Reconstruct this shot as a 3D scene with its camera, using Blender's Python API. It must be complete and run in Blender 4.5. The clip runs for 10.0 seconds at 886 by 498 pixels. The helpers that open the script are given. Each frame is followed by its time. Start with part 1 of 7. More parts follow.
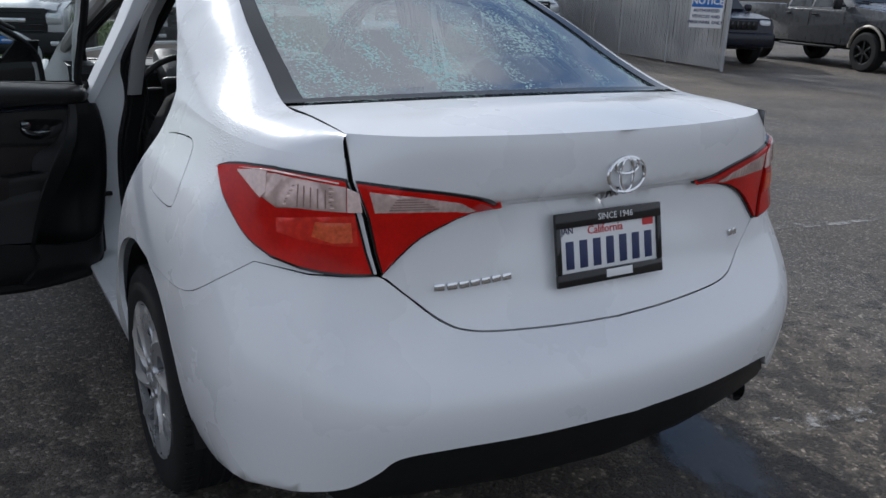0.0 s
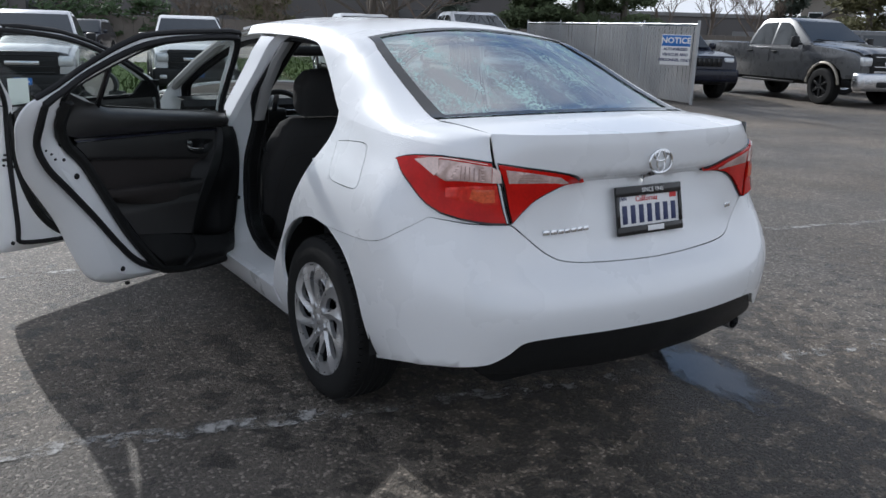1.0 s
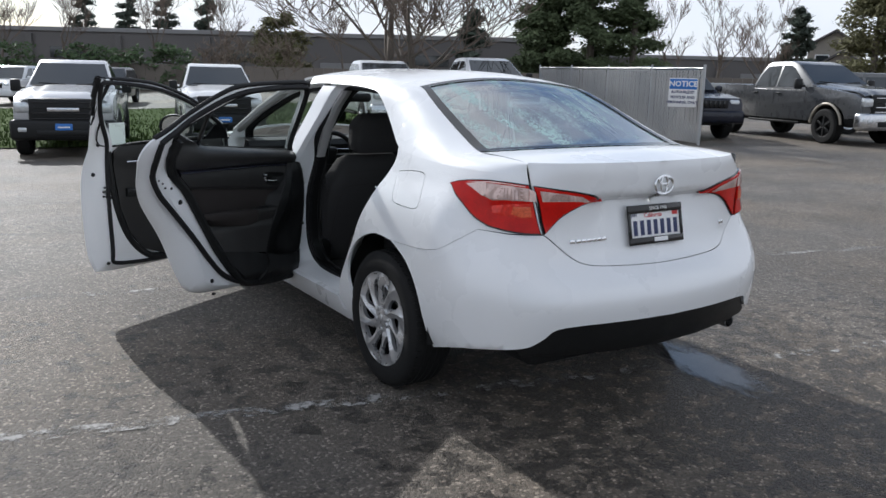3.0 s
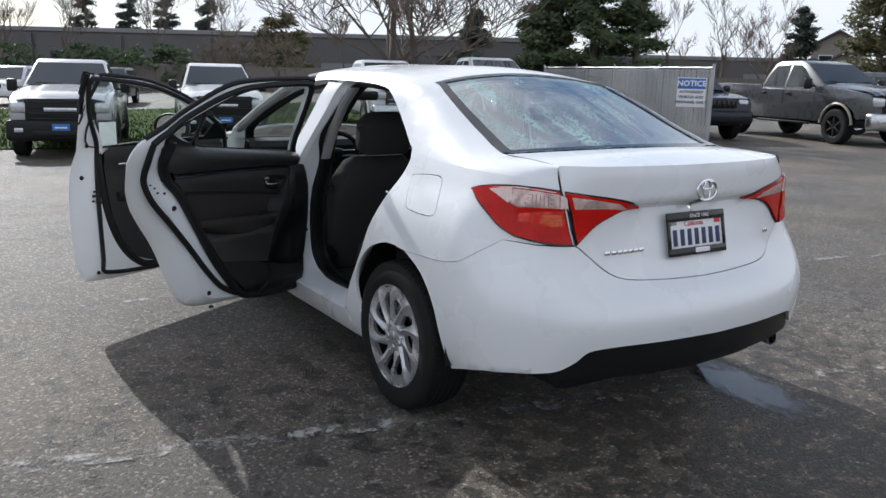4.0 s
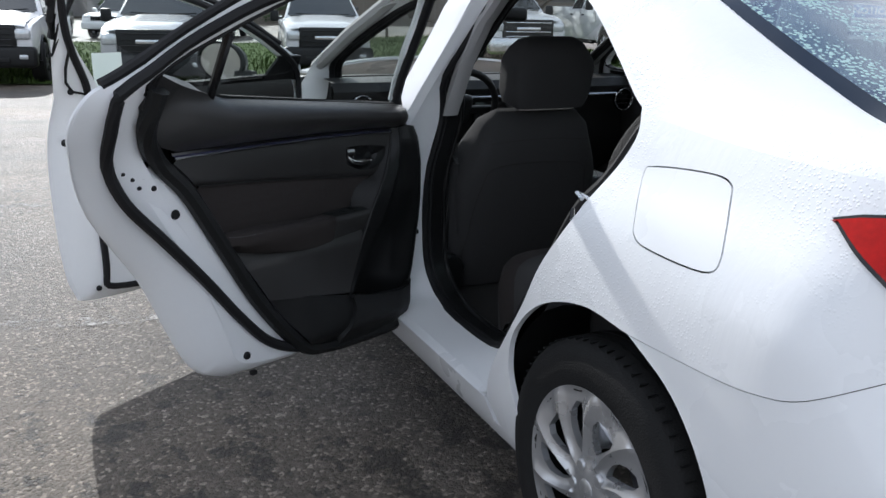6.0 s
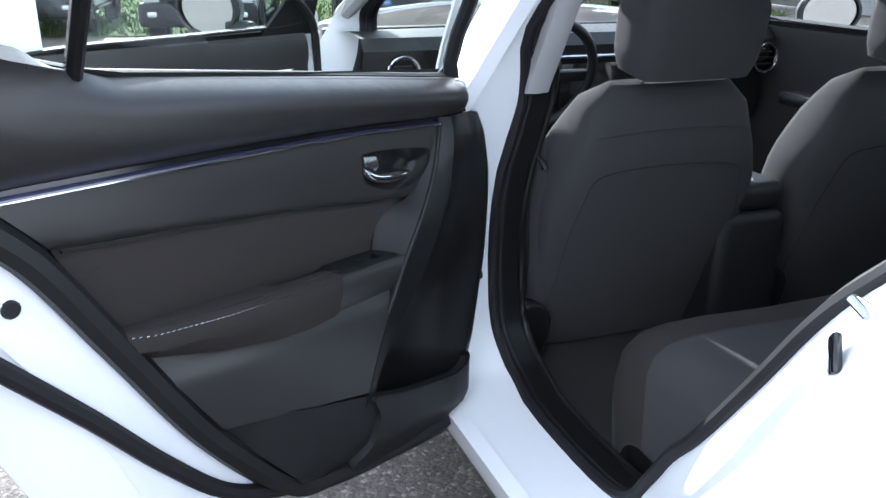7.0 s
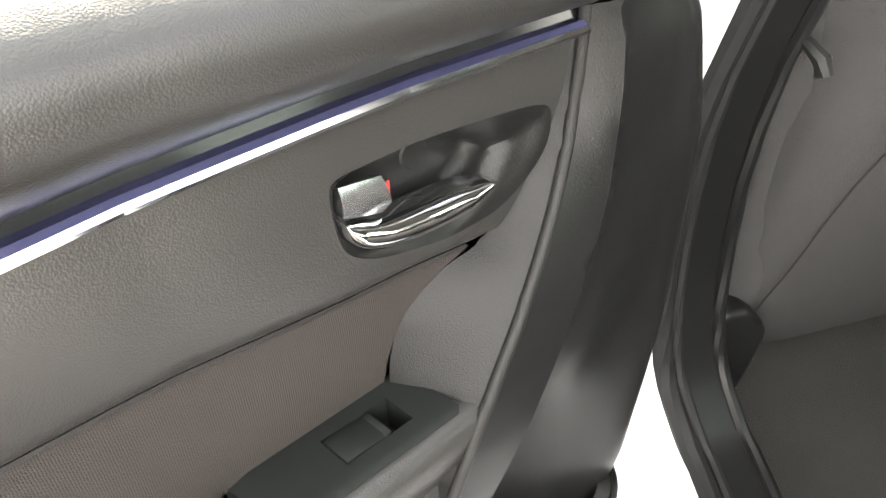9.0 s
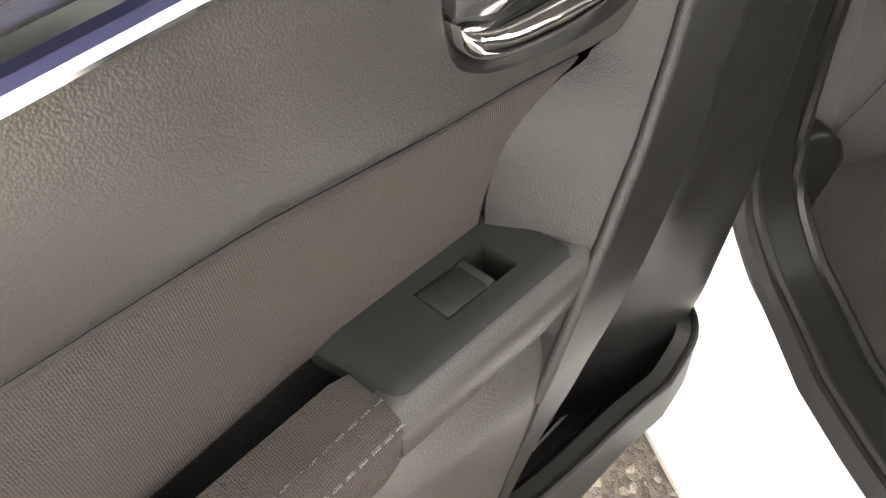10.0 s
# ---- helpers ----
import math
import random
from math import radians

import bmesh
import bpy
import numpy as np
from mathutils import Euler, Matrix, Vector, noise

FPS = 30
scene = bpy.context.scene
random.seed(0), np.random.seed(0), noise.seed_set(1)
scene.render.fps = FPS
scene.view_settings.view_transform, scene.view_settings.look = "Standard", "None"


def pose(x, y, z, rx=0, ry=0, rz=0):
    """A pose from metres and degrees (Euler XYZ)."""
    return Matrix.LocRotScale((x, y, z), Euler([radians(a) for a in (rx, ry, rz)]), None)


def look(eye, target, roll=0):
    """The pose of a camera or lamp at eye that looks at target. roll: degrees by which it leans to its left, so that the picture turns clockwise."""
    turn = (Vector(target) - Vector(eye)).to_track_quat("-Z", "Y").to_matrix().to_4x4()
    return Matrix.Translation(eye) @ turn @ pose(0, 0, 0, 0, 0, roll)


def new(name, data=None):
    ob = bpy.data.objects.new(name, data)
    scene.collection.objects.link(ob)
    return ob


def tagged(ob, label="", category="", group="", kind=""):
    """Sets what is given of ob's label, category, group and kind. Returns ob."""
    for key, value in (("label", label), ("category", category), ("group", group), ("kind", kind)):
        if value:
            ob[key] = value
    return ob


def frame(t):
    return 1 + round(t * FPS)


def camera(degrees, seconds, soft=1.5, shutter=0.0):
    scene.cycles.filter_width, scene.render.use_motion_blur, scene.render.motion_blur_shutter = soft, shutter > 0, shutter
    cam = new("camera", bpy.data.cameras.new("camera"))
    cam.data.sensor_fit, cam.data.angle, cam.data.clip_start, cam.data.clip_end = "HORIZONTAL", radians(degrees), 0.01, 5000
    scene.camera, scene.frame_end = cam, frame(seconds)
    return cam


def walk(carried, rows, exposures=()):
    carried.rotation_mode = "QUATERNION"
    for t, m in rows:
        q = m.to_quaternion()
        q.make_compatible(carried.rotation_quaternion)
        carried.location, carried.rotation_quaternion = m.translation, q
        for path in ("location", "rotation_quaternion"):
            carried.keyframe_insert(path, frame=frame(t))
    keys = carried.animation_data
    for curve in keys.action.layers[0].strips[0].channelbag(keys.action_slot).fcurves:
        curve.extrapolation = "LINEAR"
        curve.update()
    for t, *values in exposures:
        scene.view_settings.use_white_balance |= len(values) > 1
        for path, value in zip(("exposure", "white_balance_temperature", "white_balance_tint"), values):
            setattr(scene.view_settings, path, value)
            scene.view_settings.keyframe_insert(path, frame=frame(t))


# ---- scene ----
cam = camera(56.5, 10.0)
PATH = [
    (0, (-1.256, -2.133, 1.362), (-0.257, -0.508, 0.759), 2.3),
    (0.5, (-1.665, -2.395, 1.374), (-0.592, -0.796, 0.831), 2.1),
    (1, (-2.103, -2.718, 1.392), (-1.035, -1.107, 0.877), 1.9),
    (1.5, (-2.389, -2.927, 1.409), (-1.322, -1.303, 0.938), 1.6),
    (2, (-2.536, -3.155, 1.407), (-1.472, -1.518, 0.973), 1.4),
    (2.5, (-2.594, -3.221, 1.417), (-1.536, -1.576, 0.997), 1.4),
    (4, (-2.463, -2.883, 1.389), (-1.41, -1.234, 0.974), 1.4),
    (4.5, (-2.354, -2.564, 1.352), (-1.33, -0.904, 0.909), 1.5),
    (5, (-2.112, -2.134, 1.317), (-1.288, -0.395, 0.772), 1.2),
    (5.5, (-1.95, -1.688, 1.296), (-1.134, 0.053, 0.747), 1.1),
    (5.7, (-1.884, -1.511, 1.289), (-1.063, 0.227, 0.736), 1.1),
    (7, (-1.391, -0.293, 1.196), (-0.715, 1.462, 0.516), 0.5),
    (7.5, (-1.233, 0.04, 1.177), (-0.688, 1.805, 0.411), -0.5),
    (8, (-1.175, 0.362, 1.145), (-0.649, 2.076, 0.259), -0.1),
    (8.5, (-1.119, 0.548, 1.132), (-0.638, 2.189, 0.094), -1.1),
    (9, (-1.067, 0.659, 1.104), (-0.69, 2.181, -0.138), -3.0),
    (9.5, (-1.085, 0.719, 1.065), (-0.788, 2.058, -0.39), -5.3),
    (10, (-1.111, 0.731, 1.047), (-0.817, 1.998, -0.472), -5.6),
]
walk(cam, [(t, look(eye, target, roll)) for t, eye, target, roll in PATH],
     [(0, -0.45, 5800, 10), (1.0, -0.12, 5900, 10), (2.5, 0.0, 6000, 10), (4.5, 0.08, 6000, 10), (5.5, 0.22, 6000, 10), (6.3, 0.75, 5900, 10), (6.8, 1.72, 5700, 10), (7.0, 2.05, 5600, 10), (7.5, 3.62, 5800, 9), (8.0, 3.88, 6400, 9), (9.0, 4.0, 7500, 10), (9.5, 4.05, 7900, 11), (10.0, 3.88, 8100, 12)])
# ---- light ----
SUN_EL, SUN_AZ = radians(30.5), radians(-2.5)
world = bpy.data.worlds.new("sky")
scene.world = world
world.use_nodes = True
wn, wl = world.node_tree.nodes, world.node_tree.links
bg = wn["Background"]
sky = wn.new("ShaderNodeTexSky")
sky.sky_type = 'NISHITA'
sky.sun_disc = False
sky.sun_elevation, sky.sun_rotation = SUN_EL, SUN_AZ
sky.air_density, sky.dust_density, sky.ozone_density = 1.0, 0.6, 1.3
cloud = wn.new("ShaderNodeTexNoise")
cloud.inputs["Scale"].default_value = 2.2
cloud.inputs["Detail"].default_value = 8
cramp = wn.new("ShaderNodeValToRGB")
cramp.color_ramp.elements[0].position, cramp.color_ramp.elements[1].position = 0.27, 0.49
cmix = wn.new("ShaderNodeMix")
cmix.data_type = 'RGBA'
cmix.inputs[7].default_value = (8.0, 8.1, 8.4, 1)
wco, wsep, thin = wn.new("ShaderNodeTexCoord"), wn.new("ShaderNodeSeparateXYZ"), wn.new("ShaderNodeMath")
thin.operation = 'MULTIPLY_ADD'
thin.inputs[1].default_value = -0.13
wl.new(wco.outputs["Generated"], cloud.inputs["Vector"])
wl.new(wco.outputs["Generated"], wsep.inputs[0])
wl.new(wsep.outputs["Z"], thin.inputs[0])
wl.new(cloud.outputs["Fac"], thin.inputs[2])
wl.new(thin.outputs[0], cramp.inputs["Fac"])
wl.new(cramp.outputs["Color"], cmix.inputs[0])
wl.new(sky.outputs["Color"], cmix.inputs[6])
wl.new(cmix.outputs[2], bg.inputs["Color"])
bg.inputs["Strength"].default_value = 0.115

sun_data = bpy.data.lights.new("sun", 'SUN')
sun_data.energy, sun_data.angle, sun_data.color = 4.2, radians(0.6), (1.0, 0.95, 0.87)
sun = new("sun", sun_data)
sun.matrix_world = look((0, 0, 30), Vector((0, 0, 30)) - Vector((math.sin(SUN_AZ) * math.cos(SUN_EL), math.cos(SUN_AZ) * math.cos(SUN_EL), math.sin(SUN_EL))))


# ---- materials ----
def surface(name, base, rough=0.5, metal=0.0, vary=0.12, scale=6.0, bump=0.0, bscale=120.0, coat=0.0, dark=None, spec=0.5, leather=0.0, weave=False):
    """A surface with blotches at one scale and grain at another."""
    m = bpy.data.materials.new(name)
    m.use_nodes = True
    n, l = m.node_tree.nodes, m.node_tree.links
    p = n["Principled BSDF"]
    co = n.new("ShaderNodeTexCoord")
    big, fine = n.new("ShaderNodeTexNoise"), n.new("ShaderNodeTexNoise")
    big.inputs["Scale"].default_value, big.inputs["Detail"].default_value = scale, 5
    fine.inputs["Scale"].default_value, fine.inputs["Detail"].default_value = bscale, 2
    for t in (big, fine):
        l.new(co.outputs["Object"], t.inputs["Vector"])
    mix = n.new("ShaderNodeMix")
    mix.data_type = 'RGBA'
    lo = dark if dark else tuple(c * (1 - vary) for c in base)
    hi = base if dark else tuple(min(1, c * (1 + vary)) for c in base)
    mix.inputs[6].default_value, mix.inputs[7].default_value = (*lo, 1), (*hi, 1)
    add = n.new("ShaderNodeMath")
    add.operation = 'MULTIPLY_ADD'
    add.inputs[1].default_value, add.inputs[2].default_value = 0.35, 0
    l.new(fine.outputs["Fac"], add.inputs[0])
    both = n.new("ShaderNodeMath")
    both.operation = 'MULTIPLY_ADD'
    both.inputs[1].default_value = 0.75
    l.new(big.outputs["Fac"], both.inputs[0])
    l.new(add.outputs[0], both.inputs[2])
    l.new(both.outputs[0], mix.inputs[0])
    l.new(mix.outputs[2], p.inputs["Base Color"])
    rr = n.new("ShaderNodeMapRange")
    rr.inputs["To Min"].default_value, rr.inputs["To Max"].default_value = rough * 0.85, min(1, rough * 1.15)
    l.new(big.outputs["Fac"], rr.inputs["Value"])
    l.new(rr.outputs[0], p.inputs["Roughness"])
    p.inputs["Metallic"].default_value = metal
    p.inputs["Coat Weight"].default_value = coat
    p.inputs["Coat Roughness"].default_value = 0.04
    p.inputs["Specular IOR Level"].default_value = spec
    if bump:
        b = n.new("ShaderNodeBump")
        b.inputs["Strength"].default_value, b.inputs["Distance"].default_value = bump, 0.004
        if leather:
            cell = n.new("ShaderNodeTexVoronoi")
            cell.feature = 'F1'
            cell.inputs["Randomness"].default_value = 0.3 if weave else 1.0
            cell.inputs["Scale"].default_value = leather
            l.new(co.outputs["Object"], cell.inputs["Vector"])
            b.invert = True
            b.inputs["Distance"].default_value = 0.0016
            l.new(cell.outputs["Distance"], b.inputs["Height"])
        else:
            l.new(fine.outputs["Fac"], b.inputs["Height"])
        l.new(b.outputs["Normal"], p.inputs["Normal"])
    return m


def glass_material(name, tint, rough=0.0, drops=False, mirror=0.06):
    """Thin pane: partly clear, partly mirroring by Fresnel; droplets as rough beads."""
    m = bpy.data.materials.new(name)
    m.use_nodes = True
    n, l = m.node_tree.nodes, m.node_tree.links
    n.remove(n["Principled BSDF"])
    out = n["Material Output"]
    clear, gloss, mix = n.new("ShaderNodeBsdfTransparent"), n.new("ShaderNodeBsdfGlossy"), n.new("ShaderNodeMixShader")
    clear.inputs["Color"].default_value = (*tint, 1)
    gloss.inputs["Roughness"].default_value = 0.02 + rough
    face = n.new("ShaderNodeLayerWeight")
    face.inputs["Blend"].default_value = 0.5
    pw, sc = n.new("ShaderNodeMath"), n.new("ShaderNodeMath")
    pw.operation, sc.operation = 'POWER', 'MULTIPLY_ADD'
    pw.inputs[1].default_value, sc.inputs[1].default_value, sc.inputs[2].default_value = 3.0 if drops else 4.0, 0.9, mirror
    l.new(face.outputs["Facing"], pw.inputs[0])
    l.new(pw.outputs[0], sc.inputs[0])
    l.new(sc.outputs[0], mix.inputs[0])
    l.new(clear.outputs[0], mix.inputs[1])
    l.new(gloss.outputs[0], mix.inputs[2])
    last = mix
    if drops:
        co = n.new("ShaderNodeTexCoord")
        vor = n.new("ShaderNodeTexVoronoi")
        vor.inputs["Scale"].default_value = 105
        zone = n.new("ShaderNodeTexNoise")
        # the beads stand in runs drawn down the pane
        zone.inputs["Scale"].default_value = 1.5
        zone.inputs["Detail"].default_value = 5
        runs = n.new("ShaderNodeMapping")
        runs.inputs["Scale"].default_value = (7.5, 1.5, 1.5)
        l.new(co.outputs["Object"], runs.inputs["Vector"])
        l.new(runs.outputs[0], zone.inputs["Vector"])
        l.new(co.outputs["Object"], vor.inputs["Vector"])
        cut = n.new("ShaderNodeMapRange")
        cut.inputs["From Min"].default_value, cut.inputs["From Max"].default_value = 0.34, 0.66
        cut.inputs["To Min"].default_value, cut.inputs["To Max"].default_value = 0.0, 0.58
        l.new(zone.outputs["Fac"], cut.inputs["Value"])
        less = n.new("ShaderNodeMath")
        less.operation = 'LESS_THAN'
        l.new(vor.outputs["Distance"], less.inputs[0])
        l.new(cut.outputs[0], less.inputs[1])
        bead = n.new("ShaderNodeBsdfPrincipled")
        bead.inputs["Base Color"].default_value = (0.52, 0.76, 0.72, 1)
        bead.inputs["Roughness"].default_value = 0.12
        bead.inputs["Alpha"].default_value = 0.75
        bmp = n.new("ShaderNodeBump")
        bmp.inputs["Strength"].default_value, bmp.inputs["Distance"].default_value = 0.9, 0.004
        bmp.invert = True
        l.new(vor.outputs["Distance"], bmp.inputs["Height"])
        l.new(bmp.outputs["Normal"], bead.inputs["Normal"])
        top = n.new("ShaderNodeMixShader")
        l.new(less.outputs[0], top.inputs[0])
        l.new(mix.outputs[0], top.inputs[1])
        l.new(bead.outputs[0], top.inputs[2])
        last = top
    l.new(last.outputs[0], out.inputs["Surface"])
    return m


def ribbed(m, scale):
    """Upright moulded ribs on a lens."""
    n, l = m.node_tree.nodes, m.node_tree.links
    co, w, b = n.new("ShaderNodeTexCoord"), n.new("ShaderNodeTexWave"), n.new("ShaderNodeBump")
    w.bands_direction = 'DIAGONAL'
    mp = n.new("ShaderNodeMapping")
    mp.inputs["Scale"].default_value = (1.0, 1.0, 0.02)
    l.new(co.outputs["Object"], mp.inputs["Vector"])
    l.new(mp.outputs[0], w.inputs["Vector"])
    w.inputs["Scale"].default_value, w.inputs["Distortion"].default_value = scale / 6.283, 1.2
    b.inputs["Strength"].default_value, b.inputs["Distance"].default_value = 0.8, 0.004
    l.new(w.outputs["Fac"], b.inputs["Height"])
    l.new(b.outputs["Normal"], n["Principled BSDF"].inputs["Normal"])
    return m


PAINT = surface("white_paint", (0.80, 0.81, 0.82), 0.28, vary=0.02, scale=3, coat=0.6, bump=0.0)
JAMB = surface("jamb_paint", (0.78, 0.79, 0.80), 0.4, vary=0.03, scale=8)
BLACK = surface("black_plastic", (0.010, 0.0105, 0.0108), 0.45, vary=0.3, scale=10, bump=0.25, bscale=700, spec=0.3)
RUBBER = surface("black_rubber", (0.009, 0.009, 0.010), 0.6, vary=0.3, scale=20, bump=0.1, bscale=400, spec=0.3)
GLOSS = surface("gloss_black", (0.008, 0.008, 0.009), 0.12, vary=0.2)
VINYL = surface("dark_vinyl", (0.0235, 0.023, 0.0225), 0.34, vary=0.15, scale=5, bump=0.13, bscale=420, leather=820.0, spec=0.38)
# the door vinyl again, darker and duller to put shade on the cheek
CHEEK = surface("shaded_vinyl", (0.0150, 0.0150, 0.0150), 0.46, vary=0.15, scale=5, bump=0.22, bscale=500, leather=900.0, spec=0.22)
SWITCH = surface("switch_plastic", (0.0105, 0.0120, 0.0115), 0.5, vary=0.15, scale=10, bump=0.14, bscale=1600, spec=0.16)
POST = surface("smooth_black_plastic", (0.0075, 0.0078, 0.0080), 0.34, vary=0.2, scale=10, bump=0.10, bscale=900, spec=0.26)
FABRIC = surface("dark_cloth", (0.031, 0.0268, 0.0255), 0.92, vary=0.12, scale=8, bump=0.7, bscale=900, spec=0.2, leather=700.0, weave=True)
SEATCLOTH = surface("seat_cloth", (0.046, 0.045, 0.0455), 0.9, vary=0.12, scale=8, bump=0.5, bscale=800, spec=0.2)
CARPET = surface("carpet", (0.035, 0.034, 0.033), 0.97, vary=0.3, scale=12, bump=0.8, bscale=600, spec=0.1)
CHROME = surface("chrome", (0.75, 0.76, 0.78), 0.08, metal=1, vary=0.03)
SATIN = surface("satin_silver", (0.62, 0.63, 0.65), 0.25, metal=1, vary=0.04)
TRIM = surface("bright_trim", (0.72, 0.73, 0.76), 0.13, metal=1, vary=0.0)
# blue sky reflection on the strip's upper face, put in as colour
SHEEN = surface("violet_sheen", (0.20, 0.21, 0.44), 0.2, metal=0.9, vary=0.05)
RIM = surface("wheel_silver", (0.50, 0.505, 0.515), 0.28, metal=0.7, vary=0.08, scale=14)
TYRE = surface("tyre_rubber", (0.011, 0.011, 0.011), 0.8, vary=0.35, scale=14, bump=0.3, bscale=250, spec=0.25)
RED = surface("red_lens", (0.47, 0.006, 0.003), 0.16, vary=0.6, scale=13, coat=0.06, spec=0.2)
CLEARLENS = ribbed(surface("clear_lens", (0.58, 0.43, 0.39), 0.22, metal=0.2, vary=0.55, scale=40, coat=0.25), 230.0)
DARKLENS = ribbed(surface("lens_reflector", (0.80, 0.022, 0.010), 0.2, metal=0.15, vary=0.75, scale=70, coat=0.2), 130.0)
HOTLENS = ribbed(surface("inner_reflector", (0.98, 0.085, 0.025), 0.25, vary=0.85, scale=110, coat=0.1), 90.0)
PALELENS = surface("pale_lens", (0.76, 0.58, 0.53), 0.2, vary=0.3, scale=60, coat=0.3)
BULB = surface("bulb_shade", (0.24, 0.15, 0.135), 0.3, vary=0.5, scale=60)
GLASS = glass_material("side_glass", (0.90, 0.955, 0.935), mirror=0.08)
WETGLASS = glass_material("wet_glass", (0.60, 0.76, 0.71), drops=True, mirror=0.30)
HEADLINER = surface("headliner", (0.33, 0.325, 0.32), 0.95, vary=0.05, bump=0.2, bscale=500)
WHITE = surface("white_print", (0.80, 0.80, 0.80), 0.5, vary=0.02)
NAVY = surface("navy_print", (0.02, 0.03, 0.10), 0.5, vary=0.1)
REDPRINT = surface("red_print", (0.55, 0.03, 0.03), 0.5, vary=0.1)
PAPER = surface("paper", (0.78, 0.80, 0.77), 0.8, vary=0.04)


def with_beads(m, scale, amount):
    """Rain beads standing on a painted surface, in patches."""
    n, l = m.node_tree.nodes, m.node_tree.links
    co = n.new("ShaderNodeTexCoord")
    v, z = n.new("ShaderNodeTexVoronoi"), n.new("ShaderNodeTexNoise")
    v.inputs["Scale"].default_value, z.inputs["Scale"].default_value, z.inputs["Detail"].default_value = scale, 4.0, 6
    for t in (v, z):
        l.new(co.outputs["Object"], t.inputs["Vector"])
    cut, bead, b = n.new("ShaderNodeMapRange"), n.new("ShaderNodeMapRange"), n.new("ShaderNodeBump")
    cut.inputs["From Min"].default_value, cut.inputs["From Max"].default_value = 0.46, 0.62
    cut.inputs["To Min"].default_value, cut.inputs["To Max"].default_value = 0.0, 1.0
    l.new(z.outputs["Fac"], cut.inputs["Value"])
    bead.inputs["From Min"].default_value, bead.inputs["From Max"].default_value = 0.42, 0.05
    l.new(v.outputs["Distance"], bead.inputs["Value"])
    mul = n.new("ShaderNodeMath")
    mul.operation = 'MULTIPLY'
    l.new(cut.outputs[0], mul.inputs[0])
    l.new(bead.outputs[0], mul.inputs[1])
    b.inputs["Strength"].default_value, b.inputs["Distance"].default_value = amount, 0.0012
    # runs of water drawn down the panel
    stretch, run, both = n.new("ShaderNodeMapping"), n.new("ShaderNodeTexNoise"), n.new("ShaderNodeMath")
    stretch.inputs["Scale"].default_value = (1.0, 1.0, 0.035)
    run.inputs["Scale"].default_value, run.inputs["Detail"].default_value = 55.0, 3
    l.new(co.outputs["Object"], stretch.inputs["Vector"])
    l.new(stretch.outputs[0], run.inputs["Vector"])
    both.operation = 'MULTIPLY_ADD'
    both.inputs[1].default_value = 0.9
    l.new(run.outputs["Fac"], both.inputs[0])
    l.new(mul.outputs[0], both.inputs[2])
    l.new(both.outputs[0], b.inputs["Height"])
    l.new(b.outputs["Normal"], n["Principled BSDF"].inputs["Normal"])
    l.new(b.outputs["Normal"], n["Principled BSDF"].inputs["Coat Normal"])
    return m


WETPAINT = with_beads(surface("wet_white_paint", (0.80, 0.81, 0.82), 0.28, vary=0.02, scale=3, coat=0.6), 150.0, 0.5)

# ---- mesh helpers ----
def part(name, geo, material, parent=None, label="", smooth=True, weld=0.0, angle=40):
    """One mesh object from vertices and faces, under its thing."""
    me = bpy.data.meshes.new(name)
    me.from_pydata([tuple(v) for v in geo[0]], [], [tuple(f) for f in geo[1]])
    if weld:
        bm = bmesh.new()
        bm.from_mesh(me)
        bmesh.ops.remove_doubles(bm, verts=bm.verts, dist=weld)
        bm.to_mesh(me)
        bm.free()
    me.materials.append(material)
    if smooth:
        me.polygons.foreach_set("use_smooth", [True] * len(me.polygons))
        me.set_sharp_from_angle(angle=radians(angle))
    ob = new(name, me)
    if parent is not None:
        ob.parent = parent
    if label:
        ob["label"] = label
    return ob


def empty(name, m, label, category, group="", kind=""):
    ob = new(name)
    ob.matrix_world = m
    return tagged(ob, label, category, group, kind)


def join(*geos):
    V, F = [], []
    for v, f in geos:
        k = len(V)
        V += [tuple(p) for p in v]
        F += [tuple(i + k for i in q) for q in f]
    return V, F


def moved(geo, m):
    return [tuple(m @ Vector(v)) for v in geo[0]], geo[1]


def flipped(geo):
    return geo[0], [tuple(reversed(f)) for f in geo[1]]


def mirrored(geo):
    return [(-x, y, z) for x, y, z in geo[0]], [tuple(reversed(f)) for f in geo[1]]


def of_bm(bm):
    bm.verts.index_update()
    geo = [v.co.to_tuple() for v in bm.verts], [tuple(v.index for v in f.verts) for f in bm.faces]
    bm.free()
    return geo


def block(sx, sy, sz, at=(0, 0, 0), bevel=0.0, seg=2, taper=1.0, m=None):
    """A bevelled box centred at a place; taper narrows its top."""
    bm = bmesh.new()
    bmesh.ops.create_cube(bm, size=1)
    for v in bm.verts:
        k = taper if v.co.z > 0 else 1
        v.co = Vector((v.co.x * sx * k, v.co.y * sy * k, v.co.z * sz))
    if bevel:
        bmesh.ops.bevel(bm, geom=bm.edges[:], offset=min(bevel, 0.49 * min(sx, sy, sz)), segments=seg, profile=0.5, affect='EDGES')
    geo = of_bm(bm)
    geo = moved(geo, Matrix.Translation(at))
    return moved(geo, m) if m else geo


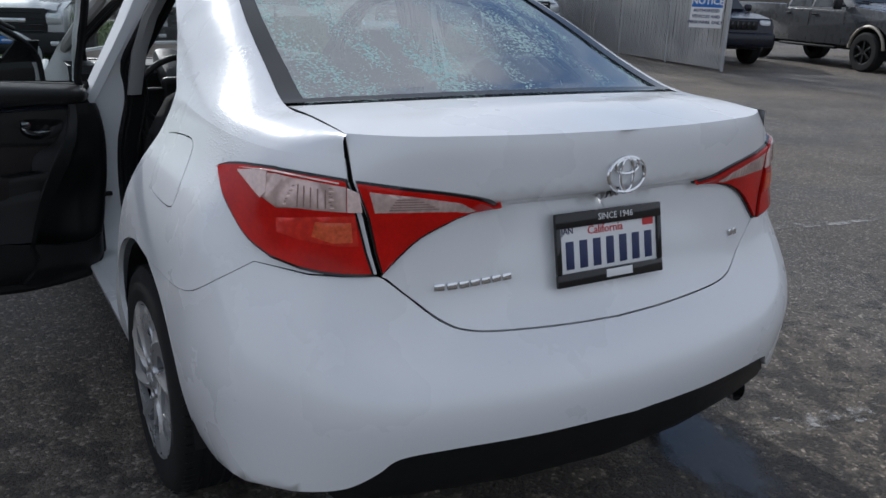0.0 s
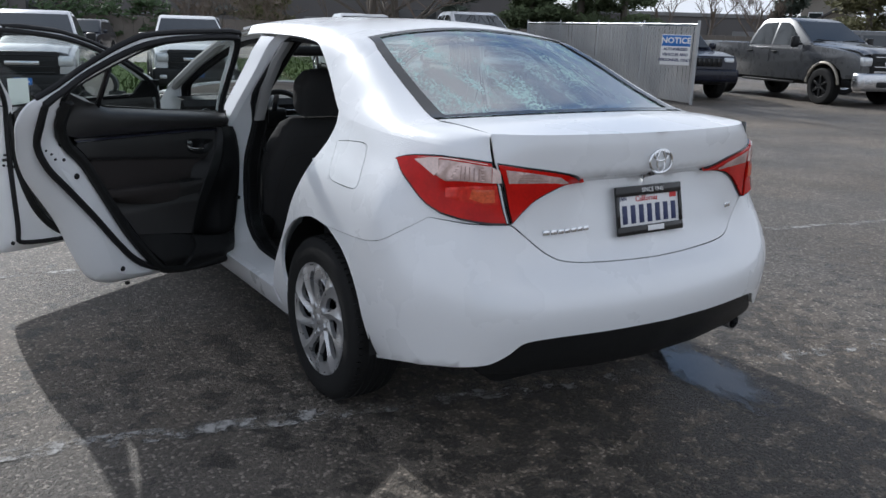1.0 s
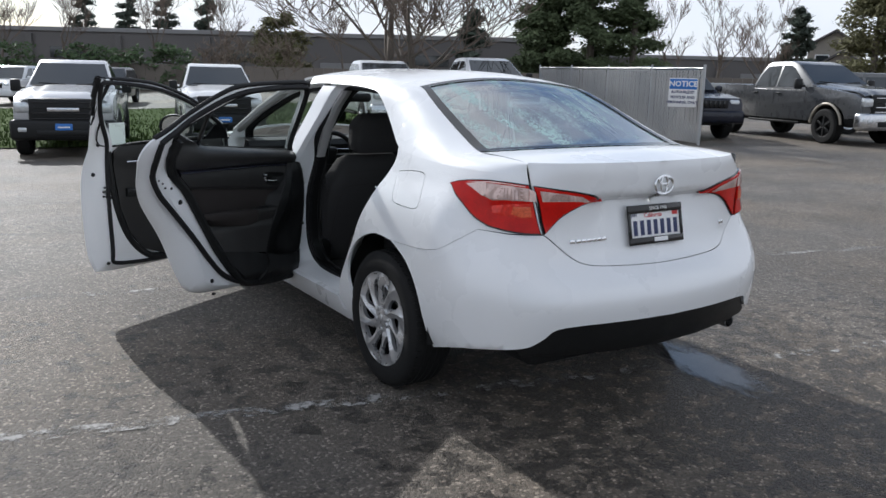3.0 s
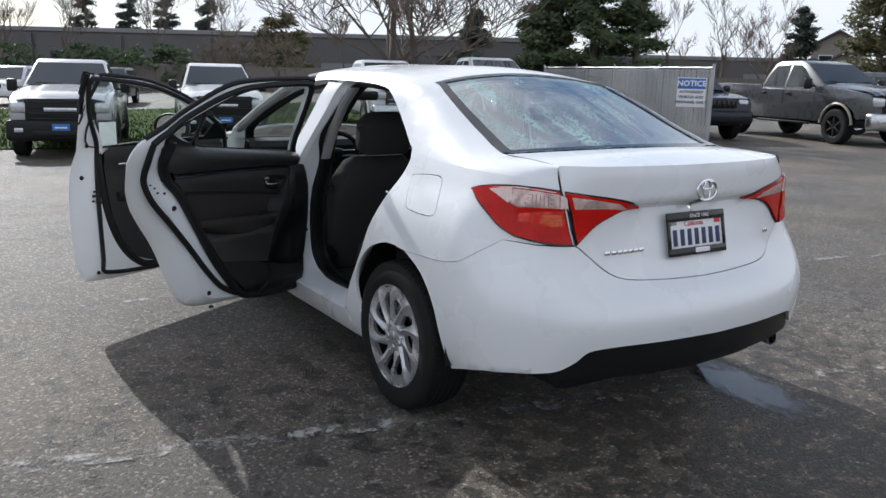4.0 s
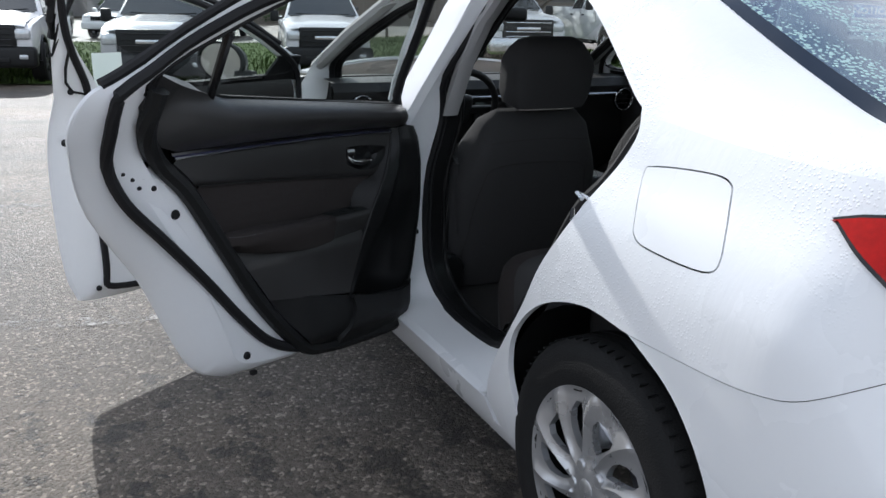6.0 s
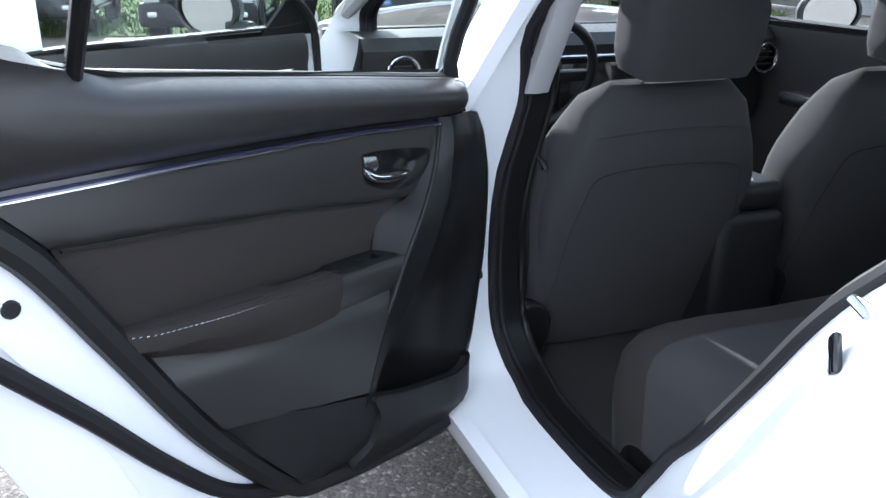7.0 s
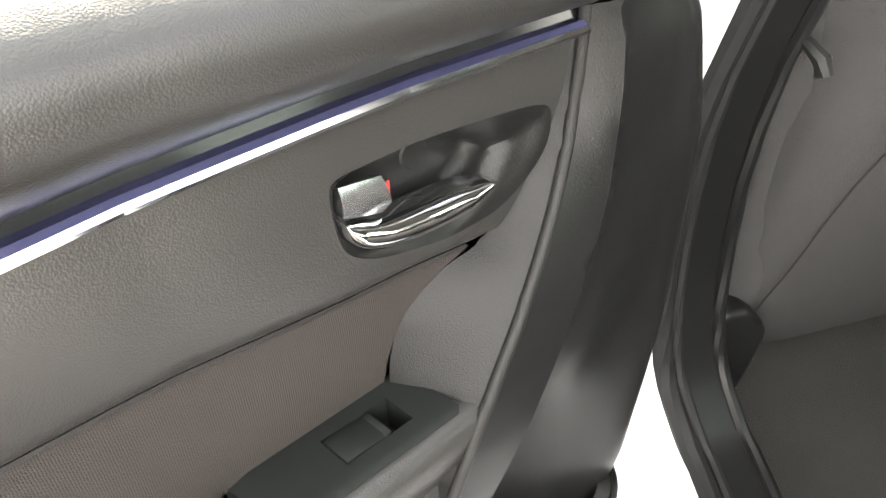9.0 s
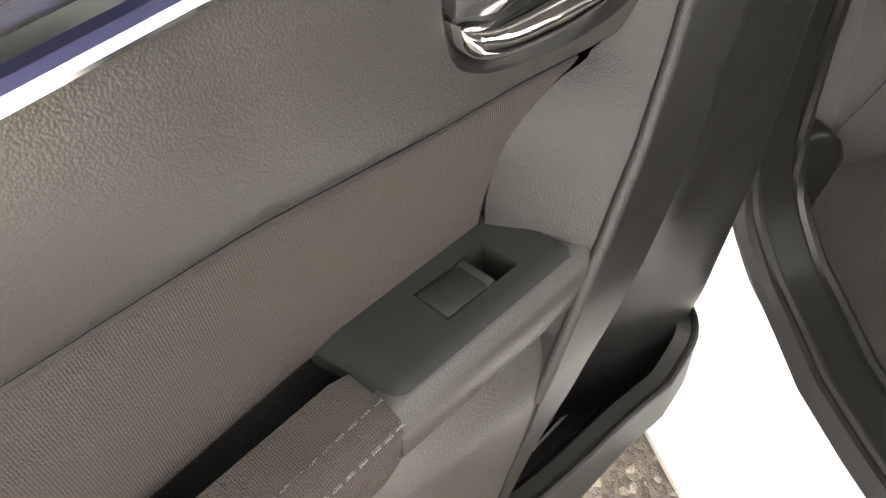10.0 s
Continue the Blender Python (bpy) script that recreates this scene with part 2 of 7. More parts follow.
def spline(pts, n=8, closed=False):
    """Points of a smooth curve through pts, n a span."""
    P = [np.array(p, float) for p in pts]
    out, k = [], len(P)
    for i in range(k if closed else k - 1):
        if closed:
            a, b, c, d = P[i - 1], P[i], P[(i + 1) % k], P[(i + 2) % k]
        else:
            b, c = P[i], P[i + 1]
            a = P[i - 1] if i else 2 * b - c
            d = P[i + 2] if i + 2 < k else 2 * c - b
        for j in range(n):
            t = j / n
            out.append(0.5 * (2 * b + (c - a) * t + (2 * a - 5 * b + 4 * c - d) * t * t + (3 * b - a - 3 * c + d) * t ** 3))
    if not closed:
        out.append(P[-1])
    return out


def line(pts, step=0.03):
    out = []
    for a, b in zip(pts, pts[1:]):
        a, b = np.array(a, float), np.array(b, float)
        k = max(1, int(np.linalg.norm(b - a) / step))
        out += [a + (b - a) * i / k for i in range(k)]
    return out + [np.array(pts[-1], float)]


def tube(path, r, n=8, closed=False, flat=1.0):
    """A tube along a path of points; r may be a list."""
    P = [Vector(p) for p in path]
    k = len(P)
    V, F = [], []
    up = Vector((0.13, 0.21, 1)).normalized()
    for i, p in enumerate(P):
        a = P[i - 1] if (i or closed) else P[0]
        b = P[(i + 1) % k] if (i + 1 < k or closed) else P[-1]
        d = (b - a).normalized()
        s = d.cross(up)
        s = s.normalized() if s.length > 1e-4 else d.orthogonal().normalized()
        w = s.cross(d)
        rr = r[i] if isinstance(r, (list, tuple)) else r
        for j in range(n):
            q = 2 * math.pi * j / n
            V.append(p + s * math.cos(q) * rr + w * math.sin(q) * rr * flat)
    for i in range(k if closed else k - 1):
        for j in range(n):
            F.append((i * n + j, i * n + (j + 1) % n, ((i + 1) % k) * n + (j + 1) % n, ((i + 1) % k) * n + j))
    if not closed:
        F += [tuple(range(n - 1, -1, -1)), tuple((k - 1) * n + j for j in range(n))]
    return V, F


def lathe(profile, n=48):
    """Turns (radius, height) points round the x axis, height along x."""
    V, F = [], []
    for r, h in profile:
        V += [(h, r * math.cos(2 * math.pi * j / n), r * math.sin(2 * math.pi * j / n)) for j in range(n)]
    for i in range(len(profile) - 1):
        for j in range(n):
            F.append((i * n + j, (i + 1) * n + j, (i + 1) * n + (j + 1) % n, i * n + (j + 1) % n))
    return V, F


def grid(fn, nu, nv):
    """A sheet from fn(u, v) over the unit square."""
    V = [tuple(fn(i / nu, j / nv)) for i in range(nu + 1) for j in range(nv + 1)]
    F = [(i * (nv + 1) + j, i * (nv + 1) + j + 1, (i + 1) * (nv + 1) + j + 1, (i + 1) * (nv + 1) + j) for i in range(nu) for j in range(nv)]
    return V, F


def thick(geo, d):
    """Gives a sheet a thickness d behind its faces."""
    bm = bmesh.new()
    vs = [bm.verts.new(v) for v in geo[0]]
    for f in geo[1]:
        try:
            bm.faces.new([vs[i] for i in f])
        except ValueError:
            pass
    bmesh.ops.remove_doubles(bm, verts=bm.verts, dist=1e-5)
    bm.normal_update()
    bmesh.ops.solidify(bm, geom=bm.faces[:], thickness=d)
    return of_bm(bm)


def inside(p, poly):
    x, y, r = p[0], p[1], False
    for (x1, y1), (x2, y2) in zip(poly, poly[1:] + poly[:1]):
        if (y1 > y) != (y2 > y) and x < (x2 - x1) * (y - y1) / (y2 - y1) + x1:
            r = not r
    return r


from mathutils.geometry import delaunay_2d_cdt


def fill(poly, fn, step=0.03, depth=0.012, holes=(), lift=0.0, creases=()):
    """A panel: the region of a surface fn(a, z) -> (place, outward normal) inside poly, with a turned-in edge."""
    loops = [[(float(p[0]), float(p[1])) for p in q] for q in (poly, *holes)]
    pts, edges = [], []
    for q in loops:
        k = len(pts)
        pts += q
        edges += [(k + i, k + (i + 1) % len(q)) for i in range(len(q))]
    for q in creases:
        k = len(pts)
        pts += [(float(p[0]), float(p[1])) for p in q]
        edges += [(k + i, k + i + 1) for i in range(len(q) - 1)]
    rim = len(pts)
    A = np.array(loops[0])
    lo, hi = A.min(0), A.max(0)
    B = np.array(pts[:rim])
    for i, a in enumerate(np.arange(lo[0] + step / 2, hi[0], step)):
        for z in np.arange(lo[1] + step / 2 + (i % 2) * step / 2, hi[1], step):
            if inside((a, z), loops[0]) and not any(inside((a, z), h) for h in loops[1:]):
                if ((B - (a, z)) ** 2).sum(1).min() > (0.4 * step) ** 2:
                    pts.append((a, z))
    v, e, f, ov, oe, of = delaunay_2d_cdt([Vector(p) for p in pts], edges, [], 0, 1e-7)
    V, N = [], []
    for p in v:
        q, nn = fn(p.x, p.y)
        V.append(Vector(q) + lift * Vector(nn))
        N.append(Vector(nn))
    F = []
    for t in f:
        c = (sum(v[i].x for i in t) / 3, sum(v[i].y for i in t) / 3)
        if inside(c, loops[0]) and not any(inside(c, h) for h in loops[1:]):
            a, b, c3 = (V[i] for i in t)
            F.append(tuple(t) if (b - a).cross(c3 - a).dot(N[t[0]]) > 0 else tuple(reversed(t)))
    if depth:
        seen = {}
        for t in F:
            for i in range(len(t)):
                a, b = t[i], t[(i + 1) % len(t)]
                if (b, a) in seen:
                    del seen[(b, a)]
                else:
                    seen[(a, b)] = 1
        low = {}
        for a, b in list(seen):
            for i in (a, b):
                if i not in low:
                    low[i] = len(V)
                    V.append(V[i] - depth * N[i])
            F.append((b, a, low[a], low[b]))
    return [tuple(p) for p in V], F


# ---- the white sedan: body surface ----
def smooth_profile(zs, ds):
    zs, ds = np.array(zs, float), np.array(ds, float)
    h = np.diff(zs)
    m = np.diff(ds) / h
    t = np.concatenate(([m[0]], (m[:-1] * h[1:] + m[1:] * h[:-1]) / (h[:-1] + h[1:]), [m[-1]]))

    def f(z):
        i = int(np.clip(np.searchsorted(zs, z) - 1, 0, len(h) - 1))
        k = min(max((z - zs[i]) / h[i], 0), 1)
        return ((2 * k ** 3 - 3 * k ** 2 + 1) * ds[i] + (k ** 3 - 2 * k ** 2 + k) * h[i] * t[i]
                + (3 * k ** 2 - 2 * k ** 3) * ds[i + 1] + (k ** 3 - k ** 2) * h[i] * t[i + 1])
    return f


# plan outline of half the car at its widest, from the rear centre to the front centre
OUTLINE = np.array(spline([(0, -0.95), (0.27, -0.93), (0.54, -0.872), (0.725, -0.78), (0.82, -0.655), (0.857, -0.48), (0.868, -0.30),
                           (0.872, 0.0), (0.870, 0.4), (0.866, 1.0), (0.868, 1.6), (0.872, 2.3), (0.872, 2.8), (0.85, 3.15), (0.76, 3.42),
                           (0.55, 3.58), (0.28, 3.66), (0, 3.69)], 24))
ARC = np.concatenate(([0], np.cumsum(np.linalg.norm(np.diff(OUTLINE, axis=0), axis=1))))
TANGENT = np.gradient(OUTLINE, ARC, axis=0)
# how far the body draws in with height at five stations
REAR_MID = smooth_profile([.15, .28, .34, .44, .50, .57, .62, .67, .72, .80, .90, .935, .955, 1.0, 1.06, 1.10],
                          [.18, .09, .05, .012, 0, .002, .030, .085, .130, .155, .178, .178, .132, .117, .115, .122])
REAR_OUT = smooth_profile([.15, .28, .34, .44, .50, .57, .62, .67, .72, .80, .90, 1.0, 1.06, 1.10],
                          [.18, .09, .05, .012, 0, .002, .028, .070, .100, .118, .125, .120, .117, .125])
CORNER = smooth_profile([.15, .20, .27, .34, .42, .50, .57, .64, .72, .80, .90, .97, 1.02, 1.06, 1.10],
                        [.12, .07, .038, .019, .009, .002, 0, .012, .045, .085, .108, .114, .126, .148, .185])
SIDE = smooth_profile([.12, .22, .30, .40, .52, .64, .74, .82, .90, .97, 1.03, 1.10, 1.20, 1.335, 1.42],
                      [.12, .045, .018, .004, 0, 0, .006, .020, .052, .094, .122, .157, .204, .272, .36])
HAUNCH = smooth_profile([.12, .22, .27, .33, .42, .52, .64, .74, .82, .90, .97, 1.03, 1.10, 1.20, 1.335, 1.42],
                        [.16, .09, .065, .036, .012, 0, 0, .006, .020, .052, .094, .122, .157, .204, .272, .36])
FRONT = smooth_profile([.15, .25, .35, .50, .60, .70, .80, .95, 1.1], [.12, .05, .015, 0, .01, .04, .10, .30, .5])


S_MID, S_OUT, S_CORNER, S_SIDE = 0.22, 0.47, float(ARC[24 * 3 + 14]), float(ARC[24 * 6 + 10])
S_HAUNCH = float(ARC[24 * 5 + 12])
S_FSIDE, S_FRONT = float(ARC[24 * 12]), float(ARC[24 * 15])


def ease(k):
    k = min(max(k, 0), 1)
    return k * k * (3 - 2 * k)


def draw_in(s, z):
    stops = ((S_MID, REAR_MID), (S_OUT, REAR_OUT), (S_CORNER, CORNER), (S_HAUNCH, HAUNCH), (S_SIDE, SIDE), (S_FSIDE, SIDE), (S_FRONT, FRONT))
    if s <= S_MID:
        return REAR_MID(z)
    for (a, f), (b, g) in zip(stops, stops[1:]):
        if s <= b:
            k = ease((s - a) / (b - a))
            return (1 - k) * f(z) + k * g(z)
    return FRONT(z)


def skin_point(a, z):
    s = min(abs(a), ARC[-1])
    x, y = np.interp(s, ARC, OUTLINE[:, 0]), np.interp(s, ARC, OUTLINE[:, 1])
    tx, ty = np.interp(s, ARC, TANGENT[:, 0]), np.interp(s, ARC, TANGENT[:, 1])
    k = math.hypot(tx, ty)
    d = draw_in(s, z)
    x, y = x - d * ty / k, y + d * tx / k
    return Vector((-x if a < 0 else x, y, z))


def skin(a, z):
    """The body's surface: arc from the rear centre (left side negative) and height -> place and outward normal."""
    e = 0.004
    p = skin_point(a, z)
    du, dz = skin_point(a + e, z) - skin_point(a - e, z), skin_point(a, z + e) - skin_point(a, z - e)
    return p, du.cross(dz).normalized()


def at_y(y, z, side=-1):
    """Arc of the flank's point at that y."""
    lo, hi = ARC[24], ARC[24 * 14]
    for _ in range(30):
        mid = (lo + hi) / 2
        if skin_point(mid, z).y < y:
            lo = mid
        else:
            hi = mid
    return side * lo


def at_x(x, z):
    """Arc of the tail's point at that x."""
    lo, hi = 0.0, float(ARC[24 * 5])
    for _ in range(30):
        mid = (lo + hi) / 2
        if skin_point(mid, z).x < abs(x):
            lo = mid
        else:
            hi = mid
    return lo * (-1 if x < 0 else 1)


def flank(pts, side=-1):
    return [(at_y(y, z, side), z) for y, z in pts]


def tail(pts):
    return [(at_x(x, z), z) for x, z in pts]


car = empty("sedan", Matrix.Identity(4), "white four-door sedan with both driver-side doors open, wet with rain", "car")

# the shoulder line and window-frame line (y, z on the flank), and the roof and glass edge (x, y, z) over it
SHOULDER = [(-0.715, 1.045), (-0.50, 1.045), (-0.25, 1.05), (-0.02, 1.065), (0.10, 1.085), (0.26, 1.18), (0.45, 1.29), (0.60, 1.33),
            (0.95, 1.345), (1.40, 1.335), (1.85, 1.235), (2.30, 1.03), (2.55, 0.94)]
UPPER = [(0.60, -0.70, 1.088), (0.602, -0.53, 1.096), (0.60, -0.365, 1.102), (0.576, -0.18, 1.165), (0.552, 0.02, 1.25), (0.53, 0.15, 1.305),
         (0.505, 0.285, 1.352), (0.515, 0.55, 1.385), (0.525, 0.95, 1.395), (0.525, 1.45, 1.385), (0.55, 1.80, 1.32), (0.62, 2.30, 1.10),
         (0.69, 2.58, 0.965)]
SN = 8
K_YZ = [tuple(p) for p in spline(SHOULDER, SN)]
M_XYZ = [Vector(p) for p in spline(UPPER, SN)]


def k_arc(y, z):
    return at_y(y, z)


K_AZ = [(k_arc(y, z), z) for y, z in K_YZ]
K_AZ[0] = (at_x(-0.607, 1.045), 1.045)


def ribbon(i0, i1, rows=8):
    """The band between shoulder line and roof edge, smooth into the flank below."""
    V, F = [], []
    for i in range(i0, i1 + 1):
        a, z = K_AZ[i]
        p = skin_point(a, z)
        q = Vector((-M_XYZ[i].x, M_XYZ[i].y, M_XYZ[i].z))
        d = (q - p).length
        t0 = (skin_point(a, z + 0.01) - skin_point(a, z)).normalized() * d
        t1 = Vector((1, 0, 0.16)).normalized() * d
        for j in range(rows + 1):
            k = j / rows
            V.append((2 * k ** 3 - 3 * k ** 2 + 1) * p + (k ** 3 - 2 * k ** 2 + k) * t0 + (3 * k ** 2 - 2 * k ** 3) * q + (k ** 3 - k ** 2) * t1)
    n = rows + 1
    for i in range(i1 - i0):
        for j in range(rows):
            F.append((i * n + j, i * n + j + 1, (i + 1) * n + j + 1, (i + 1) * n + j))
    return V, F


ARCH_R = [(0.225, 0.255), (0.30, 0.38), (0.325, 0.47), (0.30, 0.56), (0.20, 0.655), (0.05, 0.705), (-0.10, 0.70)]
ARCH_B = [(-0.10, 0.70), (-0.23, 0.635), (-0.32, 0.53), (-0.358, 0.40), (-0.372, 0.282)]
SEAM = [(-0.10, 0.70), (-0.317, 0.707), (-0.40, 0.716), (-0.469, 0.734), (-0.546, 0.784), (-0.60, 0.826)]
OPEN_EDGE = [(0.10, 1.085), (0.075, 1.03), (0.10, 0.95), (0.16, 0.83), (0.22, 0.735), (0.28, 0.62), (0.38, 0.47), (0.43, 0.38), (0.45, 0.315)]


def quarter(side):
    low = [(a, z) for a, z in K_AZ[:4 * SN + 1]]
    low += flank(spline(OPEN_EDGE, 5)[1:]) + flank([(0.40, 0.25), (0.30, 0.245)])
    low += flank(spline(ARCH_R, 6)) + flank(spline(SEAM, 6)[1:])
    low += tail([(-0.68, 0.818), (-0.62, 0.815), (-0.556, 0.815), (-0.566, 0.86), (-0.58, 0.93), (-0.605, 1.0)])
    hole = flank(spline([(0.012, 0.975), (-0.02, 0.992), (-0.15, 1.003), (-0.203, 0.995), (-0.222, 0.965), (-0.262, 0.885), (-0.235, 0.856),
                         (-0.09, 0.857), (-0.045, 0.872), (-0.028, 0.90)], 5, True))
    g = join(fill(low, skin, 0.03, 0.014, holes=[hole]), ribbon(0, 9 * SN))
    door = fill(list(offset_loop(hole, 0.003)), skin, 0.025, 0.01, lift=0.0005)
    if side > 0:
        g, door = mirrored(g), mirrored(door)
    part("quarter_panel", g, WETPAINT, car, weld=0.002, angle=50)
    if side < 0:
        part("fuel_door", door, PAINT, car)
    else:
        part("quarter_cap", door, PAINT, car)


def offset_loop(loop, d):
    """The loop moved inwards by d in its own plane."""
    P = np.array([(p[0], p[1]) for p in loop], float)
    area = 0.5 * np.sum(P[:, 0] * np.roll(P[:, 1], -1) - np.roll(P[:, 0], -1) * P[:, 1])
    T = np.roll(P, -1, 0) - np.roll(P, 1, 0)
    T /= np.maximum(np.linalg.norm(T, axis=1, keepdims=True), 1e-9)
    N = np.stack((-T[:, 1], T[:, 0]), 1) * (1 if area > 0 else -1)
    return [tuple(p) for p in P + d * N]


for s in (-1, 1):
    quarter(s)

# rear bumper and black valance
BUMP_TOP_L = flank([(y, z - 0.0018) for y, z in spline(SEAM, 6)]) + tail([(-0.68, 0.8145), (-0.62, 0.8110), (-0.553, 0.8085)]) + tail(spline([(-0.543, 0.8030), (-0.4965, 0.7625), (-0.4365, 0.7115), (-0.3785, 0.6882), (-0.28, 0.6770), (-0.12, 0.6710), (0, 0.6700)], 5))
BUMP_LOW_L = flank(spline(ARCH_B, 6)[1:]) + flank([(-0.48, 0.316), (-0.60, 0.350)]) + tail(spline([(-0.74, 0.372), (-0.66, 0.380), (-0.622, 0.396), (-0.590, 0.420), (-0.550, 0.455), (-0.45, 0.466), (-0.3, 0.468), (0, 0.468)], 5))


def both_sides(left):
    return left[:-1] + [(-a, z) for a, z in left[::-1]]


loop = both_sides(BUMP_TOP_L) + both_sides(BUMP_LOW_L)[::-1]
part("rear_bumper", fill(loop, skin, 0.03, 0.015, lift=-0.001), PAINT, car, angle=50)
val_top = both_sides(tail(spline([(-0.68, 0.360), (-0.64, 0.380), (-0.605, 0.420), (-0.565, 0.465), (-0.46, 0.476), (-0.3, 0.478), (0, 0.478)], 5)))
val_low = both_sides(tail([(-0.66, 0.335), (-0.5, 0.318), (-0.25, 0.312), (0, 0.310)]))
part("valance", fill(val_top + val_low[::-1], skin, 0.03, 0.015, lift=-0.014), BLACK, car, "black textured lower bumper")
part("exhaust_tip", moved(lathe([(0.030, -0.16), (0.030, 0.0), (0.026, 0.002), (0.025, -0.10)], 20), pose(0.56, -0.79, 0.315, 0, 0, -90)), SATIN, car)

# boot lid: deck and tail face
lip = [skin_point(a, 1.088) for a in np.linspace(at_x(-0.596, 1.088), at_x(0.596, 1.088), 33)]


def across(i, s, cz, cy, inset=0.0):
    p = M_XYZ[i]
    b = 1 - (2 * s - 1) ** 2
    return Vector(((2 * s - 1) * (p.x - inset), p.y + cy * b, p.z + cz * b))


def lid_deck(u, v):
    base = across(2 * SN, v, 0.016, -0.085, 0.004)
    base.y -= 0.012
    base.z -= 0.004
    edge = lip[int(round(v * 32))]
    p = base.lerp(edge, u)
    p.z += 0.010 * math.sin(math.pi * u) * (1 - (2 * v - 1) ** 2) + 0.004 * math.sin(math.pi * u)
    return p


face = [(a, 1.088) for a in np.linspace(at_x(-0.596, 1.088), at_x(0.596, 1.088), 33)]
side_edge = [(0.596, 1.0), (0.572, 0.93), (0.558, 0.86), (0.546, 0.808)]
seam_low = spline([(0.538, 0.805), (0.49, 0.762), (0.43, 0.713), (0.375, 0.691), (0.28, 0.680), (0.12, 0.674), (0, 0.673)], 5)
face += tail(side_edge + [tuple(p) for p in seam_low])
face += tail([(-x, z) for x, z in (side_edge + [tuple(p) for p in seam_low])[::-1][1:]])
part("boot_lid", join(fill(face, skin, 0.025, 0.014, creases=[[(a, z) for a in np.linspace(at_x(-0.53, z), at_x(0.53, z), 53)] for z in (0.928, 0.936, 0.942, 0.948, 0.954, 0.962)]), flipped(grid(lid_deck, 12, 32))), PAINT, car, weld=0.0015, angle=38)

# tail lamps: black surround, red lens, clear upper band, inner reflector
LAMP_OUT = [(-0.410, 0.984), (-0.465, 0.944), (-0.522, 0.910), (-0.58, 0.867), (-0.63, 0.838)]
lo_edge = flank(spline(LAMP_OUT, 5)) + tail(spline([(-0.690, 0.825), (-0.64, 0.816), (-0.594, 0.812), (-0.562, 0.812)], 4))
hi_edge = tail([(-0.574, 0.86), (-0.588, 0.93), (-0.606, 1.006)]) + tail([(-0.66, 1.013)]) + flank(spline([(-0.62, 1.015), (-0.59, 1.015), (-0.50, 1.006), (-0.45, 0.997)], 3))
outer_lamp = lo_edge + hi_edge
inner_lamp = tail([(-0.548, 0.812), (-0.560, 0.86), (-0.572, 0.93), (-0.592, 1.003)] + [tuple(p) for p in spline([(-0.494, 0.989), (-0.407, 0.976), (-0.335, 0.960), (-0.283, 0.937)], 4)]
                  + [tuple(p) for p in spline([(-0.36, 0.928), (-0.405, 0.916), (-0.469, 0.884), (-0.513, 0.846)], 4)])
band_out = [(-1.05, 0.987), (-0.975, 0.998), (-0.90, 1.003), (-0.78, 0.999), (-0.683, 0.991), (-0.683, 0.943), (-0.751, 0.945), (-0.887, 0.941), (-0.94, 0.955)]
band_in = [(-0.630, 0.983), (-0.52, 0.972), (-0.421, 0.958), (-0.384, 0.943), (-0.401, 0.938), (-0.472, 0.941), (-0.617, 0.942)]
pale_out = [(-0.681, 0.990), (-0.652, 0.980), (-0.646, 0.943), (-0.681, 0.943)]
pale_tip = [(-1.052, 0.990), (-0.985, 1.001), (-0.935, 1.004), (-0.925, 0.966), (-0.945, 0.953)]
# sky highlight along the lens's top edge, laid on as a pale strip
edge_highlight = [(-1.05, 0.9955), (-0.975, 1.0045), (-0.90, 1.0085), (-0.78, 1.0050), (-0.70, 0.9990), (-0.70, 0.9965), (-0.78, 1.0020), (-0.90, 1.0055), (-0.975, 1.0015)]


def lens_bar(a0, a1, z0, z1):
    return [(a0, z0), (a0, z1), (a1, z1), (a1, z0)]


# moulded bars that stand behind the clear band
outer_bars = [(lens_bar(-0.862 + 0.004 * k, -0.712 - 0.003 * (k % 3), 0.9500 + 0.0052 * k, 0.9520 + 0.0052 * k), BULB if k % 3 else PALELENS) for k in range(8)]
outer_bars += [(lens_bar(-0.815 + 0.020 * k, -0.8115 + 0.020 * k, 0.9495, 0.9905 - 0.0015 * k), BULB) for k in range(5)]
inner_bars = [(lens_bar(-0.585 + 0.004 * k, -0.470 - 0.012 * k, 0.9465 + 0.0052 * k, 0.9485 + 0.0052 * k), BULB) for k in range(5)]
glow = [(-0.887, 0.921), (-0.77, 0.932), (-0.662, 0.936), (-0.654, 0.874), (-0.698, 0.874), (-0.811, 0.884), (-0.882, 0.892)]
spark = [(-0.76, 0.922), (-0.672, 0.922), (-0.668, 0.882), (-0.715, 0.880), (-0.77, 0.892)]
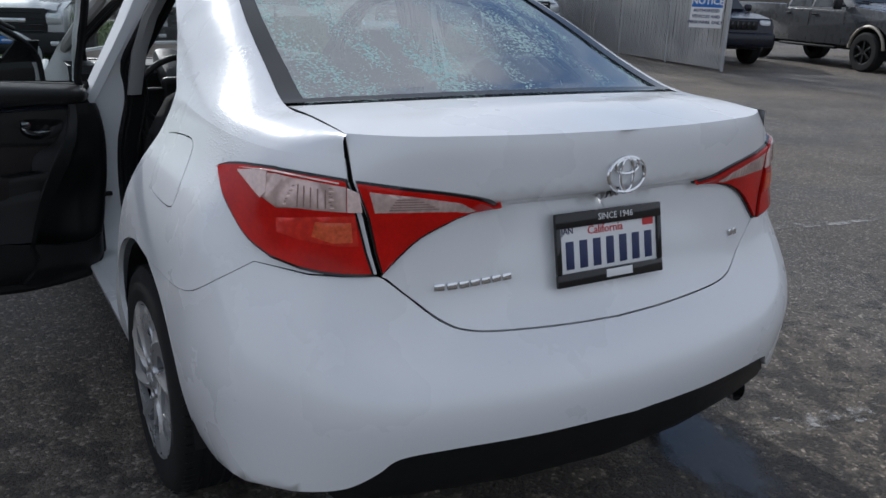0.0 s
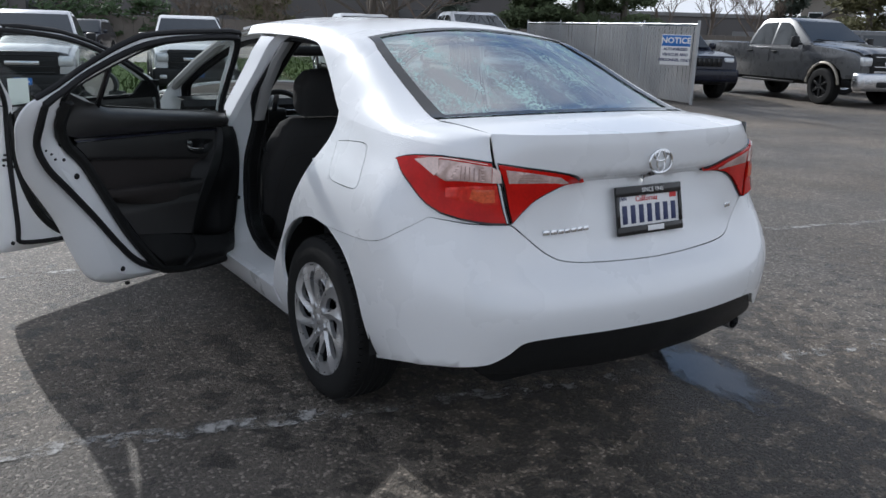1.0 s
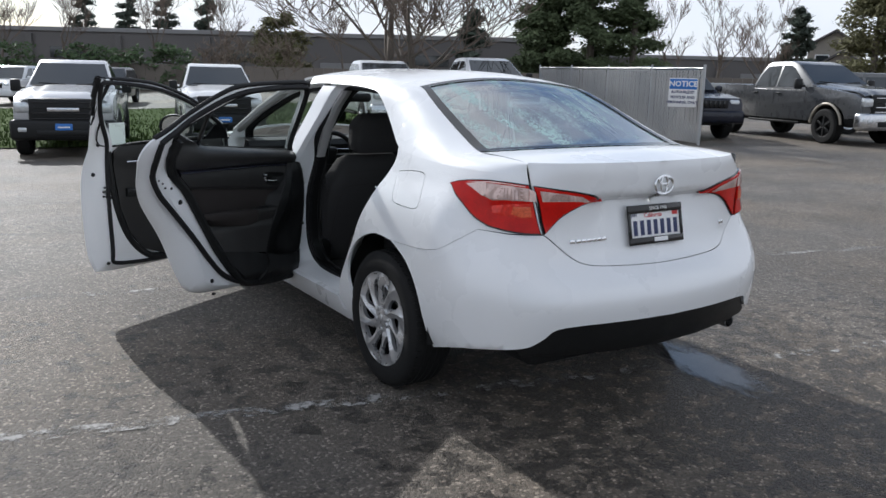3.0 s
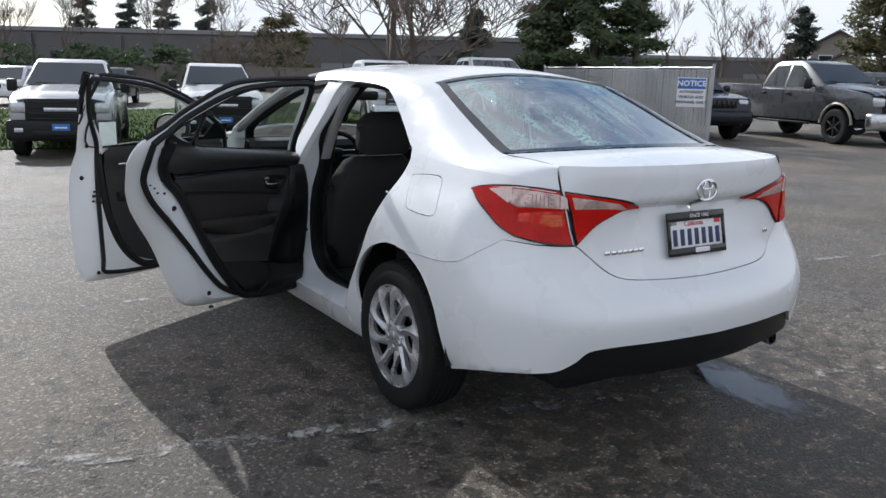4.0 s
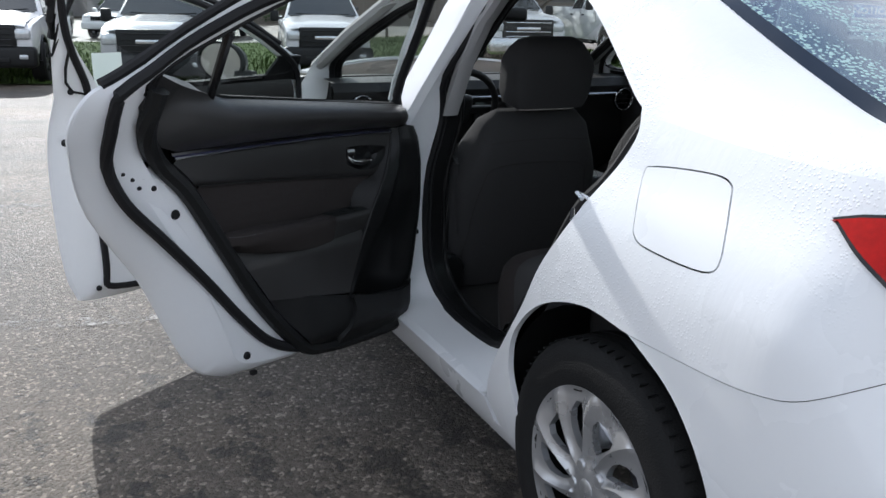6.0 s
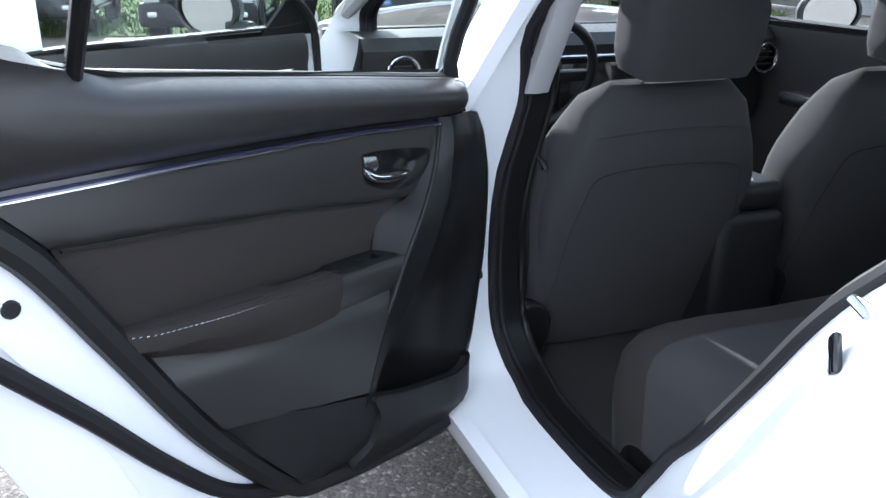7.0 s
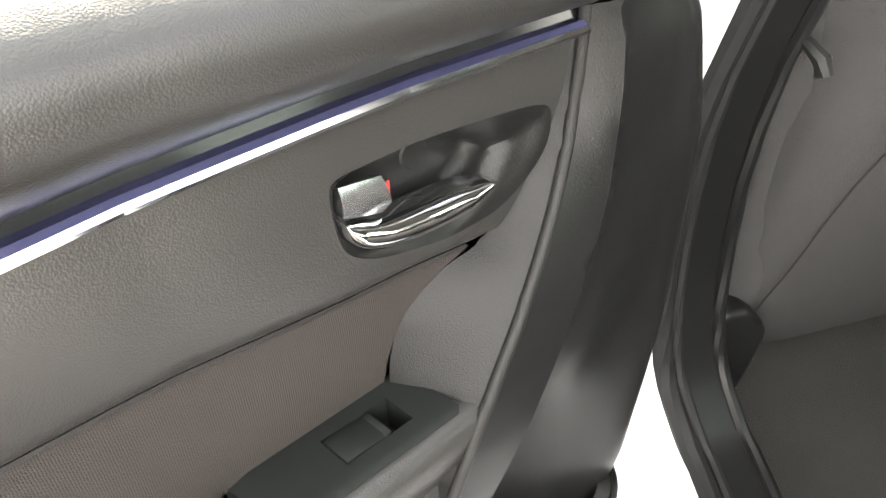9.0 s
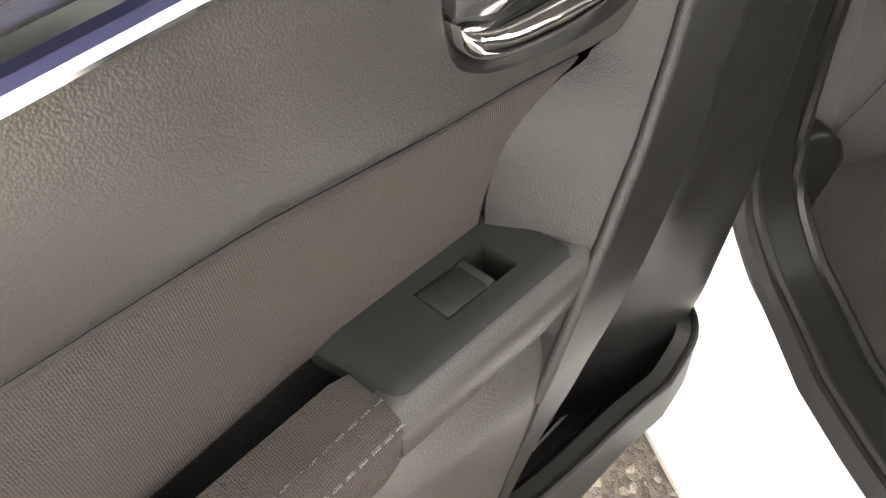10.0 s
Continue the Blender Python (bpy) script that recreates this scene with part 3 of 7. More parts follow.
for s in (-1, 1):
    for name, shape, band in (("tail_lamp", outer_lamp, band_out), ("boot_lamp", inner_lamp, band_in)):
        g1, g2 = fill(shape, skin, 0.012, 0.012, lift=0.006), fill(list(offset_loop(shape, 0.006)), skin, 0.012, 0.012, lift=0.012)
        g3 = fill(band, skin, 0.012, 0.004, lift=0.0142)
        if s > 0:
            g1, g2, g3 = mirrored(g1), mirrored(g2), mirrored(g3)
        lamp = part(name, g1, GLOSS, car, "red and clear rear lamp in a black surround")
        part("red_lens", g2, RED, lamp)
        part("clear_lens", g3, CLEARLENS, lamp)
        if name == "tail_lamp":
            g4 = fill(glow, skin, 0.012, 0.003, lift=0.0138)
            part("reflector", mirrored(g4) if s > 0 else g4, DARKLENS, lamp)
            for sub, shape2, mat2, up in (("inner_reflector", spark, HOTLENS, 0.0152), ("lens_rib", pale_out, PALELENS, 0.0148), ("lens_tip", pale_tip, PALELENS, 0.0150), ("lens_highlight", edge_highlight, PALELENS, 0.0150)):
                g5 = fill(shape2, skin, 0.01, 0.003, lift=up)
                part(sub, mirrored(g5) if s > 0 else g5, mat2, lamp)
        for bar, mat2 in outer_bars if name == "tail_lamp" else inner_bars:
            g6 = fill(bar, skin, 0.02, 0.002, lift=0.0154 if mat2 is BULB else 0.0158)
            part("lens_bar", mirrored(g6) if s > 0 else g6, mat2, lamp)

# rear window, roof, windscreen, bonnet
CROWN = {2: (0.016, -0.085), 6: (0.048, 0.045), 7: (0.046, 0.03), 8: (0.040, 0.0), 9: (0.048, 0.03), 10: (0.06, 0.12), 11: (0.05, 0.20), 12: (0.05, 0.24)}


def crown(i):
    k = i / SN
    ks = sorted(CROWN)
    return np.interp(k, ks, [CROWN[q][0] for q in ks]), np.interp(k, ks, [CROWN[q][1] for q in ks])


def top_sheet(i0, i1, inset=0.0, nv=24, lift=0.0, v0=0.0, v1=1.0):
    def f(u, v):
        i = i0 + u * (i1 - i0)
        a = int(min(i, i1 - 1e-6))
        cz, cy = crown(i)
        k = i - a
        s = v0 + v * (v1 - v0)
        p = across(a, s, cz, cy, inset).lerp(across(min(a + 1, len(M_XYZ) - 1), s, cz, cy, inset), k)
        p.z += lift
        return p
    return grid(f, int(i1 - i0), nv)


part("rear_window", flipped(top_sheet(2 * SN, 6 * SN, 0.004, 24, -0.004)), WETGLASS, car, "rear window beaded with rain drops").visible_shadow = False
frit = join(top_sheet(2 * SN, 6 * SN, 0.0, 3, 0.001, 0, 0.04), top_sheet(2 * SN, 6 * SN, 0.0, 3, 0.001, 0.96, 1), top_sheet(2 * SN, 2 * SN + 1, 0.0, 24, 0.0015), top_sheet(6 * SN - 1, 6 * SN, 0.0, 24, 0.0015))
part("window_border", flipped(frit), GLOSS, car)
part("roof", thick(flipped(top_sheet(6 * SN, int(9.5 * SN), 0.0, 24)), -0.012), WETPAINT, car, angle=60)
part("headliner", top_sheet(6 * SN, int(9.5 * SN), 0.03, 12, -0.03), HEADLINER, car)
part("windscreen", flipped(top_sheet(int(9.5 * SN), 12 * SN, 0.02, 20, -0.004)), GLASS, car).visible_shadow = False


def bonnet(u, v):
    b = 1 - (2 * v - 1) ** 2
    p = Vector(((2 * v - 1) * (0.70 - 0.10 * u * u), 2.58 + 0.24 * b + u * (0.86 - 0.04 * b), 0.965 + 0.05 * b - 0.20 * u ** 1.8))
    return p


part("bonnet", thick(flipped(grid(bonnet, 16, 20)), -0.012), PAINT, car)
for s in (-1, 1):
    fl = flank([(2.36, 0.25), (2.36, 0.92)]) + flank(line([(2.45, 0.955), (2.9, 0.90), (3.3, 0.80), (3.42, 0.66)], 0.06)) + flank([(3.30, 0.60)])
    fl += flank(spline([(3.06, 0.50), (3.02, 0.60), (2.86, 0.69), (2.70, 0.71), (2.53, 0.68), (2.39, 0.56), (2.375, 0.40), (2.40, 0.25)], 4))
    g = fill(fl, skin, 0.05, 0.014)
    part("front_wing", mirrored(g) if s > 0 else g, PAINT, car)
    rk = flank(line([(0.32, 0.248), (0.44, 0.252), (0.47, 0.31), (1.2, 0.305), (2.34, 0.305), (2.34, 0.20), (1.2, 0.185), (0.36, 0.19)], 0.06))
    g = fill(rk, skin, 0.04, 0.03)
    part("rocker_panel", mirrored(g) if s > 0 else g, PAINT, car)
fb = [(-ARC[-1] + 0.95, 0.25), (-ARC[-1] + 0.95, 0.58), (-ARC[-1] + 0.6, 0.62), (-ARC[-1] + 0.3, 0.70), (-ARC[-1], 0.72)]
part("front_bumper", join(fill(line(fb + [(-ARC[-1], 0.2), fb[0]], 0.06)[:-1], skin, 0.05, 0.014), mirrored(fill(line(fb + [(-ARC[-1], 0.2), fb[0]], 0.06)[:-1], skin, 0.05, 0.014))), PAINT, car, weld=0.001)

# badge, letters as plain bars, plate in its frame
def tail_frame(x, z, lift=0.0):
    p, nn = skin(at_x(x, z), z)
    ez = Vector((0, 0, 1)) - nn * nn.z
    ez.normalize()
    ex = ez.cross(nn) * -1
    m = Matrix((ex, ez, nn)).transposed().to_4x4()
    m.translation = p + nn * lift
    return m


def ring(rx, ry, r, n=36, m=None):
    return moved(tube([(rx * math.cos(2 * math.pi * i / n), ry * math.sin(2 * math.pi * i / n), 0) for i in range(n)], r, 6, True), m)


mb = tail_frame(0, 0.992, 0.006)
badge = part("badge", join(ring(0.056, 0.038, 0.0042, m=mb), ring(0.020, 0.036, 0.0036, m=mb), ring(0.034, 0.016, 0.0036, m=mb @ pose(0, 0.018, 0))), CHROME, car, "chrome oval badge")
for k in range(7):
    part("letter_bar", moved(block(0.0235, 0.0145, 0.004, (0, 0, 0), 0.0015), tail_frame(-0.432 + 0.0275 * k, 0.780, 0.003)), CHROME, car)
for k in range(2):
    part("letter_bar", moved(block(0.017, 0.017, 0.004, (0, 0, 0), 0.0015), tail_frame(0.432 + 0.022 * k, 0.795, 0.003)), CHROME, car)

plate_m = Matrix.Translation((0.006, -0.800, 0.822)) @ pose(0, 0, 0, 90 - 12, 0, 0)
plate = new("number_plate")
plate.parent = car
plate.matrix_local = plate_m
rim = []
for w, h, x, y in ((0.314, 0.034, 0, 0.066), (0.314, 0.030, 0, -0.066), (0.014, 0.102, -0.150, 0), (0.014, 0.102, 0.150, 0)):
    rim.append(block(w, h, 0.010, (x, y, 0.004), 0.003))
part("plate_frame", join(*rim), GLOSS, plate, "black plastic plate frame")
part("plate_sheet", block(0.300, 0.150, 0.003, (0, 0, 0.001), 0.001), WHITE, plate, "white number plate")
for k in range(7):
    part("character_bar", block(0.022, 0.062, 0.0016, (-0.117 + 0.039 * k, -0.012, 0.0035), 0.0005), NAVY, plate)
part("sticker", block(0.032, 0.020, 0.0014, (0.118, 0.043, 0.0036)), REDPRINT, plate)
part("brand_bar", block(0.078, 0.018, 0.0014, (0.020, -0.064, 0.0098), 0.0004), WHITE, plate)


def lettering(text, size, material, parent, m, name="lettering", depth=0.0006, align='CENTER', bold=0.0):
    cu = bpy.data.curves.new(name, 'FONT')
    cu.body, cu.size, cu.extrude, cu.align_x, cu.align_y = text, size, depth, align, 'CENTER'
    cu.resolution_u, cu.offset = 2, bold
    tmp = bpy.data.objects.new("tmp", cu)
    scene.collection.objects.link(tmp)
    me = bpy.data.meshes.new_from_object(tmp.evaluated_get(bpy.context.evaluated_depsgraph_get()))
    bpy.data.objects.remove(tmp)
    me.materials.clear()
    me.materials.append(material)
    ob = new(name, me)
    ob.parent = parent
    ob.matrix_local = m
    return ob


lettering("SINCE 1946", 0.021, WHITE, plate, pose(0.015, 0.066, 0.0094))
lettering("California", 0.027, REDPRINT, plate, pose(-0.012, 0.038, 0.0036))
lettering("JAN", 0.020, NAVY, plate, pose(-0.122, 0.042, 0.0036))


# wheels
def wheel_geo():
    tyre = lathe([(0.205, -0.095), (0.225, -0.100), (0.265, -0.104), (0.296, -0.098), (0.310, -0.082), (0.3155, -0.06), (0.3155, 0.06), (0.310, 0.082),
                  (0.296, 0.098), (0.265, 0.104), (0.225, 0.100), (0.205, 0.095)], 72)
    return tyre


def polar(r, q):
    return (r * math.cos(q), r * math.sin(q))


def swirl(r):
    return 2.1 * (r - 0.06)


def dish(y, z):
    """The wheel cover's face: dished, each blade folded along its length."""
    r = math.hypot(y, z)
    h = np.interp(r, [0.0, 0.03, 0.06, 0.11, 0.16, 0.19, 0.205, 0.216], [0.100, 0.099, 0.092, 0.094, 0.099, 0.098, 0.097, 0.099])
    p = ((math.atan2(z, y) - swirl(r)) * 10 / (2 * math.pi)) % 1.0
    odd = int(((math.atan2(z, y) - swirl(r)) * 5 / (2 * math.pi)) % 1.0 * 2)
    fold = np.interp(p, [0, 0.22, 0.42, 0.60, 0.80, 1.0], [-0.004, -0.001, 0.0085, 0.002, -0.002, -0.004] if odd else [-0.004, 0.003, 0.0075, -0.001, -0.003, -0.004])
    h = h + fold * ease((r - 0.035) / 0.04) * ease((0.2150 - r) / 0.012)
    return Vector((-float(h), y, z)), Vector((-1, 0, 0))


def cover_windows():
    """Slanting leaf-shaped openings of the wheel cover, long and short by turns."""
    out = []
    for k in range(10):
        q = 2 * math.pi * k / 10
        r0, r1 = (0.074, 0.184) if k % 2 else (0.086, 0.168)
        prof = [(0.0, 0.02), (0.15, 0.11), (0.4, 0.165), (0.65, 0.165), (0.85, 0.125), (1.0, 0.05)] if k % 2 else [(0.0, 0.03), (0.2, 0.12), (0.5, 0.18), (0.8, 0.20), (1.0, 0.16)]
        side_a = [(r0 + (r1 - r0) * f, -w * 1.14) for f, w in prof]
        side_b = [(r, -a * (0.8 if k % 2 else 1.0)) for r, a in side_a[::-1]]
        out.append([polar(r, q + swirl(r) + a) for r, a in side_a + side_b])
    return out


def cover_folds():
    """Fold lines of the ten blades."""
    return [[polar(r, 2 * math.pi * (k + 0.42) / 10 + swirl(r)) for r in np.linspace(0.075, 0.205, 16)] for k in range(10)]


groove = []
for xg in (-0.045, -0.015, 0.015, 0.045):
    groove.append(lathe([(0.3168, xg - 0.004), (0.3168, xg + 0.004)], 72))
GROOVE = join(*groove)


def wheel(x, y, side):
    w = new("wheel")
    w.parent = car
    w.matrix_local = pose(x, y, 0.3155, 23, 0, 0 if side < 0 else 180)
    part("tyre", wheel_geo(), TYRE, w)
    part("tread_groove", GROOVE, BLACK, w)
    part("rim", join(lathe([(0.2215, -0.094), (0.215, -0.094), (0.203, -0.080), (0.198, -0.06), (0.195, 0.05)], 64), lathe([(0.198, -0.012), (0.05, -0.012)], 48)), BLACK, w, "dark wheel well")
    face = fill([polar(0.2165, 2 * math.pi * i / 72) for i in range(72)], dish, 0.009, 0.016, holes=cover_windows(), creases=cover_folds())
    part("wheel_cover", face, RIM, w, "silver plastic wheel cover", angle=24)
    part("hub_cap", lathe([(0.0, -0.1035), (0.017, -0.1030), (0.022, -0.1005), (0.024, -0.094)], 28), RIM, w)
    part("brake_disc", lathe([(0.14, -0.020), (0.14, -0.030), (0.07, -0.030)], 40), SATIN, w)
    for k in range(5):
        q = 2 * math.pi * (k + 0.5) / 5
        part("lug", moved(lathe([(0.0, -0.1005), (0.0105, -0.1000), (0.0135, -0.0965), (0.014, -0.080)], 16), Matrix.Translation((0, 0.050 * math.cos(q), 0.050 * math.sin(q)))), RIM, w)
    slits = [moved(block(0.034, 0.0035, 0.004, (-0.070, 0, 0.3125)), pose(0, 0, 0, 5 * k, 0, 0)) for k in range(72)]
    tagged(part("tread_slit", join(*slits), BLACK, w, smooth=False), kind="stuff")


for x, y, s in ((-0.762, 0, -1), (0.762, 0, 1), (-0.762, 2.70, -1), (0.762, 2.70, 1)):
    wheel(x, y, s)
for x0 in (-1, 1):
    for y0 in (0.0, 2.70):
        g = [(x0 * 0.60, y0 - 0.385 * math.cos(math.pi * i / 16), 0.30 + 0.40 * math.sin(math.pi * i / 16)) for i in range(17)]
        g2 = [(x0 * 0.845, p[1], p[2]) for p in g]
        V = g + g2
        F = [(i, i + 1, 18 + i, 17 + i) for i in range(16)]
        F.append(tuple(range(17)))
        part("wheel_arch_liner", (V, F), BLACK, car)
part("underbody", join(block(1.42, 2.0, 0.05, (0, 1.35, 0.22), 0.01), block(1.10, 0.62, 0.10, (0, -0.40, 0.30), 0.03), block(1.3, 0.7, 0.06, (0, 3.1, 0.24), 0.02)), BLACK, car)


# ---- door openings ----
REAR_OPEN = [(0.10, 1.085), (0.26, 1.18), (0.45, 1.29), (0.60, 1.33), (0.95, 1.345), (1.02, 1.343), (1.062, 1.30), (1.115, 1.15), (1.17, 0.97), (1.21, 0.70), (1.215, 0.45),
             (1.19, 0.345), (1.10, 0.312), (0.80, 0.308), (0.52, 0.310), (0.45, 0.335), (0.43, 0.38), (0.38, 0.47), (0.28, 0.62), (0.22, 0.735), (0.16, 0.83), (0.10, 0.95), (0.075, 1.03)]
FRONT_OPEN = [(1.22, 1.335), (1.40, 1.328), (1.62, 1.30), (1.85, 1.235), (2.10, 1.13), (2.28, 1.04), (2.335, 0.95), (2.345, 0.75), (2.335, 0.50), (2.28, 0.36), (2.15, 0.312),
              (1.75, 0.308), (1.48, 0.310), (1.385, 0.335), (1.355, 0.45), (1.345, 0.70), (1.31, 0.97), (1.255, 1.2)]


REAR_SEAL = [(0.125, 1.075), (0.275, 1.165), (0.455, 1.272), (0.60, 1.312), (0.945, 1.327), (1.01, 1.322), (1.045, 1.285), (1.118, 1.14), (1.195, 0.97), (1.235, 0.70), (1.230, 0.46),
             (1.18, 0.365), (1.10, 0.328), (0.82, 0.318), (0.67, 0.345), (0.60, 0.43), (0.55, 0.505), (0.49, 0.575), (0.40, 0.705), (0.335, 0.81), (0.295, 0.87), (0.235, 0.945), (0.155, 1.035)]


def jamb(loop, side, inner_loop=None):
    """Painted returns, rubber seal and dark inner trim of a door opening."""
    L = [tuple(p) for p in spline(loop, 4, True)]
    S = [tuple(p) for p in spline(inner_loop, 4, True)] if inner_loop else offset_loop(L, 0.018)
    rows = []
    for f, deep, deep_up in ((0.0, 0.004, 0.004), (0.10, 0.03, 0.02), (0.30, 0.062, 0.035), (0.62, 0.115, 0.05), (1.0, 0.165, 0.065)):
        row = []
        for (y0, z0), (y1, z1) in zip(L, S):
            k = ease((z0 - 0.85) / 0.25)
            p = skin_point(at_y(y0, z0), z0)
            deeper = 1 + (0.12 * ease((y0 - 1.0) / 0.15) if inner_loop else 0)
            row.append(Vector((p.x + deep * deeper * (1 - k) + deep_up * k, y0 + (y1 - y0) * f, z0 + (z1 - z0) * f)))
        rows.append(row)
    back = [p + Vector((0.062 if inner_loop else 0.03, 0, 0)) for p in rows[4]]
    rows.append(back)
    n = len(L)
    V = [p for r in rows for p in r]
    quad = lambda i: [(i * n + j, i * n + (j + 1) % n, (i + 1) * n + (j + 1) % n, (i + 1) * n + j) for j in range(n)]
    seal = join(tube([p + Vector((-0.004, 0, 0)) for p in rows[4]], 0.0125, 8, True), tube([p + Vector((0.014, 0, 0)) for p in rows[4]], 0.007, 8, True))
    trim = tube([p + Vector((0.004, 0, 0)) for p in rows[5]], 0.008, 8, True)
    f = mirrored if side > 0 else (lambda g: g)
    part("door_jamb", f((V, quad(0) + quad(1) + quad(2) + quad(3))), JAMB, car, "white painted door jamb")
    part("door_seal", f(seal), RUBBER, car)
    part("jamb_trim", f(join((V, quad(4)), trim)), POST, car)


for s in (-1, 1):
    jamb(REAR_OPEN, s, REAR_SEAL)
    jamb(FRONT_OPEN, s)
    bp = flank(line([(1.05, 1.335), (1.22, 1.335), (1.255, 1.2), (1.31, 0.97), (1.345, 0.70), (1.355, 0.45), (1.40, 0.31), (1.15, 0.31), (1.215, 0.45), (1.21, 0.70), (1.17, 0.97), (1.115, 1.15)], 0.06)[:-1])
    g = fill(bp, skin, 0.04, 0.03, lift=-0.004)
    part("middle_pillar", mirrored(g) if s > 0 else g, JAMB, car)
part("check_strap", block(0.10, 0.022, 0.016, (-0.78, 1.195, 0.553), 0.004), BLACK, car)


# ---- doors ----
DOOR_LOOP = {
    "rear": [(1.195, 0.965), (1.145, 1.15), (1.088, 1.325), (1.05, 1.346), (0.95, 1.35), (0.60, 1.336), (0.45, 1.296), (0.26, 1.186), (0.15, 1.122), (0.085, 1.085), (0.058, 1.02), (0.075, 0.95),
             (0.145, 0.80), (0.265, 0.62), (0.34, 0.45), (0.395, 0.345), (0.46, 0.305), (0.56, 0.29), (0.85, 0.268), (1.12, 0.238), (1.205, 0.24), (1.222, 0.30), (1.222, 0.70)],
    "front": [(2.345, 0.90), (2.30, 1.035), (2.10, 1.135), (1.85, 1.24), (1.62, 1.306), (1.45, 1.331), (1.20, 1.345), (1.155, 1.335), (1.19, 1.15), (1.228, 0.98), (1.235, 0.93), (1.235, 0.70),
              (1.245, 0.40), (1.265, 0.275), (1.33, 0.24), (1.80, 0.225), (2.25, 0.225), (2.345, 0.245), (2.36, 0.30), (2.36, 0.65)]}
DOOR_WINDOW = {
    "rear": [(1.155, 0.970), (1.105, 1.15), (1.055, 1.30), (0.93, 1.316), (0.64, 1.295), (0.47, 1.235), (0.28, 1.135), (0.21, 1.085), (0.33, 1.058), (0.50, 1.028), (0.80, 0.996)],
    "front": [(2.24, 1.005), (2.10, 1.095), (1.85, 1.205), (1.62, 1.272), (1.45, 1.298), (1.205, 1.308), (1.245, 1.15), (1.285, 0.985), (1.60, 0.985), (2.0, 0.99)]}
WINDOW_DROP = {"rear": [0.03, 0, 0, 0, 0, 0, 0, 0.012, 0.03, 0.03, 0.03], "front": [0.0] * 10}
HINGE = {"rear": Vector((-0.80, 1.20, 0)), "front": Vector((-0.82, 2.32, 0))}


DOOR_CUT = {
    "rear": [(-0.03, 0.985), (0.40, 1.03), (0.70, 1.065), (0.90, 1.10), (0.935, 0.95), (0.855, 0.84), (0.765, 0.69), (0.64, 0.50), (0.495, 0.345), (0.38, 0.312), (0.11, 0.30), (0.0, 0.37), (-0.03, 0.60), (-0.03, 0.88)],
    "front": [(0.08, 0.985), (0.88, 0.985), (0.91, 0.80), (0.87, 0.60), (0.80, 0.46), (0.72, 0.36), (0.58, 0.31), (0.17, 0.305), (0.06, 0.42), (0.04, 0.70)]}
DOOR_BACK = {"rear": [(-0.035, 0.98), (0.40, 1.018), (0.70, 1.05), (0.91, 1.09), (0.955, 0.95), (0.875, 0.84), (0.785, 0.69), (0.655, 0.50), (0.51, 0.335), (0.38, 0.302), (0.11, 0.29), (-0.01, 0.36), (-0.04, 0.60), (-0.04, 0.89)],
             "front": [(0.07, 0.975), (0.90, 0.975), (0.92, 0.80), (0.88, 0.60), (0.81, 0.45), (0.73, 0.35), (0.58, 0.30), (0.16, 0.295), (0.05, 0.42), (0.03, 0.70)]}


def dense(pts, step=0.02, n=0):
    q = [tuple(p) for p in spline(pts, n, True)] if n else pts + [pts[0]]
    return line(q if not n else q + [q[0]], step)[:-1]


def dense_line(pts):
    return [tuple(p) for p in line(pts, 0.012)]


def skin_n(z):
    return -0.872 + SIDE(z)


def inner_x(z):
    k = ease((z - 0.86) / 0.16)
    return (1 - k) * -0.775 + k * (skin_n(z) + 0.030)


def belt_out(u, z):
    """How far the open rear door stands out at its belt line, below the leaning glass."""
    return 0.052 * ease((z - 0.88) / 0.10) * min(1.0, max(0.0, (1.30 - z) / 0.27)) * ease((1.02 - u) / 0.14)


# the seal's sweep down the rear edge of the rear door (from the hinge, height)
SEAL_SWEEP = [(1.062, 1.085), (1.064, 1.02), (1.052, 0.93), (1.015, 0.84), (0.92, 0.732), (0.81, 0.605), (0.71, 0.482), (0.615, 0.384), (0.51, 0.328), (0.41, 0.300)]


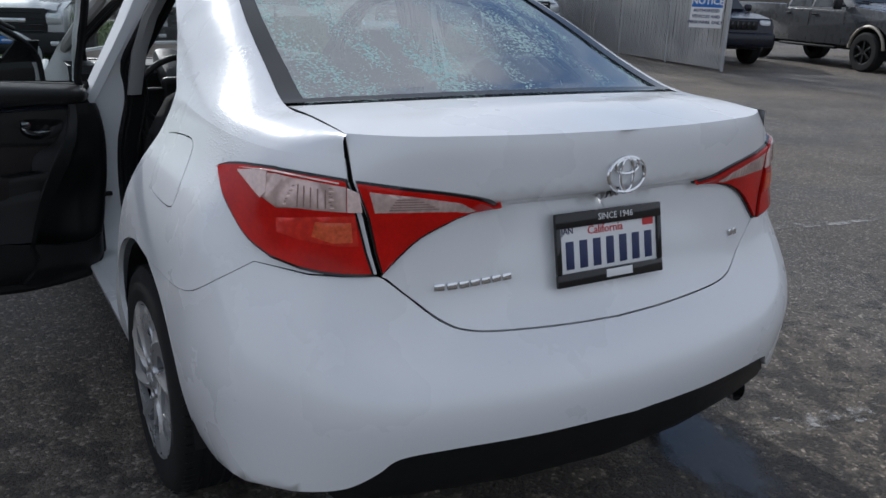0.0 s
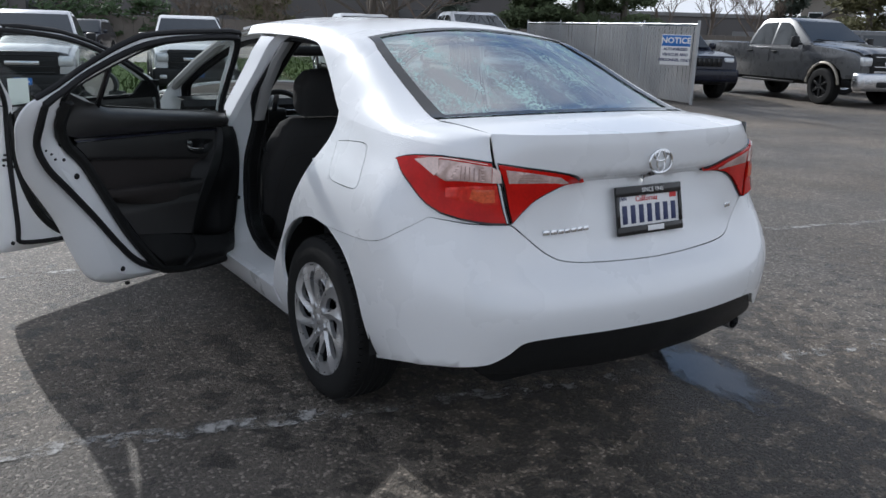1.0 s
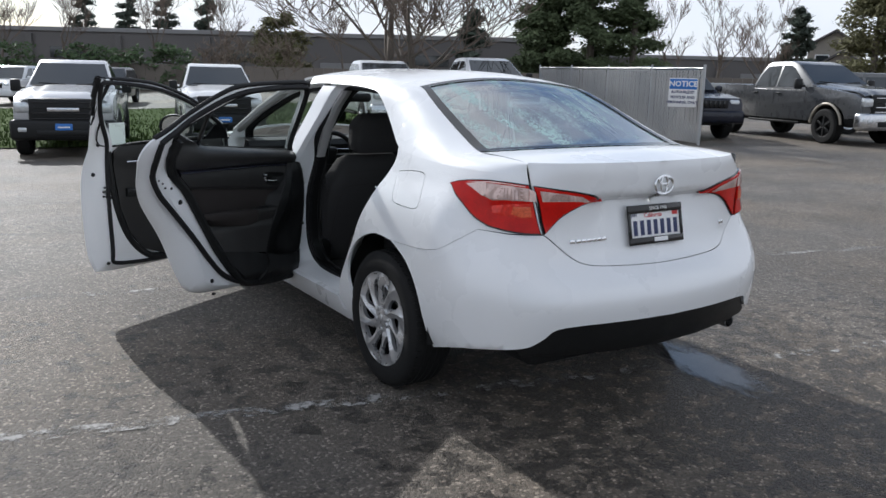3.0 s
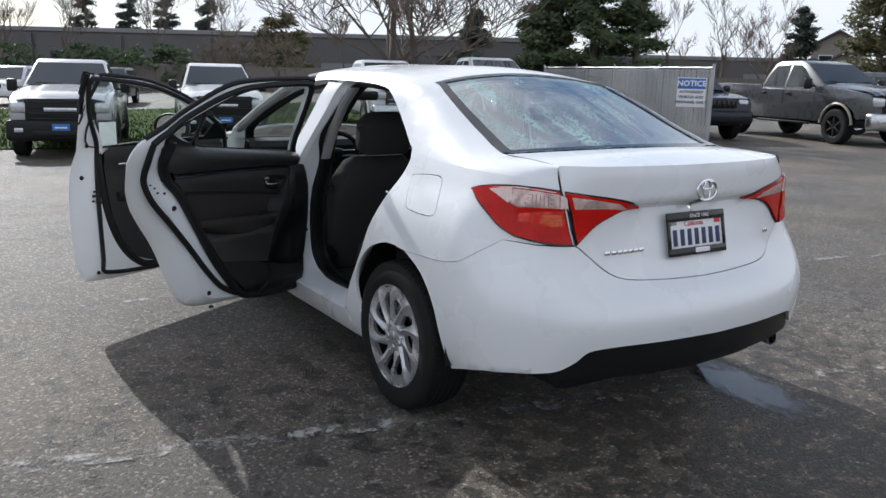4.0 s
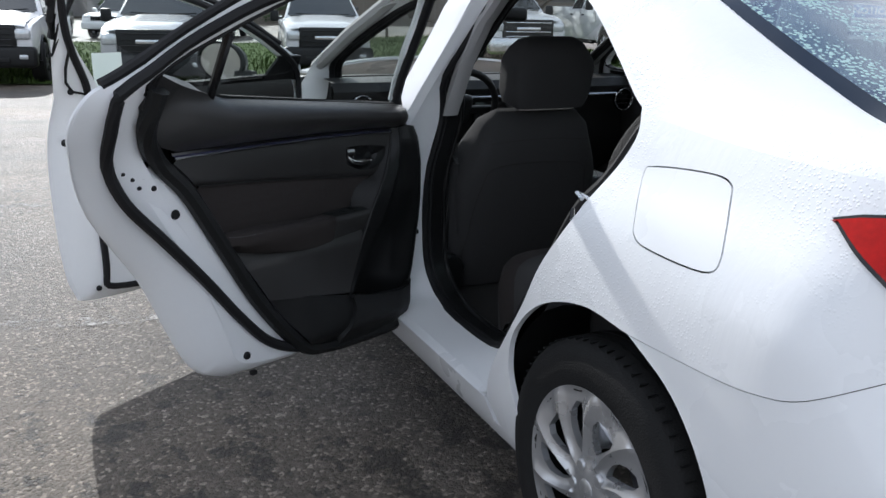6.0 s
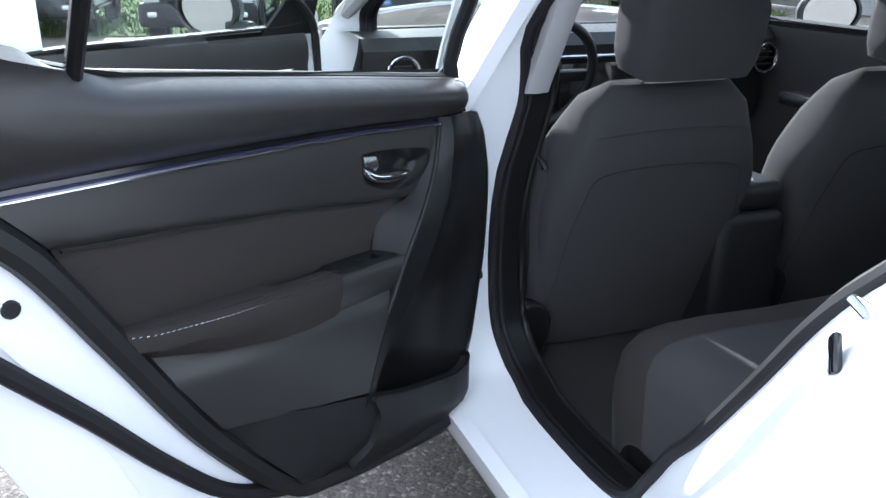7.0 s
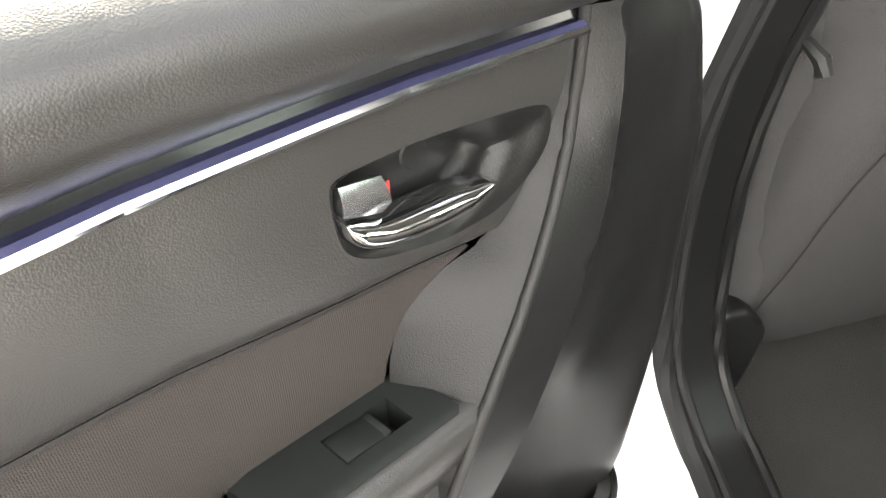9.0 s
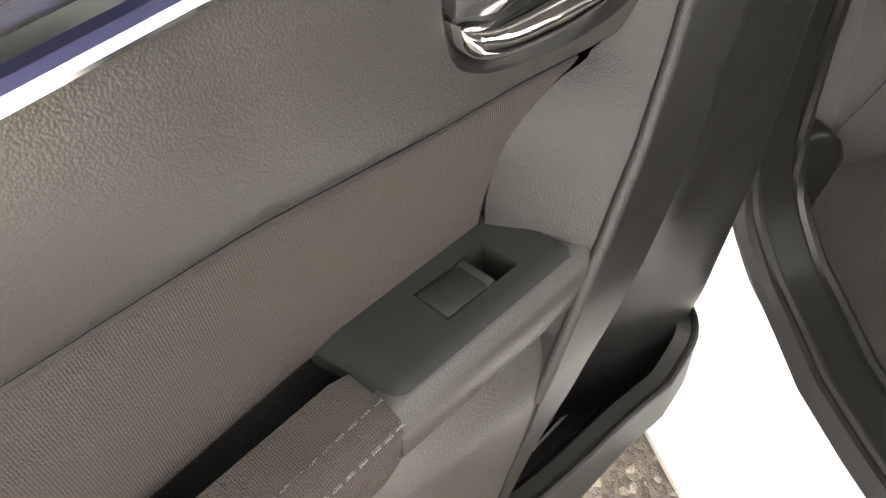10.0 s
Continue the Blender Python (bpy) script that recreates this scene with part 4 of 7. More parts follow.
def door_shell(kind, side, swing):
    """Outer skin, painted inner shell, seal and panes of one door, hung at its hinge."""
    hinge = HINGE[kind]
    name = "rear_door" if kind == "rear" else "front_door"
    d = new(name)
    d.parent = car
    hx = hinge.x if side < 0 else -hinge.x
    # the front hinge carries the open door outwards from its post
    slide = 0.045 if kind == "front" and swing else 0.0
    d.matrix_local = pose(hx - slide * math.sin(radians(swing)), hinge.y - slide * math.cos(radians(swing)), 0, 0, 0, -swing if side < 0 else 0)
    L = [tuple(p) for p in spline(DOOR_LOOP[kind], 4, True)]
    W = [tuple(p) for p in spline(DOOR_WINDOW[kind], 4, True)]
    WO = [tuple(p) for p in spline([(y, z - k) for (y, z), k in zip(DOOR_WINDOW[kind], WINDOW_DROP[kind])], 4, True)]
    la, wa = flank(L), flank(WO)
    mv = Matrix.Translation(-hinge)

    def put(geo):
        g = moved(geo, mv)
        if kind == "rear" and swing:
            g = [(x - belt_out(-y, z), y, z) for x, y, z in g[0]], g[1]
        return mirrored(g) if side > 0 else g

    part("door_skin", put(fill(la, skin, 0.035, 0.006, holes=[wa])), PAINT, d, angle=50)
    rows = []
    lean = [max(0.0, (q[0] - p[0]) / 0.01) for p, q in zip(L, offset_loop(L, 0.01))]
    lean = [sum(lean[(i + k) % len(L)] for k in (-2, -1, 0, 1, 2)) / 5 for i in range(len(L))]
    for off, off_up, k_in in ((0.0, 0.0, 0.05), (0.006, 0.003, 0.30), (0.05, 0.012, 0.72), (0.110, 0.020, 0.97), (0.150, 0.028, 1.0)):
        full, B = offset_loop(L, off), offset_loop(L, off_up)
        A = [(p[0] + (q[0] - p[0]) * (0.22 + 0.78 * e), p[1] + (q[1] - p[1]) * (0.22 + 0.78 * e)) for p, q, e in zip(L, full, lean)]
        row = []
        for (ya, za), (yb, zb), (y0, z0) in zip(A, B, L):
            k = ease((z0 - 0.98) / 0.14)
            y, z = ya * (1 - k) + yb * k, za * (1 - k) + zb * k
            xo, xi = skin_point(at_y(y0, z0), z0).x, inner_x(z)
            row.append(Vector((xo + (xi - xo) * k_in, y, z)))
        rows.append(row)
    n = len(L)
    for r in rows[2:]:
        for _ in range(10):
            r[:] = [(r[i - 1] + r[i] * 2 + r[(i + 1) % n]) / 4 for i in range(n)]
    V = [p for r in rows for p in r]
    F = [(i * n + (j + 1) % n, i * n + j, (i + 1) * n + j, (i + 1) * n + (j + 1) % n) for i in range(4) for j in range(n)]
    inner_loop = [(p.y, p.z) for p in rows[3]]

    def inner_face(y, z):
        return Vector((inner_x(z), y, z)), Vector((1, 0, 0))

    WI = offset_loop(W, -0.006)
    cut = [(hinge.y - u, z) for u, z in dense(DOOR_CUT[kind], 0.03)]
    face = fill(inner_loop, inner_face, 0.04, 0.0, holes=[WI, cut])
    part("trim_backing", put(fill([(hinge.y - u, z) for u, z in dense(DOOR_BACK[kind], 0.03)], lambda y, z: (Vector((max(min(inner_x(z), -0.775) - 0.012, skin_n(z) + 0.012), y, z)), Vector((1, 0, 0))), 0.06, 0.0)), BLACK, d)
    lip_v = [Vector((inner_x(z), y, z)) for y, z in WI] + [skin_point(at_y(y, z), z) for y, z in WO]
    m = len(W)
    lip_f = [(j, (j + 1) % m, m + (j + 1) % m, m + j) for j in range(m)]
    part("door_shell", put(join((V, F), face)), JAMB, d, "white painted inner door shell", angle=35)
    part("window_reveal", put((lip_v, lip_f[:27])), JAMB, d)
    part("sill_reveal", put((lip_v, lip_f[27:])), RUBBER, d)
    seal_path, bend_done = [], False
    for r in rows[3]:
        u = hinge.y - r.y
        if kind == "rear" and u > 0.40 and r.z < 1.10:
            if not bend_done:
                bend_done = True
                for us, zs in spline(SEAL_SWEEP, 5):
                    seal_path.append(Vector((inner_x(zs) + 0.006, hinge.y - us, zs)))
            continue
        seal_path.append(r + Vector((0.006, 0, 0)))
    part("door_seal", put(tube(seal_path, 0.014 if kind == "rear" else 0.012, 8, True)), RUBBER, d, "black rubber door seal")
    top = [skin_point(at_y(y, z), z) + Vector((0.004, 0, 0.003)) for y, z in L if z > 1.10]
    part("frame_rubber", put(tube(sorted(top, key=lambda p: p.y), 0.012, 8)), RUBBER, d)
    pane_fn = lambda a, z: (skin(a, z)[0] + Vector((0.014, 0, 0)), skin(a, z)[1])
    pane = part("door_pane", put(fill(flank(offset_loop(WO, -0.004)), pane_fn, 0.05, 0.0)), GLASS, d, "rain-specked door glass")
    pane.visible_shadow = False
    part("window_rubber", put(tube([Vector((inner_x(z) + 0.001, y, z)) for y, z in WI], 0.0045, 6, True)), RUBBER, d)
    return d, put


rear_door, put_r = door_shell("rear", -1, 59.5)
front_door, put_f = door_shell("front", -1, 60.0)
door_shell("rear", 1, 0)
door_shell("front", 1, 0)


# the rear door's trim, in u (from the hinge to the rear), z and n (into the cabin)
def leaf(nf):
    def f(u, z):
        e = 0.003
        p = Vector((nf(u, z), -u, z))
        du = Vector((nf(u + e, z) - nf(u - e, z), -2 * e, 0))
        dz = Vector((nf(u, z + e) - nf(u, z - e), 0, 2 * e))
        nn = dz.cross(du).normalized()
        return p, nn if nn.x > 0 else -nn
    return f


def bend(geo):
    return [(x + float(np.interp(-y, [-0.05, 0.03, 0.12, 0.25, 0.40, 0.95], [-0.004, 0.010, 0.019, 0.0, -0.012, -0.012])), y, z) for x, y, z in geo[0]], geo[1]


def trim_part(name, geo, material, parent, label="", smooth=True):
    return part(name, bend(geo), material, parent, label, smooth, angle={"end_post": 32, "door_lever": 75}.get(name, 40))


def strip_z(u):
    return np.interp(u, [0.1, 0.30, 0.58, 0.90], [0.906, 0.914, 0.921, 0.927])


def sill_z(u):
    return np.interp(u, [0.0, 0.4, 0.72, 0.86, 0.95], [0.969, 1.010, 1.045, 1.083, 1.11])


PAD_SECTION = smooth_profile([0, 0.05, 0.14, 0.26, 0.40, 0.54, 0.68, 0.80, 0.90, 1.0], [0.043, 0.050, 0.061, 0.073, 0.083, 0.0870, 0.0845, 0.0760, 0.0630, 0.040])


def pad_n(u, z):
    """The soft upper pad: overhangs the strip and rolls back to the glass."""
    low = strip_z(u) + 0.007
    t = min(max((z - low) / (sill_z(u) - low), 0.0), 1.0)
    flat = 0.050 + 0.026 * math.sin(math.pi * min(max(t, 0.02), 0.98)) ** 0.6
    full = PAD_SECTION(t)
    k = ease((u - 0.04) / 0.10) * ease((0.99 - u) / 0.16)
    n = flat * (1 - k) + full * k - 0.03 * ease((0.075 - u) / 0.06)
    shell = inner_x(z) - belt_out(u, z) + 0.822
    over = 0.5 * (n + shell + math.sqrt((n - shell) ** 2 + 0.0002))
    return n + (over - n) * ease((u - 0.70) / 0.14)


trim_part("upper_pad", fill(dense([(0.028, 0.928), (0.06, 0.920), (0.12, 0.918), (0.30, 0.925), (0.58, 0.932), (0.875, 0.938), (0.965, 0.968), (1.0, 1.05), (0.96, 1.118), (0.86, 1.083), (0.72, 1.045), (0.4, 1.010), (0.08, 0.977), (0.035, 0.962), (0.022, 0.943)]), leaf(pad_n), 0.012, 0.03), VINYL, rear_door, "dark grained soft door pad")
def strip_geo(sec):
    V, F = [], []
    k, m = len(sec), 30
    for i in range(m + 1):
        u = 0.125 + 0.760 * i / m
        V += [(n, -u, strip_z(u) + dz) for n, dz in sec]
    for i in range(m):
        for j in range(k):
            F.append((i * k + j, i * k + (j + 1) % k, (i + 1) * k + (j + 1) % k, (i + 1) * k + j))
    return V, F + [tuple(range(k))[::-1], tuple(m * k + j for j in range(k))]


trim_part("trim_strip", strip_geo([(0.040, -0.0062), (0.0550, -0.0056), (0.0562, -0.0048), (0.0562, -0.0030), (0.0540, -0.0006), (0.0500, 0.0010), (0.040, 0.0020)]), TRIM, rear_door, "polished bright trim strip", smooth=False)
trim_part("strip_sheen", strip_geo([(0.040, -0.0004), (0.0539, -0.0004), (0.0508, 0.0019), (0.036, 0.0022)]), SHEEN, rear_door, "blue-violet sky reflection coloured along the strip", smooth=False)
# black sliver standing in for the shaded gap between strip and pad
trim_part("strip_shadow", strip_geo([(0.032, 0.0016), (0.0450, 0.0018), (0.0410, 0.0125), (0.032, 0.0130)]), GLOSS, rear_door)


def sill_sweep(sec, u0, u1):
    """A section (into the cabin, height) swept along the top of the pad; the first value 'rim' follows the pad's edge."""
    V, F = [], []
    k, m = len(sec), 48
    for i in range(m + 1):
        u = u0 + (u1 - u0) * i / m
        rim = pad_n(u, sill_z(u))
        V += [(g + (rim - g) * w, -u, sill_z(u) + dz) for g, w, dz in sec]
    for i in range(m):
        F += [(i * k + j, i * k + (j + 1) % k, (i + 1) * k + (j + 1) % k, (i + 1) * k + j) for j in range(k)]
    return V, F + [tuple(range(k))[::-1], tuple(m * k + j for j in range(k))]


trim_part("sill_ledge", sill_sweep([(0.0, 0.98, -0.006), (0.0, 1.0, -0.0010), (0.0, 0.94, 0.0012), (0.012, 0.0, 0.0026), (0.012, 0.0, -0.006)], 0.030, 0.84), VINYL, rear_door)
trim_part("sill_seal", sill_sweep([(0.016, 0.0, -0.004), (0.016, 0.0, 0.0040), (0.011, 0.0, 0.0065), (0.007, 0.0, 0.0040), (0.003, 0.0, 0.0075), (-0.010, 0.0, 0.0080), (-0.010, 0.0, -0.004)], 0.030, 0.84), RUBBER, rear_door, "black rubber window sill seal")


def seam_z(u):
    return np.interp(u, [0.19, 0.30, 0.43, 0.64, 0.83], [0.779, 0.788, 0.806, 0.830, 0.848])


def mid_n(u, z):
    """The vinyl panel swells gently and rolls under at the cloth seam."""
    lo, hi = seam_z(u), strip_z(u)
    t = min(max((z - lo) / (hi - lo), 0.0), 1.0)
    return 0.043 + 0.009 * math.sin(math.pi * (0.15 + 0.75 * t)) - 0.008 * (1 - ease((z - lo) / 0.014)) ** 1.6


# ridge and outer edge of the black grip blade, and the hinge-side edge of the post, by height
BLADE_Z = [0.40, 0.44, 0.50, 0.54, 0.58, 0.62, 0.66, 0.70, 0.74, 0.78, 0.82, 0.86, 0.918]
RIDGE_U = [0.352, 0.340, 0.325, 0.315, 0.304, 0.286, 0.264, 0.239, 0.208, 0.174, 0.146, 0.129, 0.119]
RIDGE_N = [0.086, 0.090, 0.095, 0.098, 0.101, 0.1025, 0.1010, 0.097, 0.089, 0.076, 0.063, 0.054, 0.050]
EDGE_U = [0.340, 0.328, 0.308, 0.290, 0.264, 0.236, 0.209, 0.182, 0.155, 0.132, 0.117, 0.108, 0.100]
EDGE_N = [0.086, 0.090, 0.095, 0.098, 0.101, 0.1015, 0.1005, 0.096, 0.089, 0.081, 0.075, 0.072, 0.064]
SIDE_U = [0.060, 0.058, 0.050, 0.045, 0.040, 0.032, 0.026, 0.023, 0.021, 0.022, 0.024, 0.028, 0.040]


def by_height(table, z):
    return float(np.interp(z, BLADE_Z, table))


SMOOTH = {k: smooth_profile(BLADE_Z, t) for k, t in (("ridge", RIDGE_U), ("edge", EDGE_U), ("side", SIDE_U))}
ridge = [(SMOOTH["ridge"](z), z) for z in np.linspace(0.916, 0.60, 30)]
blade = [(SMOOTH["edge"](z), z) for z in np.linspace(0.916, 0.42, 46)]
post_side = [(SMOOTH["side"](z), z) for z in np.linspace(0.90, 0.42, 30)]
cup = [(0.3045, 0.8530), (0.3025, 0.8750), (0.2790, 0.8770), (0.2390, 0.8755), (0.1990, 0.8720), (0.1620, 0.8670), (0.1490, 0.8590), (0.1520, 0.8370), (0.1670, 0.8190), (0.1900, 0.8050), (0.2290, 0.8020), (0.2660, 0.8100), (0.2880, 0.8200), (0.3005, 0.8330)]
cheek_edge = [(0.128, 0.902), (0.137, 0.872), (0.150, 0.846), (0.168, 0.815), (0.180, 0.796), (0.196, 0.779), (0.221, 0.769), (0.242, 0.758), (0.258, 0.743), (0.267, 0.722), (0.271, 0.70), (0.276, 0.66)]
cheek_line = [tuple(p) for p in spline(cheek_edge, 5)]
upper_line = [p for p in cheek_line if p[1] > 0.786]
trim_part("mid_panel", fill(dense([(0.30, 0.906), (0.58, 0.913), (0.875, 0.919), (0.886, 0.912)] + [(u, seam_z(u) + 0.001) for u in (0.826, 0.64, 0.43, 0.30, 0.200)] + [(u + 0.0012, z) for u, z in upper_line[::-1]], 0.012), leaf(mid_n), 0.011, 0.016, holes=[dense(cup, 0.006, 4)], creases=[dense_line([(u, seam_z(u) + d) for u in (0.215, 0.30, 0.43, 0.64, 0.815)]) for d in (0.006, 0.011, 0.018)]), VINYL, rear_door, "dark grained vinyl door panel")
lower_cheek = [p for p in cheek_line if p[1] < 0.777]
trim_part("cloth_insert", fill(dense([(u, seam_z(u) - 0.001) for u in (0.208, 0.30, 0.43, 0.64, 0.824)] + [(0.745, 0.69), (0.50, 0.69), (0.275, 0.69)] + [(u + 0.0012, z) for u, z in lower_cheek[::-1] if z > 0.692], 0.015), leaf(lambda u, z: 0.0325 + 0.006 * math.sin(math.pi * min(max((z - 0.69) / 0.14, 0), 1))), 0.02, 0.008), FABRIC, rear_door, "dark brown woven cloth insert")
# wrapped edge of the cloth under the seam
trim_part("seam_roll", tube([(0.0355, -u, seam_z(u) - 0.0035) for u in np.linspace(0.206, 0.812, 60)], 0.0032, 8), FABRIC, rear_door, "rolled cloth edge under the vinyl")
trim_part("seam_groove", tube([(0.0392, -u, seam_z(u) - 0.0006) for u in np.linspace(0.206, 0.815, 60)], 0.0017, 6), RUBBER, rear_door, "dark sewn seam")


def cheek_n(u, z):
    r, h = by_height(RIDGE_U, z), by_height(RIDGE_N, z)
    edge = np.interp(z, [p[1] for p in cheek_edge[::-1]], [p[0] for p in cheek_edge[::-1]])
    t = min(max((u - r) / max(edge - r, 0.004), 0), 1)
    low = np.interp(z, [0.66, 0.76, 0.80, 0.90], [0.034, 0.036, 0.042, 0.043])
    # rounded at the ridge, hollow towards the panel
    return h + (low - h) * (0.55 * t + 0.45 * math.sin(0.5 * math.pi * t)) - 0.004 * math.exp(-(t / 0.06) ** 2)


cheek_low = [(SMOOTH["ridge"](z), z) for z in np.linspace(0.916, 0.64, 26)]
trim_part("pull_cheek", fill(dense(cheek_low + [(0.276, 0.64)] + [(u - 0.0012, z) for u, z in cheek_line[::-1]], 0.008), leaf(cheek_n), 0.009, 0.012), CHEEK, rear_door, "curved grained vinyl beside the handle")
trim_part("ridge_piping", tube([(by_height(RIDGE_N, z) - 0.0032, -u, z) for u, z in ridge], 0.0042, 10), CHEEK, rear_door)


def post_n(u, z):
    """Grip blade, the hollow behind it that deepens into the bottle holder, and the rounded side of the post."""
    r, h = SMOOTH["ridge"](z), by_height(RIDGE_N, z)
    b, g, p = SMOOTH["edge"](z), by_height(EDGE_N, z), SMOOTH["side"](z)
    side_n = np.interp(z, [0.40, 0.46, 0.60, 0.80, 0.88, 0.92], [0.070, 0.080, 0.090, 0.092, 0.082, 0.068])
    deep = 0.052 * ease((0.74 - z) / 0.24) + 0.006 * ease((0.88 - z) / 0.10)
    if u >= b:
        return g + (h - g) * min(1, (u - b) / max(r - b, 0.004))
    if u >= p:
        t = (u - p) / max(b - p, 0.01)
        floor = side_n + (g - side_n) * t
        wall = ease((b - u) / (0.006 + 0.02 * ease((z - 0.62) / 0.15)))
        hollow = math.sin(0.5 * math.pi * min(1, t / 0.55)) ** 1.2
        return floor - deep * wall * hollow - 0.004 * ease((b - u) / 0.006) * ease(t / 0.2)
    k = (p - u) / 0.060
    return side_n - 0.072 * (1 - math.sqrt(max(0, 1 - min(k, 1) ** 2)))


trim_part("end_post", fill(dense(ridge + [(0.318, 0.53), (0.345, 0.42), (0.345, 0.36), (0.20, 0.335), (0.06, 0.312), (0.02, 0.335), (-0.002, 0.42), (-0.020, 0.56), (-0.036, 0.78), (-0.032, 0.87), (-0.020, 0.905), (0.05, 0.918)], 0.010), leaf(post_n), 0.008, 0.03, creases=[blade[2:], [(u - 0.007, z) for u, z in blade[2:]], post_side]), POST, rear_door, "matt black plastic end of the door trim")


def rest_geo(u0, u1, sections):
    """The armrest as a sweep of (n, z) sections along u."""
    V, F = [], []
    k = len(sections[0][1])
    for u, s in sections:
        V += [(n, -u, z) for n, z in s]
    for i in range(len(sections) - 1):
        for j in range(k):
            F.append((i * k + j, i * k + (j + 1) % k, (i + 1) * k + (j + 1) % k, (i + 1) * k + j))
    F += [tuple(range(k)), tuple((len(sections) - 1) * k + j for j in range(k))[::-1]]
    return V, F


def rest_section(u, n0, n1, top, low):
    return (u, [(n0, top), (n1 - 0.010, top + 0.001), (n1 - 0.003, top - 0.003), (n1, top - 0.011), (n1 - 0.002, top - 0.03), (n1 - 0.018, low + 0.01), (n1 - 0.04, low), (n0, low)])


trim_part("armrest_base", rest_geo(0, 0, [rest_section(u, 0.0740, n, t, lo) for u, n, t, lo in ((0.246, 0.0965, 0.6935, 0.615), (0.30, 0.0985, 0.6935, 0.615), (0.394, 0.0985, 0.6935, 0.615))]), VINYL, rear_door)
# switch plate: one sheet with a real well


def plate_fn(u, n):
    dz = -0.0015 * ease((n - 0.083) / 0.004) - 0.004 * ease((u - 0.376) / 0.014)
    return Vector((n, -u, 0.6965 + dz)), Vector((0, 0, 1))


plate_loop = dense([(0.258, 0.030), (0.256, 0.060), (0.254, 0.082), (0.258, 0.0865), (0.384, 0.0870), (0.393, 0.082), (0.394, 0.066), (0.388, 0.056), (0.392, 0.030)], 0.006)
well = dense([(0.2815, 0.0445), (0.2815, 0.0705), (0.3335, 0.0705), (0.3335, 0.0445)], 0.006)
trim_part("switch_plate", fill(plate_loop, plate_fn, 0.006, 0.012, holes=[well]), SWITCH, rear_door, "matt black window switch plate")
trim_part("switch_well", join(block(0.034, 0.060, 0.004, (0.0575, -0.3075, 0.664), 0.001), block(0.002, 0.060, 0.030, (0.0425, -0.3075, 0.679)), block(0.002, 0.060, 0.030, (0.0725, -0.3075, 0.679)), block(0.034, 0.002, 0.030, (0.0575, -0.2795, 0.679)), block(0.034, 0.002, 0.030, (0.0575, -0.3355, 0.679))), SWITCH, rear_door)
trim_part("window_switch", moved(block(0.0245, 0.034, 0.012, (0, 0, 0), 0.003), pose(0.0575, -0.3165, 0.6905, -5, 0, 0)), SWITCH, rear_door, "black rocker switch for the window")
trim_part("switch_tab", moved(block(0.0245, 0.010, 0.006, (0, 0, 0), 0.002), pose(0.0575, -0.3010, 0.6925, 20, 0, 0)), SWITCH, rear_door)
pad_secs = []
for u, n0, n1, t, lo in ((0.390, 0.058, 0.097, 0.696, 0.605), (0.402, 0.058, 0.100, 0.700, 0.605), (0.50, 0.056, 0.101, 0.703, 0.615), (0.52, 0.030, 0.101, 0.704, 0.617), (0.62, 0.030, 0.094, 0.710, 0.635), (0.72, 0.030, 0.080, 0.714, 0.66), (0.768, 0.028, 0.055, 0.716, 0.69)):
    pad_secs.append(rest_section(u, n0, n1, t, lo))
trim_part("armrest_pad", rest_geo(0, 0, pad_secs), FABRIC, rear_door, "padded dark cloth armrest with pale stitching")
trim_part("armrest_cubby", block(0.034, 0.14, 0.01, (0.042, -0.45, 0.640), 0.002), GLOSS, rear_door, "dark grip recess")
for off in (0.004, 0.016):
    for i in range(46):
        u = 0.395 + i * 0.0082
        n1 = np.interp(u, [0.388, 0.40, 0.50, 0.62, 0.72, 0.768], [0.100, 0.103, 0.102, 0.094, 0.080, 0.055])
        t = np.interp(u, [0.388, 0.40, 0.50, 0.62, 0.72, 0.768], [0.703, 0.706, 0.707, 0.710, 0.714, 0.716])
        if i == 0:
            st = []
        st.append(block(0.0012, 0.0055, 0.0012, (n1 - off + 0.0 if off > 0.01 else n1 - 0.0018, -u, t + 0.0005 if off > 0.01 else t - 0.006)))
    tagged(trim_part("stitching", join(*st), SATIN, rear_door, "pale grey stitching", smooth=False), kind="stuff")


def low_n(u, z):
    b = SMOOTH["edge"](z)
    near = ease(1 - (u - b) / 0.45)
    swell = 0.046 + 0.030 * ease((z - 0.44) / 0.20) * ease((0.78 - u) / 0.25)
    return swell + (by_height(EDGE_N, z) - 0.001 - swell) * near - 0.022 * ease((z - 0.605) / 0.05)


low_edge = [(SMOOTH["edge"](z) + 0.001, z) for z in np.linspace(0.455, 0.63, 20)]
trim_part("lower_panel", fill(dense([(0.245, 0.655), (0.38, 0.655), (0.55, 0.66), (0.755, 0.71), (0.735, 0.68), (0.62, 0.505)] + low_edge, 0.015), leaf(low_n), 0.014, 0.02), VINYL, rear_door)
trim_part("map_pocket", fill(dense([(0.622, 0.518), (0.302, 0.440), (0.336, 0.33), (0.385, 0.300), (0.48, 0.335), (0.56, 0.43)]), leaf(lambda u, z: 0.088 - 0.05 * ease((u - 0.45) / 0.18) - 0.03 * ease((0.36 - z) / 0.06)), 0.02, 0.02), BLACK, rear_door, "black plastic map pocket")
def holder_n(u):
    return 0.093 + 0.008 * ease((u - 0.15) / 0.12) - 0.042 * ease((0.085 - u) / 0.07) ** 1.5


